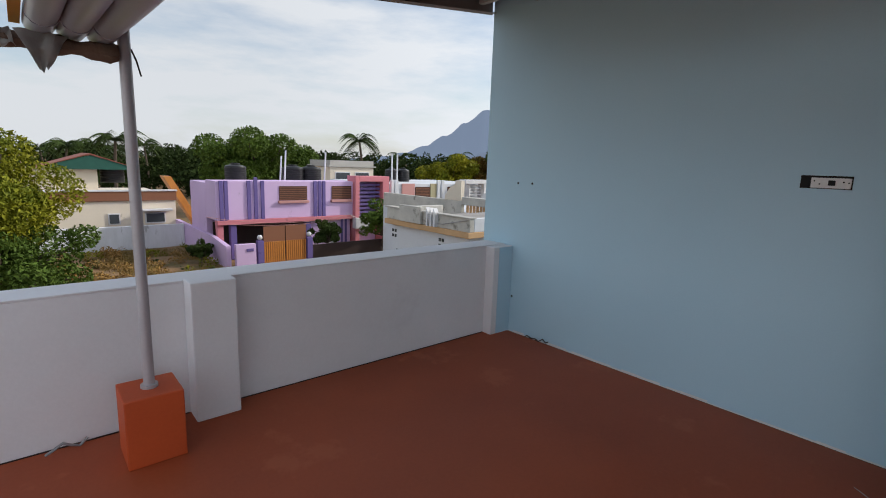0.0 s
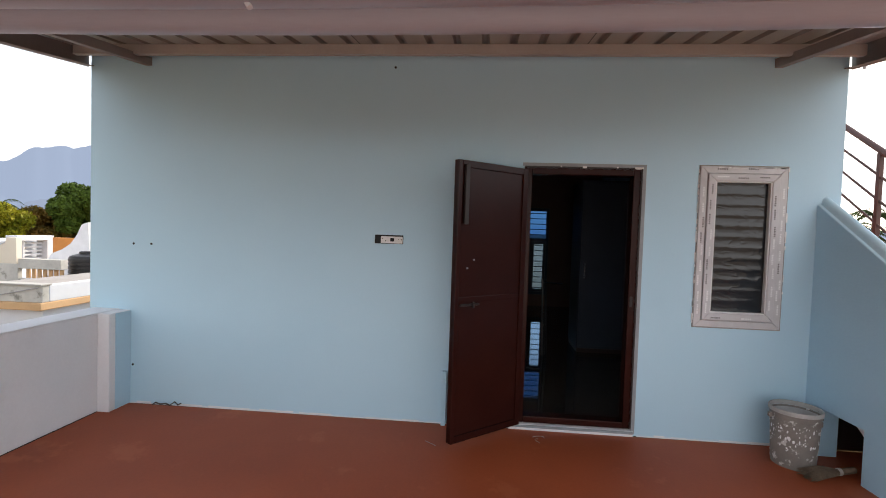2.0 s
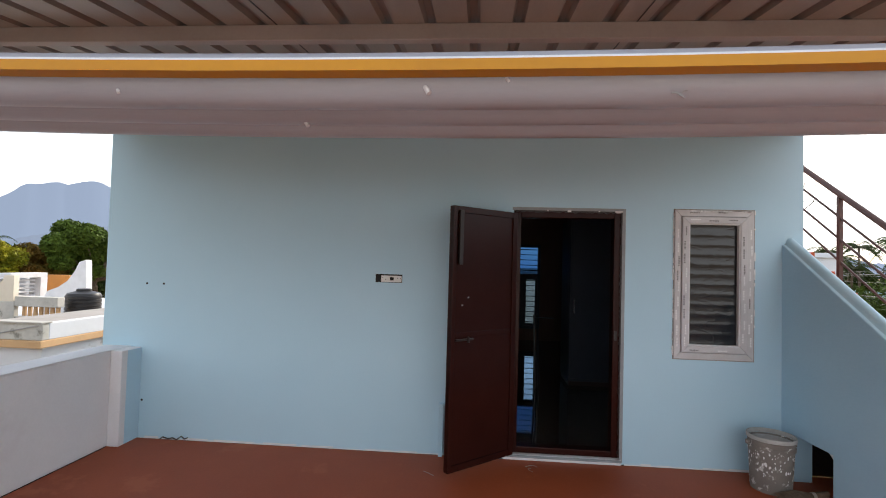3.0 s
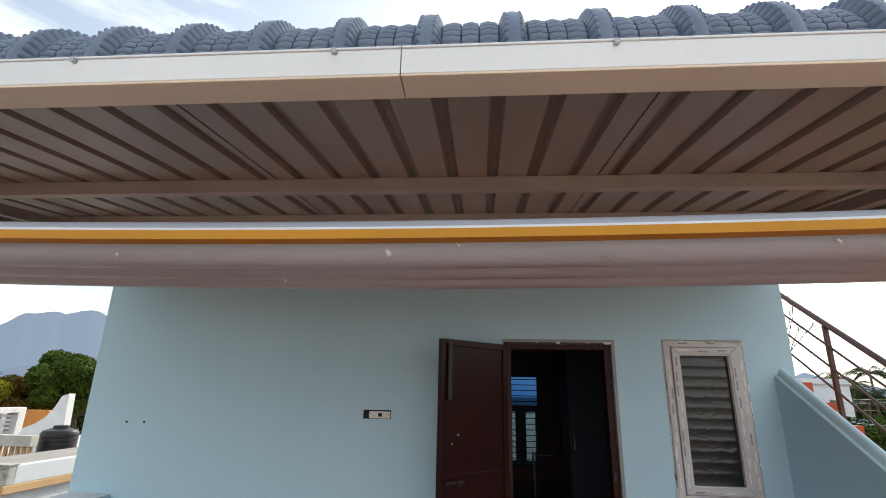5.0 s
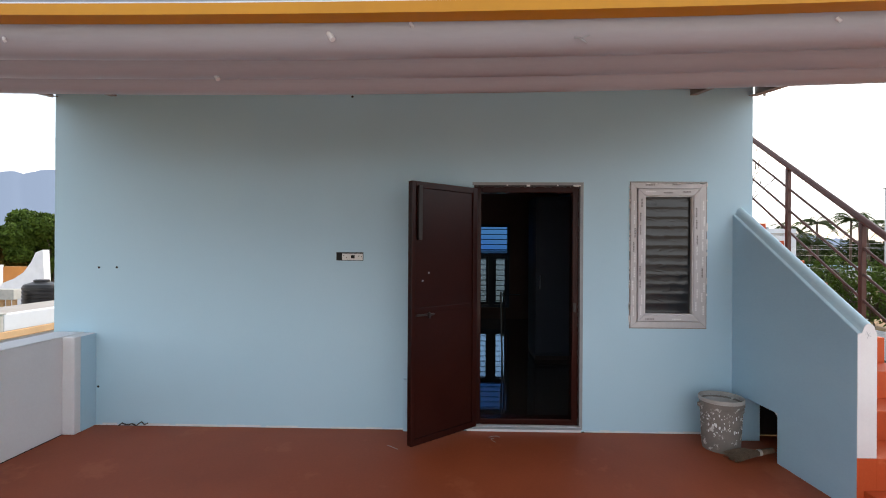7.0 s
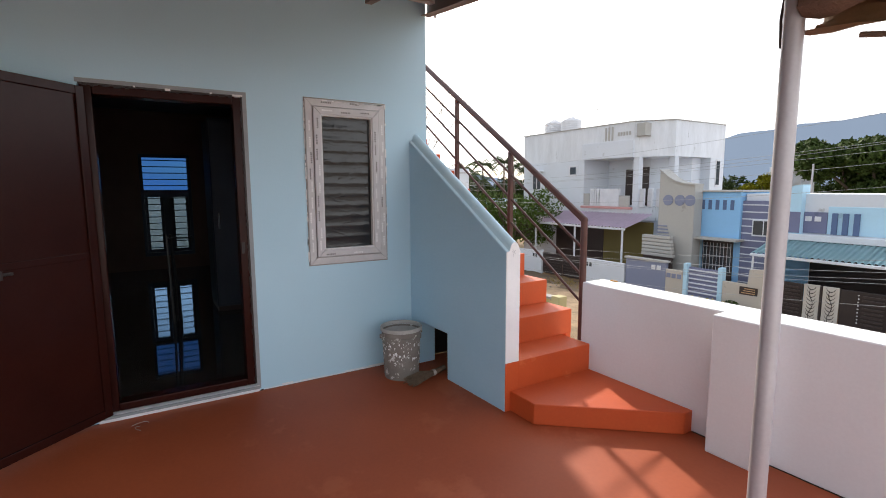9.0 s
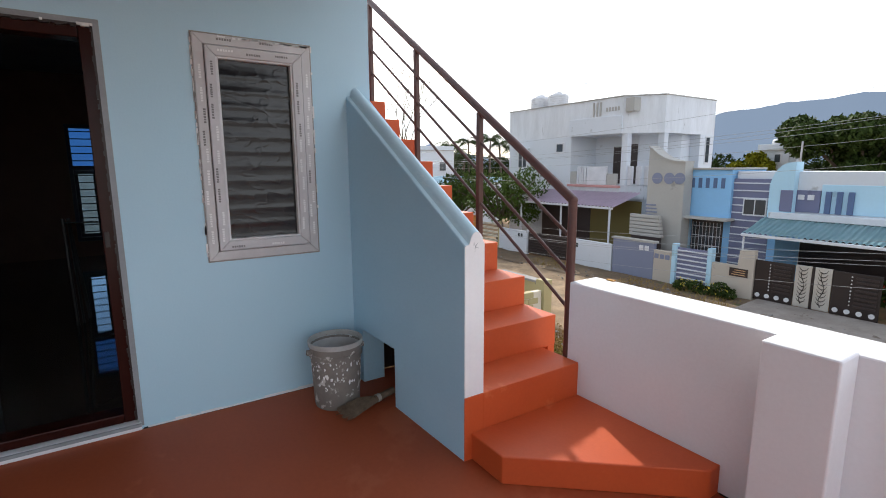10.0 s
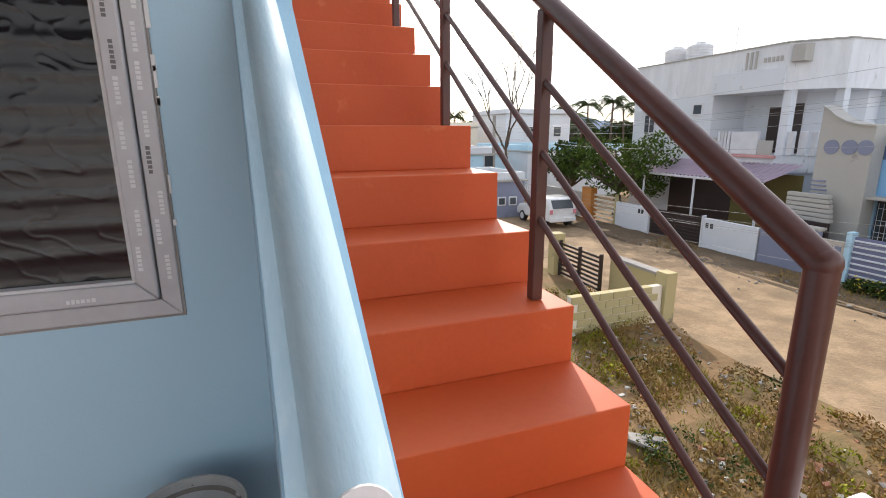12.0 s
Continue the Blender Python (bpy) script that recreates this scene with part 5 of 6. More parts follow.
P_PANE = mat("dark_pane", (0.06, 0.07, 0.08), None, 0.12, spec=0.6)
P_TEAL = mat("teal_canopy_sheet", (0.36, 0.55, 0.59), (0.31, 0.49, 0.53), 0.45)
P_MAUVE = mat("mauve_canopy_sheet", (0.68, 0.56, 0.66), (0.58, 0.47, 0.57), 0.5)
P_TANK = mat("black_water_tank", (0.018, 0.018, 0.02), None, 0.4)
P_SILVER = mat("silver_gate_panel", (0.58, 0.55, 0.50), None, 0.35, metal=0.3)
P_GREENT = mat("green_tarpaulin", (0.02, 0.10, 0.075), None, 0.7)
P_REDT = mat("red_tarpaulin", (0.30, 0.10, 0.07), None, 0.7)
P_ORANGEB = mat("ochre_band", (0.60, 0.38, 0.20), None, 0.8)
P_LIGHT = mat("pale_vent", (0.7, 0.7, 0.72), None, 0.6)


def hb(name, parent, material, *dims, bevel=0.015, label=""):
    return part(name, boxm(*dims, bevel=bevel), material, parent, label)


def sheet_canopy(parent, x0, x1, ya, za, yb, zb, pitch, material, label):
    """A corrugated sheet sloping from the back edge (ya, za) to the front edge (yb, zb)."""
    bm = bmesh.new()
    n = int((x1 - x0) / pitch * 4)
    rows = []
    for (y, z) in ((ya, za), ((ya + yb) / 2, za * 0.45 + zb * 0.55), (yb, zb)):
        rows.append([bm.verts.new((x0 + (x1 - x0) * i / n, y, z + (0.05 if i % 4 in (1, 2) else 0.0))) for i in range(n + 1)])
    for a, b in zip(rows, rows[1:]):
        for i in range(n):
            bm.faces.new((a[i], a[i + 1], b[i + 1], b[i]))
    bmesh.ops.solidify(bm, geom=bm.faces[:], thickness=0.012)
    return part("canopy", fix(bm), material, parent, label)


def tank(x, y, z, r=0.55, h=1.1, material=None):
    t = thing("water_tank", (x, y, z), "ribbed water tank on a flat roof", "water tank", "water tanks")
    bm = bmesh.new()
    prof = [(r * 0.96, 0)]
    for i in range(6):
        prof += [(r, h * 0.8 * (i + 0.1) / 6), (r, h * 0.8 * (i + 0.75) / 6), (r * 0.965, h * 0.8 * (i + 0.85) / 6), (r * 0.965, h * 0.8 * (i + 1.0) / 6)]
    prof += [(r * 0.9, h * 0.86), (r * 0.45, h * 0.94)]
    part("shell", lathe(bm, prof, (x, y, z), 24), material or P_TANK, t, smooth=True)
    bm = bmesh.new()
    part("lid", lathe(bm, [(r * 0.42, h * 0.94), (r * 0.42, h), (r * 0.36, h * 1.02)], (x, y, z), 20), material or P_TANK, t)
    return t


# blue house
H = thing("blue_house", (8, -24, GROUND), "single storey sky blue house with striped panels and teal canopy", "house")
hb("wall", H, P_WHITE, 1.0, 12.55, -30.0, -24.2, GROUND, 1.15)
hb("wall", H, P_WHITE, 1.0, 10.4, -24.19, -21.72, -0.50, 1.2, label="white upper wall")
hb("wall", H, P_SKY, 10.46, 12.69, -24.19, -21.45, -0.70, 1.26, label="sky blue front block")
hb("cap", H, P_GREYT, 10.38, 12.78, -24.1, -21.35, 1.265, 1.34)
hb("wall", H, P_SKY, 8.95, 12.6, -24.19, -21.75, GROUND, -0.71, label="sky blue lower wall")
for i in range(6):
    x = 10.72 + 0.31 * i
    hb("slot", H, P_NAVY, x, x + 0.15, -21.47, -21.43, 0.52, 0.93, bevel=0.004)
hb("sunshade", H, P_GREYT, 10.3, 12.85, -21.74, -20.95, -0.76, -0.66, label="thin concrete sunshade")
d = hb("door", H, P_DARK, 10.80, 12.10, -21.765, -21.70, -2.75, -0.84, bevel=0.01, label="dark grilled double door")
for i in range(5):
    hb("pane", d, P_PANE, 10.88 + 0.25 * i, 11.02 + 0.25 * i, -21.72, -21.69, -2.2, -0.95, bevel=0.004)
for i in range(9):
    hb("grille_bar", d, P_LIGHT, 10.86 + 0.147 * i, 10.875 + 0.147 * i, -21.69, -21.675, -2.15, -0.92, bevel=0.003)
for z in (-1.9, -1.5, -1.1):
    hb("grille_bar", d, P_LIGHT, 10.86, 12.05, -21.674, -21.662, z, z + 0.02, bevel=0.003)
hb("column", H, P_PALEBLUE, 12.12, 12.62, -21.7, -21.4, GROUND, -0.77)
hb("panel", H, P_SLATE, 9.06, 10.455, -21.74, -21.60, -2.9, 0.92, label="slate grey striped panel")
for i in range(13):
    z = -2.75 + 0.29 * i
    hb("stripe", H, P_WHITE, 9.06, 10.455, -21.61, -21.575, z, z + 0.045, bevel=0.004)
wd = hb("window", H, P_WHITE, 9.16, 10.02, -21.60, -21.54, -0.50, 0.18, bevel=0.01)
for x in (9.21, 9.61):
    hb("pane", wd, P_PANE, x, x + 0.36, -21.56, -21.53, -0.44, 0.12, bevel=0.004)
fin = [(8.28, -0.5), (9.07, -0.5), (9.07, 0.75), (8.98, 1.05), (8.86, 1.28), (8.72, 1.43), (8.55, 1.52), (8.28, 1.55)]
part("fin", prismm(fin, "y", -22.0, -21.40), P_PALEBLUE, H, "pale blue fin with a curved top")
hb("panel", H, P_SLATE, 7.54, 8.28, -21.73, -21.66, -0.24, 0.54, label="dark square panel")
hb("panel", H, P_SLATE, 8.281, 8.68, -21.41, -21.36, -0.24, 0.54)
for x in (7.72, 8.02):
    hb("vent", H, P_LIGHT, x, x + 0.2, -21.67, -21.63, 0.2, 0.38, bevel=0.01)
hb("panel", H, P_PALEBLUE, 1.0, 7.535, -21.74, -21.69, -0.25, 0.75, label="pale blue parapet panel")
for x in (7.22, 6.90, 6.58, 4.4, 4.0):
    hb("stripe", H, P_NAVY, x, x + 0.17, -21.70, -21.62, -0.25, 0.52)
hb("slab", H, P_WHITE, 1.0, 8.94, -21.74, -21.2, -0.50, -0.28, label="white projecting slab")
sheet_canopy(H, 1.0, 9.17, -21.3, -0.52, -19.85, -0.98, 0.17, P_TEAL, "teal corrugated canopy")
hb("canopy_edge", H, P_WHITE, 1.0, 9.17, -19.86, -19.80, -1.08, -0.98, label="white gutter edge")
# Shade under the teal canopy is put into this wall's near-black colour.
hb("wall", H, P_DARK, 1.0, 8.94, -24.4, -24.195, GROUND, -0.51, label="porch wall darkened for the canopy's shade")
hb("column", H, P_SKY, 8.78, 9.05, -21.9, -21.6, GROUND, -0.51)
for x in (9.1, 4.6):
    part("post", tubem([(x, -19.9, GROUND), (x, -19.9, -1.0)], 0.035, 8), M_WPIPE, H)

# grey tower wall with the swept top
top = [(13.74, 2.24), (13.55, 2.13), (13.25, 1.88), (12.9, 1.70), (12.5, 1.60), (12.05, 1.57)]
T = thing("swept_wall", (12.9, -21, GROUND), "grey ornamental wall with a swept top and round motifs", "wall")
part("wall", prismm([(12.05, GROUND), (13.74, GROUND)] + top, "y", -21.4, -20.8), P_GREYT, T)
cap = [(x, z + 0.05) for x, z in top] + [(x, z + 0.002) for x, z in reversed(top)]
part("coping", prismm(cap, "y", -21.45, -20.72), P_GREYT, T)
for x in (13.28, 12.72, 12.25):
    part("disc", tubem([(x, -20.80, 0.90), (x, -20.77, 0.90)], 0.24, 28), P_GREYW, T, "blue grey round motif")
for i, z in enumerate((-0.75, -0.60, -0.45, -0.30)):
    hb("bar", T, P_GREYW, 13.15 + 0.04 * i, 13.74, -20.81, -20.76, z, z + 0.06, bevel=0.006)

# compound walls and gates
C = thing("compound_wall", (9.2, -19.5, GROUND), "beige compound wall with a dark name plate", "compound wall")
part("wall", prismm([(8.45, GROUND), (9.90, GROUND), (9.90, -2.12), (9.0, -2.12), (8.95, -1.55), (8.45, -1.5)], "y", -19.62, -19.42), P_BEIGE, C)
pl = hb("name_plate", C, P_DARK, 8.62, 9.25, -19.42, -19.39, -2.50, -2.20, bevel=0.006, label="dark name plate with gold lines")
for i in range(3):
    hb("line", pl, P_ORANGEB, 8.70, 9.17 - 0.05 * i, -19.39, -19.385, -2.44 + 0.08 * i, -2.415 + 0.08 * i, bevel=0.001)
G2 = thing("side_gate", (10.7, -19.5, GROUND), "small striped gate between pale blue piers", "gate")
for x in (9.91, 11.33):
    hb("pier", G2, P_PALEBLUE, x, x + 0.17, -19.66, -19.38, GROUND, -1.62)
hb("panel", G2, P_SLATE, 10.085, 11.325, -19.54, -19.50, GROUND + 0.08, -1.75)
for i in range(8):
    hb("stripe", G2, P_WHITE, 10.085, 11.325, -19.50, -19.46, GROUND + 0.15 + 0.18 * i, GROUND + 0.20 + 0.18 * i, bevel=0.005)
C = thing("compound_wall", (11.9, -19.5, GROUND), "beige compound wall with square vents", "compound wall")
hb("wall", C, P_BEIGE, 11.505, 12.31, -19.6, -19.42, GROUND, -1.98)
for i in range(3):
    hb("vent", C, P_GREYW, 11.6 + 0.24 * i, 11.78 + 0.24 * i, -19.43, -19.40, -2.32, -2.13, bevel=0.005)
C = thing("compound_wall", (13.3, -19.5, GROUND), "blue grey compound wall with stained foot", "compound wall")
hb("wall", C, P_GREYW, 12.315, 14.34, -19.6, -19.42, GROUND, -1.74)
hb("coping", C, P_GREYT, 12.25, 14.40, -19.66, -19.36, -1.735, -1.65)
for i in range(2):
    hb("vent", C, P_LIGHT, 12.55 + 0.26 * i, 12.74 + 0.26 * i, -19.43, -19.40, -2.08, -1.88, bevel=0.005)
C = thing("compound_wall", (15.6, -19.5, GROUND), "white compound wall with peeling foot", "compound wall")
hb("wall", C, P_WHITE, 14.41, 16.86, -19.6, -19.42, GROUND, -2.04)
for i in range(2):
    hb("vent", C, P_PANE, 16.35 + 0.22 * i, 16.5 + 0.22 * i, -19.43, -19.41, -2.42, -2.22, bevel=0.005)
G3 = thing("main_gate", (18.4, -19.5, GROUND), "dark brown double gate of the white house", "gate")
for x0 in (16.95, 18.45):
    lf = hb("gate_leaf", G3, P_DARK, x0, x0 + 1.46, -19.53, -19.49, GROUND + 0.08, -2.05)
    for i in range(7):
        hb("slat", lf, M_DARKMETAL, x0 + 0.1, x0 + 1.36, -19.488, -19.46, GROUND + 0.2 + 0.15 * i, GROUND + 0.27 + 0.15 * i, bevel=0.005)
for x in (16.87, 19.95):
    hb("pier", G3, P_WHITE, x, x + 0.07, -19.6, -19.4, GROUND, -1.95)
C = thing("compound_wall", (21.2, -19.5, GROUND), "short white compound wall", "compound wall")
hb("wall", C, P_WHITE, 20.03, 22.3, -19.6, -19.42, GROUND, -2.05)
for i in range(2):
    hb("vent", C, P_PANE, 20.3 + 0.22 * i, 20.45 + 0.22 * i, -19.43, -19.41, -2.4, -2.2, bevel=0.005)
G4 = thing("slatted_gate", (23.2, -19.5, GROUND), "yellow framed slatted gate with an orange pier", "gate")
for i in range(6):
    hb("slat", G4, P_CREAM, 22.4, 24.2, -19.53, -19.48, GROUND + 0.15 + 0.24 * i, GROUND + 0.24 + 0.24 * i, bevel=0.005)
hb("pier", G4, P_YELLOW, 22.31, 22.42, -19.6, -19.4, GROUND, -1.7)
hb("pier", G4, P_ORANGEW, 24.25, 25.1, -19.7, -19.3, GROUND, -1.55)
C = thing("compound_wall", (27.5, -19.5, GROUND), "grey compound wall in the shade", "compound wall")
hb("wall", C, P_GREYT, 25.11, 30.0, -19.6, -19.42, GROUND, -1.9)

G1 = thing("main_gate", (6.9, -19.5, GROUND), "dark steel gate with silver leaf panels and white discs", "gate")
for x0, x1 in ((5.0, 6.2), (7.24, 8.44)):
    lf = hb("gate_leaf", G1, M_DARKMETAL, x0, x1, -19.54, -19.50, GROUND + 0.10, -1.80)
    for i in range(8):
        hb("slat", lf, P_DARK, x0 + 0.08, x0 + 0.62, -19.498, -19.46, -2.85 + 0.125 * i, -2.79 + 0.125 * i, bevel=0.005)
    for i in range(4):
        part("disc", tubem([(x0 + 0.15 + 0.3 * i, -19.50, -3.02), (x0 + 0.15 + 0.3 * i, -19.47, -3.02)], 0.075, 16), P_LIGHT, lf, "white disc")
    for i in range(9):
        part("stud", tubem([(x0 + 0.72, -19.50, -2.8 + 0.11 * i), (x0 + 0.72, -19.48, -2.8 + 0.11 * i)], 0.02, 8), P_LIGHT, lf)
rr = random.Random(8)
for x0 in (6.22, 6.76):
    pn = hb("leaf_panel", G1, P_SILVER, x0, x0 + 0.46, -19.54, -19.49, GROUND + 0.14, -1.78, label="silver panel with a dark leaf motif")
    bm = bmesh.new()
    tube(bm, [(x0 + 0.23 + 0.06 * math.sin(i * 1.1), -19.485, -3.05 + 0.14 * i) for i in range(9)], 0.013, 5)
    for i in range(9):
        for s in (-1, 1):
            z = -3.0 + 0.13 * i
            tube(bm, [(x0 + 0.23, -19.485, z), (x0 + 0.23 + s * 0.09, -19.485, z + 0.05), (x0 + 0.23 + s * 0.13, -19.485, z + 0.13)], 0.016, 5, True, 0.005)
    part("motif", fix(bm), M_DARKMETAL, pn)
hb("latch", G1, M_DARKMETAL, 6.69, 6.75, -19.55, -19.46, GROUND + 0.1, -1.80, bevel=0.005)
bm = prism(bmesh.new(), [(-19.44, GROUND + 0.14), (-17.2, GROUND + 0.03), (-17.2, GROUND - 0.05), (-19.44, GROUND - 0.05)], "x", 4.4, 8.25)
solo("gate_ramp", fix(bm), M_APRON, "worn concrete ramp before the gate", "ramp", "structure")
sh = thing("flower_bush", (10.0, -19.0, GROUND), "low bush with small yellow flowers by the wall", "bush")
leaves("foliage", [(9.0 + 0.30 * i, -19.05 + 0.1 * math.sin(i * 2), GROUND + 0.20 + 0.12 * math.sin(i * 1.7), 0.24 + 0.10 * math.sin(i * 2.3)) for i in range(7)], 1300, 0.07, M_LEAFD, sh, 61)
leaves("flowers", [(9.0 + 0.30 * i, -18.98, GROUND + 0.30, 0.28) for i in range(7)], 90, 0.05, mat("yellow_petal", (0.75, 0.62, 0.08)), sh, 62)
sh = thing("flower_bush", (5.0, -20.4, GROUND), "porch plants with red flowers", "bush")
leaves("foliage", [(5.0 + 0.3 * i, -20.6, GROUND + 0.8, 0.45) for i in range(3)], 900, 0.10, M_LEAFD, sh, 63)
leaves("flowers", [(5.0 + 0.3 * i, -20.5, GROUND + 0.9, 0.45) for i in range(3)], 50, 0.08, mat("red_petal", (0.6, 0.06, 0.04)), sh, 64)

# white two storey house
Wh = thing("white_house", (19, -26, GROUND), "two storey white house with a balcony and stained parapet", "house")
foot = [(25.1, -22.5), (16.55, -22.5), (15.05, -23.8), (15.05, -28.3), (25.1, -28.3)]
inner = [(25.1, -28.3), (25.1, -22.5), (19.85, -22.5), (19.85, -24.6), (17.0, -24.6), (15.6, -26.2), (15.6, -27.0), (15.05, -27.0), (15.05, -28.3)]
part("wall", prismm([(25.1, -28.3), (25.1, -22.6), (16.6, -22.6), (15.1, -23.9), (15.1, -28.3)], "z", GROUND, -0.25), P_WHITE, Wh, "white ground floor wall")
part("wall", prismm(inner, "z", 0.46, 3.05), P_WHITE, Wh, "white first floor wall")
part("floor_slab", prismm(foot, "z", -0.249, 0.459), P_STAIN, Wh)
part("parapet", prismm(foot, "z", 3.051, 4.85), P_STAIN, Wh, "tall white parapet band")
part("coping", prismm([(x + (0.05 if x > 20 else -0.05), y + (0.05 if y > -25 else 0)) for x, y in foot], "z", 4.851, 4.90), P_GREYT, Wh)
hb("lip", Wh, P_WHITE, 16.5, 19.95, -22.5, -22.40, 3.05, 3.95)
for x0, y0 in ((16.28, -22.98), (15.07, -24.2)):
    hb("column", Wh, P_WHITE, x0, x0 + 0.34, y0, y0 + 0.34, 0.46, 3.05)
for i in range(4):
    arch = [(18.7 + 0.17 * i, 0.46), (18.82 + 0.17 * i, 0.46), (18.82 + 0.17 * i, 1.38), (18.76 + 0.17 * i, 1.44), (18.70 + 0.17 * i, 1.38)]
    part("baluster", prismm(arch, "y", -22.62, -22.46), P_LIGHT, Wh)
hb("balcony_panel", Wh, P_LIGHT, 17.35, 18.65, -22.62, -22.48, 0.46, 1.42, label="white moulded balcony panel")
hb("balcony_panel", Wh, P_GREYT, 16.7, 17.34, -22.60, -22.50, 0.46, 1.05)
hb("balcony_panel", Wh, P_GREYT, 19.4, 19.84, -22.60, -22.50, 0.46, 1.15)
for i in range(4):
    a = Vector((16.15, -22.85, 0)).lerp(Vector((15.25, -23.63, 0)), i / 3.0)
    hb("balcony_panel", Wh, P_LIGHT, a.x - 0.13, a.x + 0.13, a.y - 0.08, a.y + 0.08, 0.46, 1.42)
hb("ledge", Wh, P_SALMON, 16.45, 19.95, -22.5, -22.38, 0.32, 0.45, bevel=0.01)
hb("door", Wh, P_DARK, 17.9, 18.6, -24.62, -24.58, 0.47, 2.5)
hb("door", Wh, P_DARK, 17.05, 17.5, -24.62, -24.58, 0.47, 2.6)
wd = hb("window", Wh, P_LIGHT, 20.35, 21.0, -22.52, -22.46, 2.15, 2.78, bevel=0.01)
hb("pane", wd, P_PANE, 20.45, 20.9, -22.47, -22.44, 2.26, 2.68, bevel=0.005)
wd = hb("window", Wh, P_LIGHT, 23.4, 24.2, -22.52, -22.46, 1.3, 2.4, bevel=0.01)
for x in (23.46, 23.84):
    hb("pane", wd, P_PANE, x, x + 0.3, -22.47, -22.44, 1.4, 2.3, bevel=0.005)
hb("sunshade", Wh, P_WHITE, 23.2, 24.4, -22.5, -22.05, 2.5, 2.58)
wd = hb("window", Wh, P_LIGHT, 15.02, 15.06, -27.9, -27.5, 1.5, 3.0, bevel=0.005)
hb("pane", wd, P_PANE, 15.0, 15.02, -27.85, -27.55, 1.6, 2.9, bevel=0.004)
for i in range(3):
    hb("relief", Wh, P_GREYT, 18.3 - 0.22 * i, 18.4 - 0.22 * i, -22.505, -22.46, 4.0, 4.72, bevel=0.01)
for i in range(5):
    hb("relief", Wh, P_GREYT, 17.45 - 0.18 * i, 17.56 - 0.18 * i, -22.505, -22.47, 4.2, 4.4, bevel=0.01)
hb("relief", Wh, P_GREYT, 15.9, 16.4, -23.0, -22.5, 4.1, 4.75)
for x in (23.9, 22.4):
    tank(x, -24.0, 4.9, 0.62, 0.95, P_LIGHT)
part("antenna", tubem([(20.3, -24, 4.9), (20.3, -24, 6.2)], 0.016, 6), M_POLE, Wh)
part("antenna_arm", tubem([(20.05, -24, 6.1), (20.55, -24, 6.1)], 0.012, 6), M_POLE, Wh)
sheet_canopy(Wh, 15.3, 21.9, -22.55, 0.10, -20.5, -0.50, 0.22, P_MAUVE, "mauve corrugated canopy")
hb("canopy_edge", Wh, P_LIGHT, 15.3, 21.9, -20.52, -20.45, -0.60, -0.50)
for x in (15.5, 18.6, 21.7):
    part("post", tubem([(x, -20.55, GROUND), (x, -20.55, -0.55)], 0.05, 8), M_WPIPE, Wh)
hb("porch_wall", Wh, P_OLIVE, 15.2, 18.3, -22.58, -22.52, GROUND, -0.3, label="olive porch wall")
# Near-black colour stands in for shade below the mauve canopy.
hb("porch_wall", Wh, P_DARK, 18.31, 22.0, -22.58, -22.52, GROUND, -0.3, label="porch wall with the canopy's shade in its colour")
sb = thing("sheet_stack", (13.3, -20.4, GROUND), "stack of pale corrugated sheets behind the wall", "sheets")
for i in range(6):
    hb("sheet", sb, P_GREYT, 12.62 + 0.03 * i, 14.2, -20.5, -20.3, -1.62 + 0.16 * i, -1.48 + 0.16 * i, bevel=0.02)
hb("stand", sb, P_DARK, 12.7, 14.1, -20.5, -20.3, GROUND, -1.625)

# farther houses on that side
def plain_house(name, x0, x1, y0, y1, top, material, label, band=None, windows=(), face="x"):
    h = thing(name, ((x0 + x1) / 2, (y0 + y1) / 2, GROUND), label, "house", "far houses")
    hb("wall", h, material, x0, x1, y0, y1, GROUND, top - 0.5)
    hb("roof", h, P_GREYT, x0 - 0.15, x1 + 0.15, y0 - 0.15, y1 + 0.15, top - 0.499, top - 0.40)
    for a in ((x0, x0 + 0.15, y0, y1), (x1 - 0.15, x1, y0, y1), (x0 + 0.151, x1 - 0.151, y0, y0 + 0.15), (x0 + 0.151, x1 - 0.151, y1 - 0.15, y1)):
        hb("parapet", h, band or material, *a, top - 0.399, top)
    for u, z, w_, hh in windows:
        if face == "x":
            q = hb("window", h, P_LIGHT, x0 - 0.05, x0 + 0.01, u, u + w_, z, z + hh, bevel=0.01)
            hb("pane", q, P_PANE, x0 - 0.07, x0 - 0.051, u + 0.07, u + w_ - 0.07, z + 0.07, z + hh - 0.07, bevel=0.004)
        else:
            yf = y0 if face == "-y" else y1
            s = -1 if face == "-y" else 1
            q = hb("window", h, P_LIGHT, u, u + w_, min(yf, yf + s * 0.05), max(yf, yf + s * 0.05), z, z + hh, bevel=0.01)
            hb("pane", q, P_PANE, u + 0.07, u + w_ - 0.07, min(yf + s * 0.051, yf + s * 0.07), max(yf + s * 0.051, yf + s * 0.07), z + 0.07, z + hh - 0.07, bevel=0.004)
    return h


plain_house("street_house", 26.5, 31.0, -16.4, -13.2, -0.75, P_GREYW, "small blue grey house at the street corner", P_WHITE, [(-15.9, -2.6, 0.5, 0.5), (-15.2, -2.6, 0.5, 0.5)])
plain_house("street_house", 34.0, 41.0, -19.0, -12.0, 0.4, P_PALEBLUE, "pale blue house down the street", P_WHITE, [(-18, -1, 0.8, 0.9), (-16, -1, 0.8, 0.9)])
plain_house("street_house", 33.0, 42.0, -28.5, -20.2, 0.55, P_WHITE, "white house down the street with a long parapet", P_PALEBLUE, [(-27, -1, 0.9, 0.9), (-24, -1, 0.9, 0.9), (-22, -1, 0.8, 0.9)])
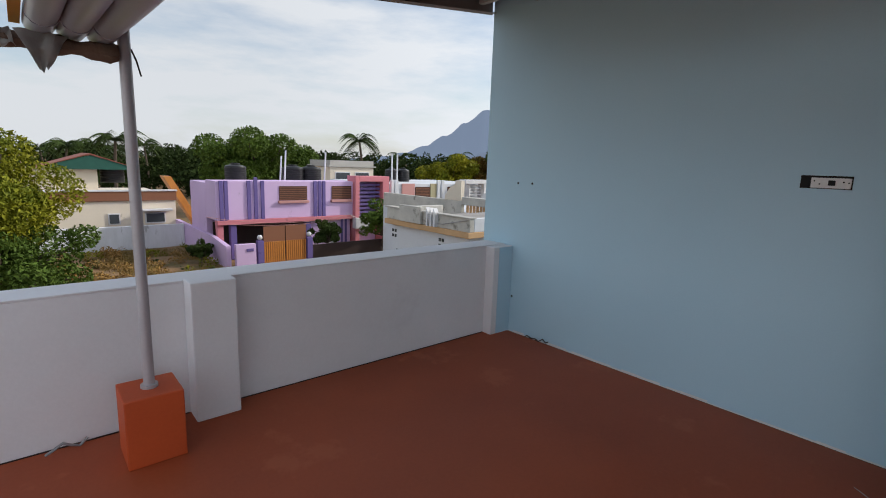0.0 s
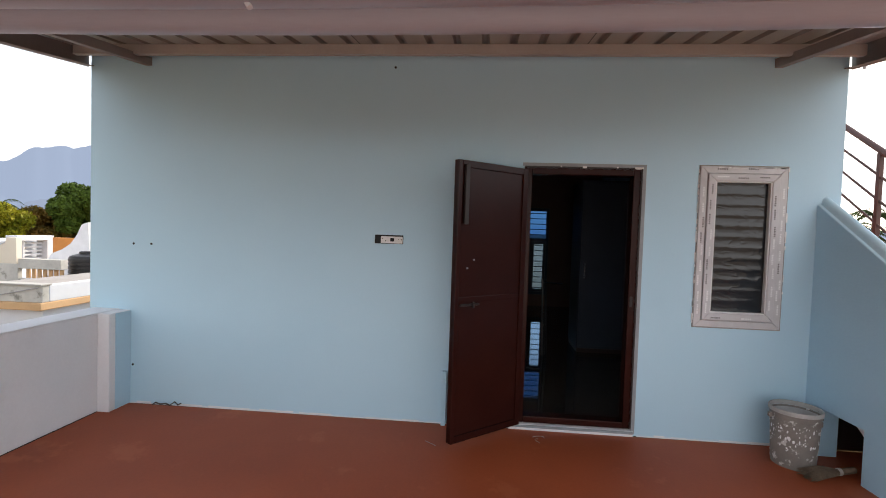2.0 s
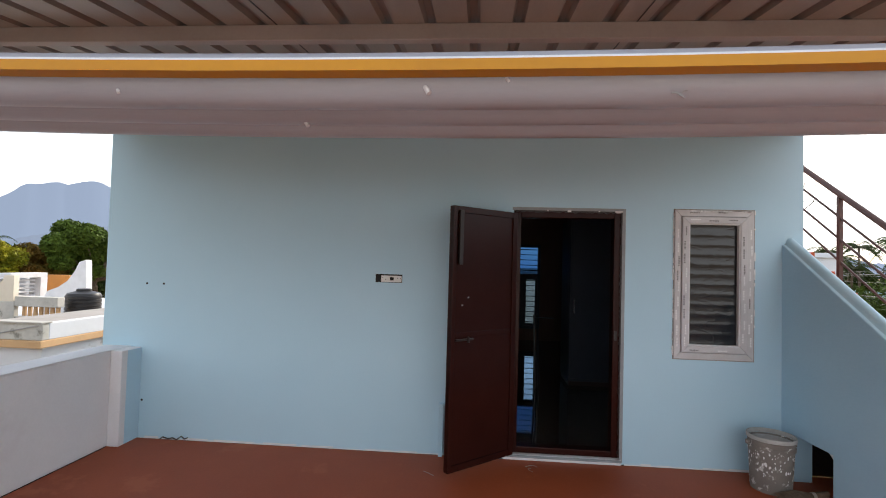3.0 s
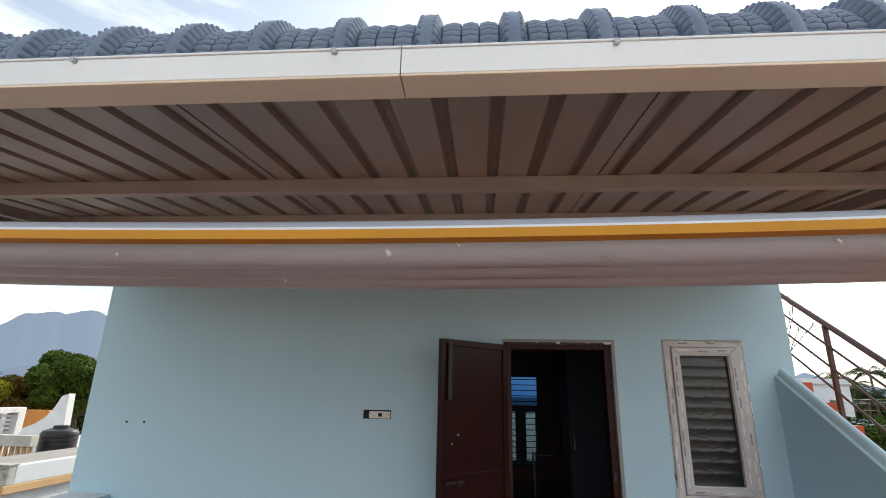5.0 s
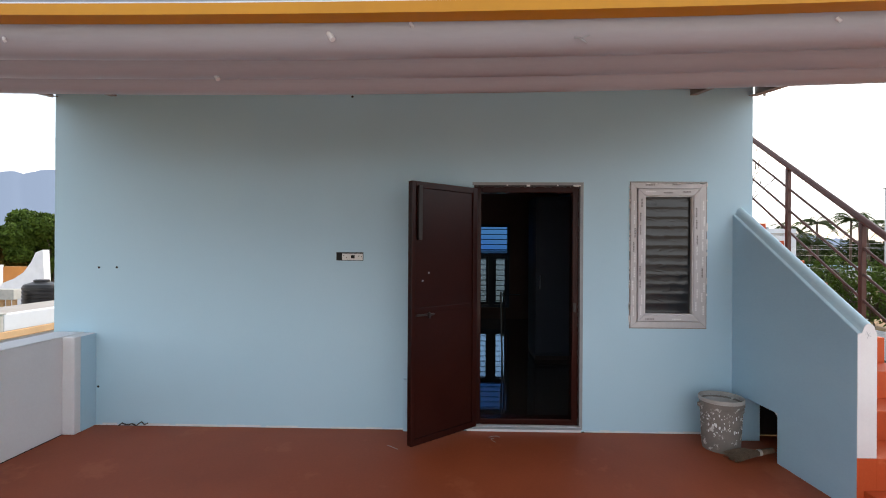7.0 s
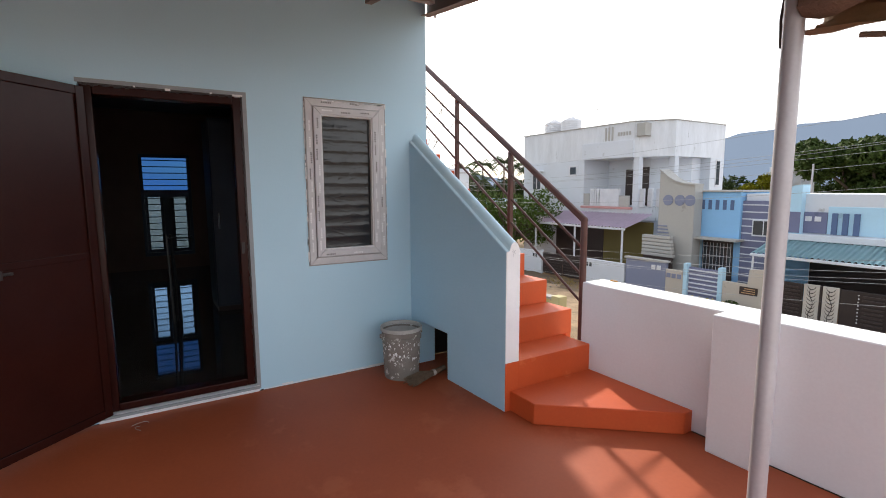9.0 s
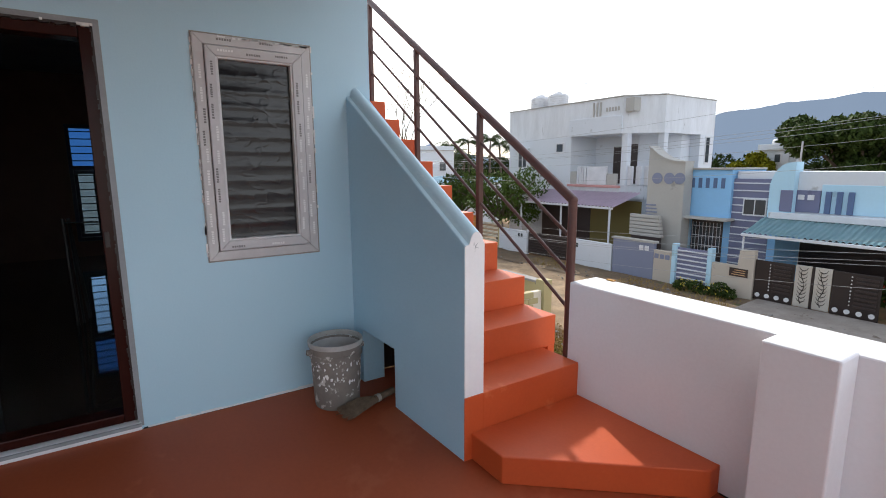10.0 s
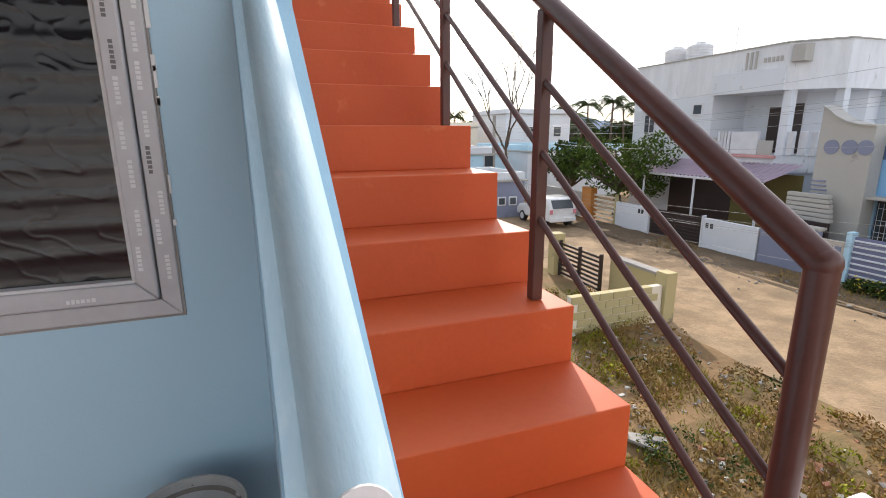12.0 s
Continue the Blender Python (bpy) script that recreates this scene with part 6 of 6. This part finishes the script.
plain_house("street_house", 44.0, 52.0, -31.0, -24.0, 3.6, P_WHITE, "tall white house far down the street", None, [(-30, 1, 0.9, 1.0), (-27, 1, 0.9, 1.0)])
plain_house("street_house", 46.0, 54.0, -22.0, -15.0, 2.4, P_CREAM, "cream house far down the street", None, [(-20, 0, 0.9, 1.0)])
plain_house("street_house", 17.0, 19.2, -44.5, -42.3, 3.0, P_WHITE, "slim white house behind the trees", None, [(17.5, 1.6, 0.5, 0.7)], "y")
tank(18.1, -43.4, 2.6, 0.55, 0.9, P_LIGHT)

# yellow block wall and gate of the neighbouring plot
blk = thing("block_wall", (11, -10.9, GROUND), "low yellow block wall at the plot's edge", "wall")
rr = random.Random(14)
bm = boxm(-0.1, 0.1, -0.19, 0.19, -0.092, 0.092, bevel=0.012)
bme = mesh_of("block", bm, P_YELLOW)
hb("core", blk, P_CREAM, 10.92, 11.08, -11.7, -9.0, GROUND - 0.05, GROUND + 0.98, bevel=0.005)
for r in range(5):
    for c in range(9):
        y = -9.2 - 0.395 * c - (0.19 if r % 2 else 0)
        if y > -11.52:
            shared("block", bme, blk, Matrix.Translation((11.0 + rr.uniform(-0.006, 0.006), y, GROUND + 0.10 + 0.198 * r)))
hb("pier", blk, P_YELLOW, 10.82, 11.18, -12.05, -11.705, GROUND, GROUND + 1.3)
hb("coping", blk, M_CONC, 11.2, 13.2, -12.15, -11.85, GROUND + 1.12, GROUND + 1.2)
hb("return_wall", blk, P_YELLOW, 11.2, 13.2, -12.1, -11.9, GROUND, GROUND + 1.119)
pg = thing("plot_gate", (14.2, -11.6, GROUND), "dark slatted steel gate of the neighbouring plot", "gate")
for i in range(8):
    hb("slat", pg, P_DARK, 13.25, 15.3, -11.63, -11.58, GROUND + 0.12 + 0.14 * i, GROUND + 0.19 + 0.14 * i, bevel=0.005)
for x in (13.21, 14.25, 15.31):
    hb("stile", pg, P_DARK, x, x + 0.06, -11.66, -11.55, GROUND + 0.05, GROUND + 1.25, bevel=0.005)
hb("pier", pg, P_YELLOW, 15.4, 15.8, -11.8, -11.4, GROUND, GROUND + 1.45)

# parked car
car = thing("parked_car", (24.2, -16.4, GROUND), "small white hatchback parked on the street", "car")
CX, CY, CZ = 22.5, -16.4, GROUND + 0.05
prof = [(0.0, 0.32), (0.05, 0.62), (0.02, 0.92), (0.28, 1.40), (0.5, 1.48), (1.6, 1.48), (2.25, 1.02), (3.1, 0.90), (3.42, 0.70), (3.45, 0.32)]
M_CAR = mat("white_car_paint", (0.78, 0.78, 0.78), None, 0.15, spec=0.6)
part("body", prismm([(CX + x, CZ + z) for x, z in prof], "y", CY - 0.78, CY + 0.78, 0.07), M_CAR, car, smooth=True)
bm = prism(bmesh.new(), [(CX + 0.03, CZ + 0.97), (CX + 0.26, CZ + 1.36), (CX + 0.22, CZ + 1.38), (CX - 0.012, CZ + 0.98)], "y", CY - 0.58, CY + 0.58)
part("rear_window", fix(bm), P_PANE, car, "dark rear window")
for s in (-1, 1):
    bm = prism(bmesh.new(), [(CX + 0.35, CZ + 0.98), (CX + 2.05, CZ + 1.0), (CX + 1.58, CZ + 1.40), (CX + 0.52, CZ + 1.40)], "y", *sorted((CY + s * 0.775, CY + s * 0.792)))
    part("side_window", fix(bm), P_PANE, car)
    part("tail_light", boxm(CX - 0.02, CX + 0.05, *sorted((CY + s * 0.60, CY + s * 0.76)), CZ + 0.70, CZ + 0.92, bevel=0.01), P_PINK, car, "red tail light")
    for x in (0.65, 2.75):
        wv = part("wheel", tubem([(CX + x, CY + s * 0.60, CZ + 0.26), (CX + x, CY + s * 0.80, CZ + 0.26)], 0.29, 20), P_TANK, car, "black tyre")
        part("rim", tubem([(CX + x, CY + s * 0.801, CZ + 0.26), (CX + x, CY + s * 0.812, CZ + 0.26)], 0.18, 16), P_LIGHT, wv)
part("bumper", boxm(CX - 0.05, CX + 0.08, CY - 0.74, CY + 0.74, CZ + 0.30, CZ + 0.52, bevel=0.03), M_CAR, car)

# poles and wires
up = thing("utility_pole", (14.2, -37, GROUND), "thin steel utility pole", "utility pole", "poles")
part("pole", tubem([(14.2, -37, GROUND), (14.2, -37, 2.9)], 0.06, 8), M_POLE, up)
up2 = thing("utility_pole", (-9, -18.0, GROUND), "concrete utility pole by the street", "utility pole", "poles")
part("pole", tubem([(-9, -18.0, GROUND), (-9, -18.0, 5.0)], 0.12, 8), M_CONC, up2)
up3 = thing("utility_pole", (34, -18.0, GROUND), "concrete utility pole down the street", "utility pole", "poles")
part("pole", tubem([(34, -18.0, GROUND), (34, -18.0, 2.6)], 0.12, 8), M_CONC, up3)
M_WIRE = mat("grey_wire", (0.34, 0.34, 0.34), None, 0.5)
for i, (za, zb) in enumerate(((4.9, 2.4), (4.1, 1.9), (3.9, 1.8), (3.6, 1.6), (1.3, -1.5), (1.0, -1.6), (0.75, -1.75), (4.5, 2.15), (3.3, 1.4), (1.15, -1.35), (0.5, -1.9))):
    bm = bmesh.new()
    tube(bm, [(-9 + 43 * k / 20, -18.0 + 0.12 * i, za + (zb - za) * k / 20 - 0.9 * (1 - (k / 10 - 1) ** 2) * (0.8 + 0.1 * i)) for k in range(21)], 0.0055, 5)
    solo("overhead_wire", fix(bm), M_WIRE, "sagging overhead wire along the street", "wire", group="overhead wires")

# ---------- houses behind the left parapet ----------
L = thing("lilac_house", (10.5, 27, GROUND), "single storey lilac house with purple bands", "house")
hb("wall", L, P_LILAC, 6.74, 14.2, 25.6, 28.4, GROUND, 0.30)
# Porch back, side and floor carry the recess shade in their dark colour.
hb("porch_back", L, P_DARK, 7.0, 11.29, 25.55, 25.598, GROUND, -1.62, label="porch back wall darkened for the recess shade")
hb("porch_side", L, P_DARK, 11.25, 11.299, 24.3, 25.54, GROUND, -1.62)
hb("porch_floor", L, P_DARK, 6.8, 11.24, 24.0, 25.54, GROUND, GROUND + 0.1)
hb("wall", L, P_LILAC, 6.74, 14.2, 24.0, 25.59, -1.40, 0.44, label="lilac parapet front")
hb("wall", L, P_LILAC, 11.3, 13.85, 24.1, 25.59, GROUND, -1.62)
hb("beam", L, P_PINK, 6.74, 13.86, 23.85, 24.25, -1.61, -1.405, label="rose red beam")
for x in (6.75, 7.35, 11.15):
    hb("column", L, P_PINK if x < 7 else P_PURPLE, x, x + 0.28, 23.95, 24.25, GROUND, -1.62)
for x in (6.90, 7.12, 8.17, 8.50, 8.83, 11.60, 11.85, 12.10):
    hb("band", L, P_PURPLE, x, x + 0.17, 23.93, 24.0, -1.40, 0.62 if 8.4 < x < 8.6 else 0.46, bevel=0.008)
for x0, x1 in ((9.75, 11.25), (12.65, 13.86)):
    gp = hb("grille_panel", L, P_GRILLE, x0, x1, 23.97, 24.0, -0.52, 0.20, label="dark brown grille panel")
    for k in range(7):
        hb("bar", gp, P_BRICK, x0 + 0.02, x1 - 0.02, 23.955, 23.969, -0.47 + 0.095 * k, -0.44 + 0.095 * k, bevel=0.004)
    hb("ledge", L, P_SALMON, x0 - 0.06, min(x1 + 0.06, 13.86), 23.86, 24.02, -0.66, -0.53)
hb("door", L, P_LIGHT, 12.5, 13.0, 24.04, 24.10, -2.9, -1.75, label="white framed door")
hb("pane", L, P_PANE, 12.58, 12.92, 24.02, 24.04, -2.8, -1.85, bevel=0.004)
for x in (13.25, 13.5):
    hb("band", L, P_PURPLE, x, x + 0.12, 24.04, 24.1, GROUND, -1.62)
hb("cooling_unit", L, P_LIGHT, 13.9, 14.8, 23.55, 23.95, -2.15, -1.55, bevel=0.03, label="white cooling unit")
pf = hb("portal", L, P_PINK, 13.95, 14.22, 23.7, 24.6, GROUND, 0.75, label="rose red portal frame")
hb("portal", L, P_PINK, 15.75, 16.19, 23.7, 24.6, GROUND, 0.75)
hb("portal", L, P_PINK, 14.221, 15.749, 23.7, 24.6, 0.45, 0.75)
for i in range(11):
    hb("louvre", L, P_PURPLE, 14.23, 15.74, 24.0, 24.3, -2.0 + 0.22 * i, -1.88 + 0.22 * i, bevel=0.008)
hb("louvre_back", L, P_LILAC, 14.23, 15.74, 24.45, 24.58, GROUND, 0.44)
for x, y, s in ((8.8, 27.5, 0.55), (11.8, 27.0, 0.6), (12.9, 27.0, 0.6)):
    tank(x, y, 0.31, s, 0.92)
for x in (10.6, 10.85, 13.2):
    part("pipe", tubem([(x, 25.9, 0.3), (x + 0.1, 25.9, 2.0 if x > 10.7 else 1.7)], 0.045, 8), M_WPIPE, L)
for k, (xa, za, xb, zb, dip) in enumerate(((6.2, -1.15, 13.4, -1.35, 0.35), (7.0, -1.5, 16.5, -0.9, 0.45), (13.2, -1.2, 15.2, -1.9, 0.1))):
    bm = bmesh.new()
    tube(bm, [(xa + (xb - xa) * i / 12, 23.55 - 0.1 * k, za + (zb - za) * i / 12 - dip * 4 * (i / 12) * (1 - i / 12)) for i in range(13)], 0.012, 5)
    solo("service_cable", fix(bm), P_SALMON if k < 2 else M_WPIPE, "thin cable slung across the lilac house front", "cable", group="house cables")
Bw = thing("lilac_boundary_wall", (6.9, 25.5, GROUND), "lilac boundary wall of the corner plot", "wall")
part("wall", prismm([(21.9, GROUND), (31.0, GROUND), (31.0, -2.05), (24.0, -2.1), (21.9, -2.28)], "x", 6.5, 6.70), P_LILAC, Bw)
pier = hb("pier", Bw, P_LILAC, 6.85, 7.72, 21.7, 21.95, GROUND, -2.22, label="lilac gate pier with letter plate")
hb("plate", pier, P_PURPLE, 7.3, 7.6, 21.67, 21.70, -2.55, -2.42, bevel=0.005)
OG = thing("orange_gate", (9.1, 21.8, GROUND), "orange slatted double gate with globe lamps on the piers", "gate")
for x0 in (8.1, 9.14):
    lf = hb("gate_leaf", OG, P_BRICK, x0, x0 + 1.01, 21.82, 21.85, GROUND + 0.06, -1.5)
    for i in range(10):
        hb("slat", lf, P_ORANGEW, x0 + 0.01 + 0.1 * i, x0 + 0.085 + 0.1 * i, 21.78, 21.819, GROUND + 0.06, -2.2, bevel=0.006)
for x in (7.80, 10.16):
    pr = hb("pier", OG, P_PURPLE, x, x + 0.28, 21.7, 21.95, GROUND, -2.12)
    bm = bmesh.new()
    bmesh.ops.create_uvsphere(bm, u_segments=14, v_segments=9, radius=0.12, matrix=Matrix.Translation((x + 0.14, 21.83, -1.98)))
    part("globe", bm, P_LIGHT, pr, "white globe lamp", smooth=True)
hb("garden_fence", Bw, P_DARK, 10.46, 16.0, 21.75, 21.85, GROUND, -2.5, label="dark garden fence")
# salmon house next door
Sm = thing("salmon_house", (20, 27, GROUND), "salmon and white house with brown railings", "house")
hb("wall", Sm, P_WHITE, 16.2, 25.5, 24.2, 31.0, GROUND, 0.30)
for x0, x1 in ((17.42, 18.38),):
    hb("panel", Sm, P_SALMON, x0, x1, 24.12, 24.2, -1.4, 0.32)
for x in (16.58, 16.86, 20.14, 20.5):
    hb("band", Sm, P_WHITE, x, x + 0.22, 24.05, 24.2, -1.5, 0.55)
for x0, x1 in ((18.45, 19.62), (21.1, 22.4)):
    rp_ = hb("railing_panel", Sm, P_GRILLE, x0, x1, 24.15, 24.2, -0.52, 0.12)
    for k in range(6):
        hb("bar", rp_, P_BRICK, x0 + 0.02, x1 - 0.02, 24.13, 24.149, -0.47 + 0.095 * k, -0.44 + 0.095 * k, bevel=0.004)
hb("panel", Sm, P_OLIVEW, 19.63, 20.13, 24.12, 24.2, -1.2, 0.32)
hb("ledge", Sm, P_WHITE, 16.2, 25.5, 23.6, 24.2, -1.75, -1.55)
# Flat dark panel stands in for a shaded porch opening.
hb("porch_shade", Sm, P_DARK, 16.6, 18.4, 24.15, 24.2, GROUND, -1.76)
for x in (18.95, 19.9):
    tank(x, 27.5, 0.31, 0.44, 0.9)
for x in (17.6, 18.0):
    part("pipe", tubem([(x, 25.5, 0.3), (x, 25.5, 2.1)], 0.05, 8), M_WPIPE, Sm)
lv = thing("louvre_frame", (23.1, 24, GROUND), "white roof frame with louvres", "frame")
hb("post", lv, P_LIGHT, 22.5, 22.62, 23.6, 24.04, GROUND, 0.35)
hb("post", lv, P_LIGHT, 23.7, 24.05, 23.4, 24.04, GROUND, 0.35)
hb("beam", lv, P_LIGHT, 22.0, 24.1, 23.4, 24.04, 0.351, 0.60)
for i in range(6):
    hb("louvre", lv, P_LIGHT, 22.63, 23.69, 23.7, 23.9, -0.85 + 0.2 * i, -0.76 + 0.2 * i, bevel=0.005)

plain_house("far_house", 17.6, 21.4, 33.6, 37.0, 1.6, P_CREAM, "grey roofed house seen behind the water tanks", P_GREYT, [(18.0, 0.0, 1.3, 0.75), (19.7, 0.0, 1.3, 0.75)], "-y")
# cream house and its compound wall
Cr = thing("cream_house", (1.5, 33, GROUND), "cream house with a brown parapet band", "house")
hb("wall", Cr, P_CREAM, -9.0, 6.55, 31.0, 40.0, GROUND, -0.75)
hb("band", Cr, P_BRICK, -9.0, 6.6, 30.9, 31.0, -0.95, -0.45, label="brown parapet band")
hb("coping", Cr, P_LIGHT, -9.0, 6.65, 30.85, 31.2, -0.445, -0.36)
hb("roof_room", Cr, P_CREAM, -1.0, 3.2, 33.0, 37.0, -0.75, 0.65)
for x, w_ in ((3.3, 0.55), (5.0, 1.0)):
    q = hb("window", Cr, P_LIGHT, x, x + w_, 30.93, 31.0, -2.2, -1.6, bevel=0.01)
    hb("pane", q, P_PANE, x + 0.06, x + w_ - 0.06, 30.91, 30.93, -2.14, -1.66, bevel=0.004)
hb("sunshade", Cr, P_LIGHT, 4.8, 6.3, 30.5, 31.0, -1.5, -1.4)
bm = prism(bmesh.new(), [(6.2, 0.35), (6.6, 0.35), (8.2, -2.6), (7.8, -2.6)], "y", 32.0, 33.0)
part("outer_stair", fix(bm), P_ORANGEW, Cr, "orange outer stair slab")
for x, y in ((4.0, 34), (2.6, 35)):
    tank(x, y, -0.1, 0.6, 1.2)
Cw = thing("compound_wall", (1.0, 29.0, GROUND), "old white compound wall with grey stains", "compound wall")
hb("wall", Cw, P_STAIN, -12.0, 6.48, 29.0, 29.2, GROUND, -2.08)
Tp = thing("roof_shelter", (2.6, 36, 0), "rooftop shelter with red and green tarpaulin", "shelter")
part("cover", prismm([(0.3, 0.62), (2.9, 1.52), (5.2, 0.70), (2.9, 1.45)], "y", 32.5, 37.5), P_REDT, Tp, "faded red cover")
part("side_cloth", prismm([(1.2, 0.90), (2.9, 1.40), (4.7, 0.86), (4.7, 0.66), (1.2, 0.66)], "y", 32.55, 32.62), P_GREENT, Tp, "green side cloth")
for x in (0.6, 5.0):
    part("post", tubem([(x, 32.6, -0.1), (x, 32.6, 0.72)], 0.04, 8), M_POLE, Tp)

# near house beyond the parapet corner
N = thing("near_house", (9.5, 9.5, GROUND), "white neighbouring house with an ochre band and mossy parapet", "house")
P_MOSS = mat("weathered_parapet", (0.60, 0.58, 0.53), (0.42, 0.41, 0.38), 0.9, 1.6, 14, 0.3, spots=(0.22, 0.21, 0.18), spot_scale=3.4, spot_at=0.58, spot_soft=0.12)
hb("wall", N, P_WHITE, 7.72, 15.0, 8.0, 11.1, GROUND, -0.12)
hb("band", N, P_ORANGEB, 7.55, 15.0, 7.88, 11.25, -0.119, 0.02, label="ochre slab edge")
hb("parapet", N, P_MOSS, 7.60, 7.75, 7.9, 11.2, 0.021, 0.33)
hb("parapet", N, P_WHITE, 7.751, 15.0, 7.9, 8.05, 0.021, 0.33)
hb("parapet", N, P_MOSS, 7.751, 9.5, 11.05, 11.2, 0.021, 0.33)
hb("coping", N, P_GREYT, 7.56, 7.79, 7.88, 11.24, 0.331, 0.36, bevel=0.006)
hb("roof", N, M_CONC, 7.76, 14.9, 8.06, 11.04, 0.021, 0.06)
hb("ornament", N, P_MOSS, 7.5, 7.60, 9.6, 10.5, 0.03, 0.46, label="white moulded panel")
for i in range(3):
    part("rib", prismm([(9.0 + 0.14 * i, 0.03), (9.06 + 0.14 * i, 0.03), (9.06 + 0.14 * i, 0.48), (9.0 + 0.14 * i, 0.38)], "x", 7.48, 7.60), P_LIGHT, N)
for y in (10.9, 8.9):
    for dz in (0, 0.14):
        for dy in (0, 0.12):
            hb("vent", N, P_PANE, 7.70, 7.725, y + dy, y + dy + 0.07, -0.48 + dz, -0.40 + dz, bevel=0.004)
hb("lettering_bar", N, P_PANE, 7.70, 7.725, 10.2, 10.9, -1.0, -0.8, bevel=0.004)
part("cable", tubem([(7.58, 7.95, 0.30), (7.57, 8.8, 0.12), (7.57, 9.4, 0.10), (7.57, 10.2, 0.30), (7.57, 11.0, 0.33)], 0.010, 6), M_WIRE, N)
N2 = thing("neighbour_roof", (13.5, 13, GROUND), "white neighbouring house roof with a swept parapet wing", "house")
hb("wall", N2, P_WHITE, 12.0, 20.0, 11.3, 18.0, GROUND, -0.3)
hb("parapet", N2, P_MOSS, 12.0, 12.15, 12.96, 18.0, -0.299, 0.25)
hb("parapet", N2, P_MOSS, 12.0, 12.15, 11.3, 12.955, -0.299, -0.161)
part("arched_panel", prismm([(13.0, 0.251), (13.9, 0.251), (13.85, 0.45), (13.6, 0.72), (13.35, 0.82), (13.3, 0.98), (13.0, 0.98)], "x", 12.0, 12.16), P_CREAM, N2, "cream arched panel with a post")
for i in range(7):
    hb("baluster", N2, P_ORANGEB, 12.16, 12.22, 11.75 + 0.17 * i, 11.85 + 0.17 * i, -0.16, 0.12, bevel=0.01)
hb("baluster_rail", N2, P_MOSS, 12.0, 12.24, 11.66, 12.95, 0.121, 0.40)
part("swept_wing", prismm([(12.5, -0.29), (13.95, -0.29), (13.97, 0.24), (13.86, 0.42), (13.5, 0.56), (13.2, 0.76), (12.97, 1.06), (12.82, 1.38), (12.6, 1.46)], "x", 14.0, 14.25), P_LIGHT, N2, "white swept wing")
tank(13.0, 11.75, -0.25, 0.46, 0.84)
hb("ochre_wall", N2, P_ORANGEW, 19.0, 19.2, 17.6, 18.6, -0.3, 0.72)
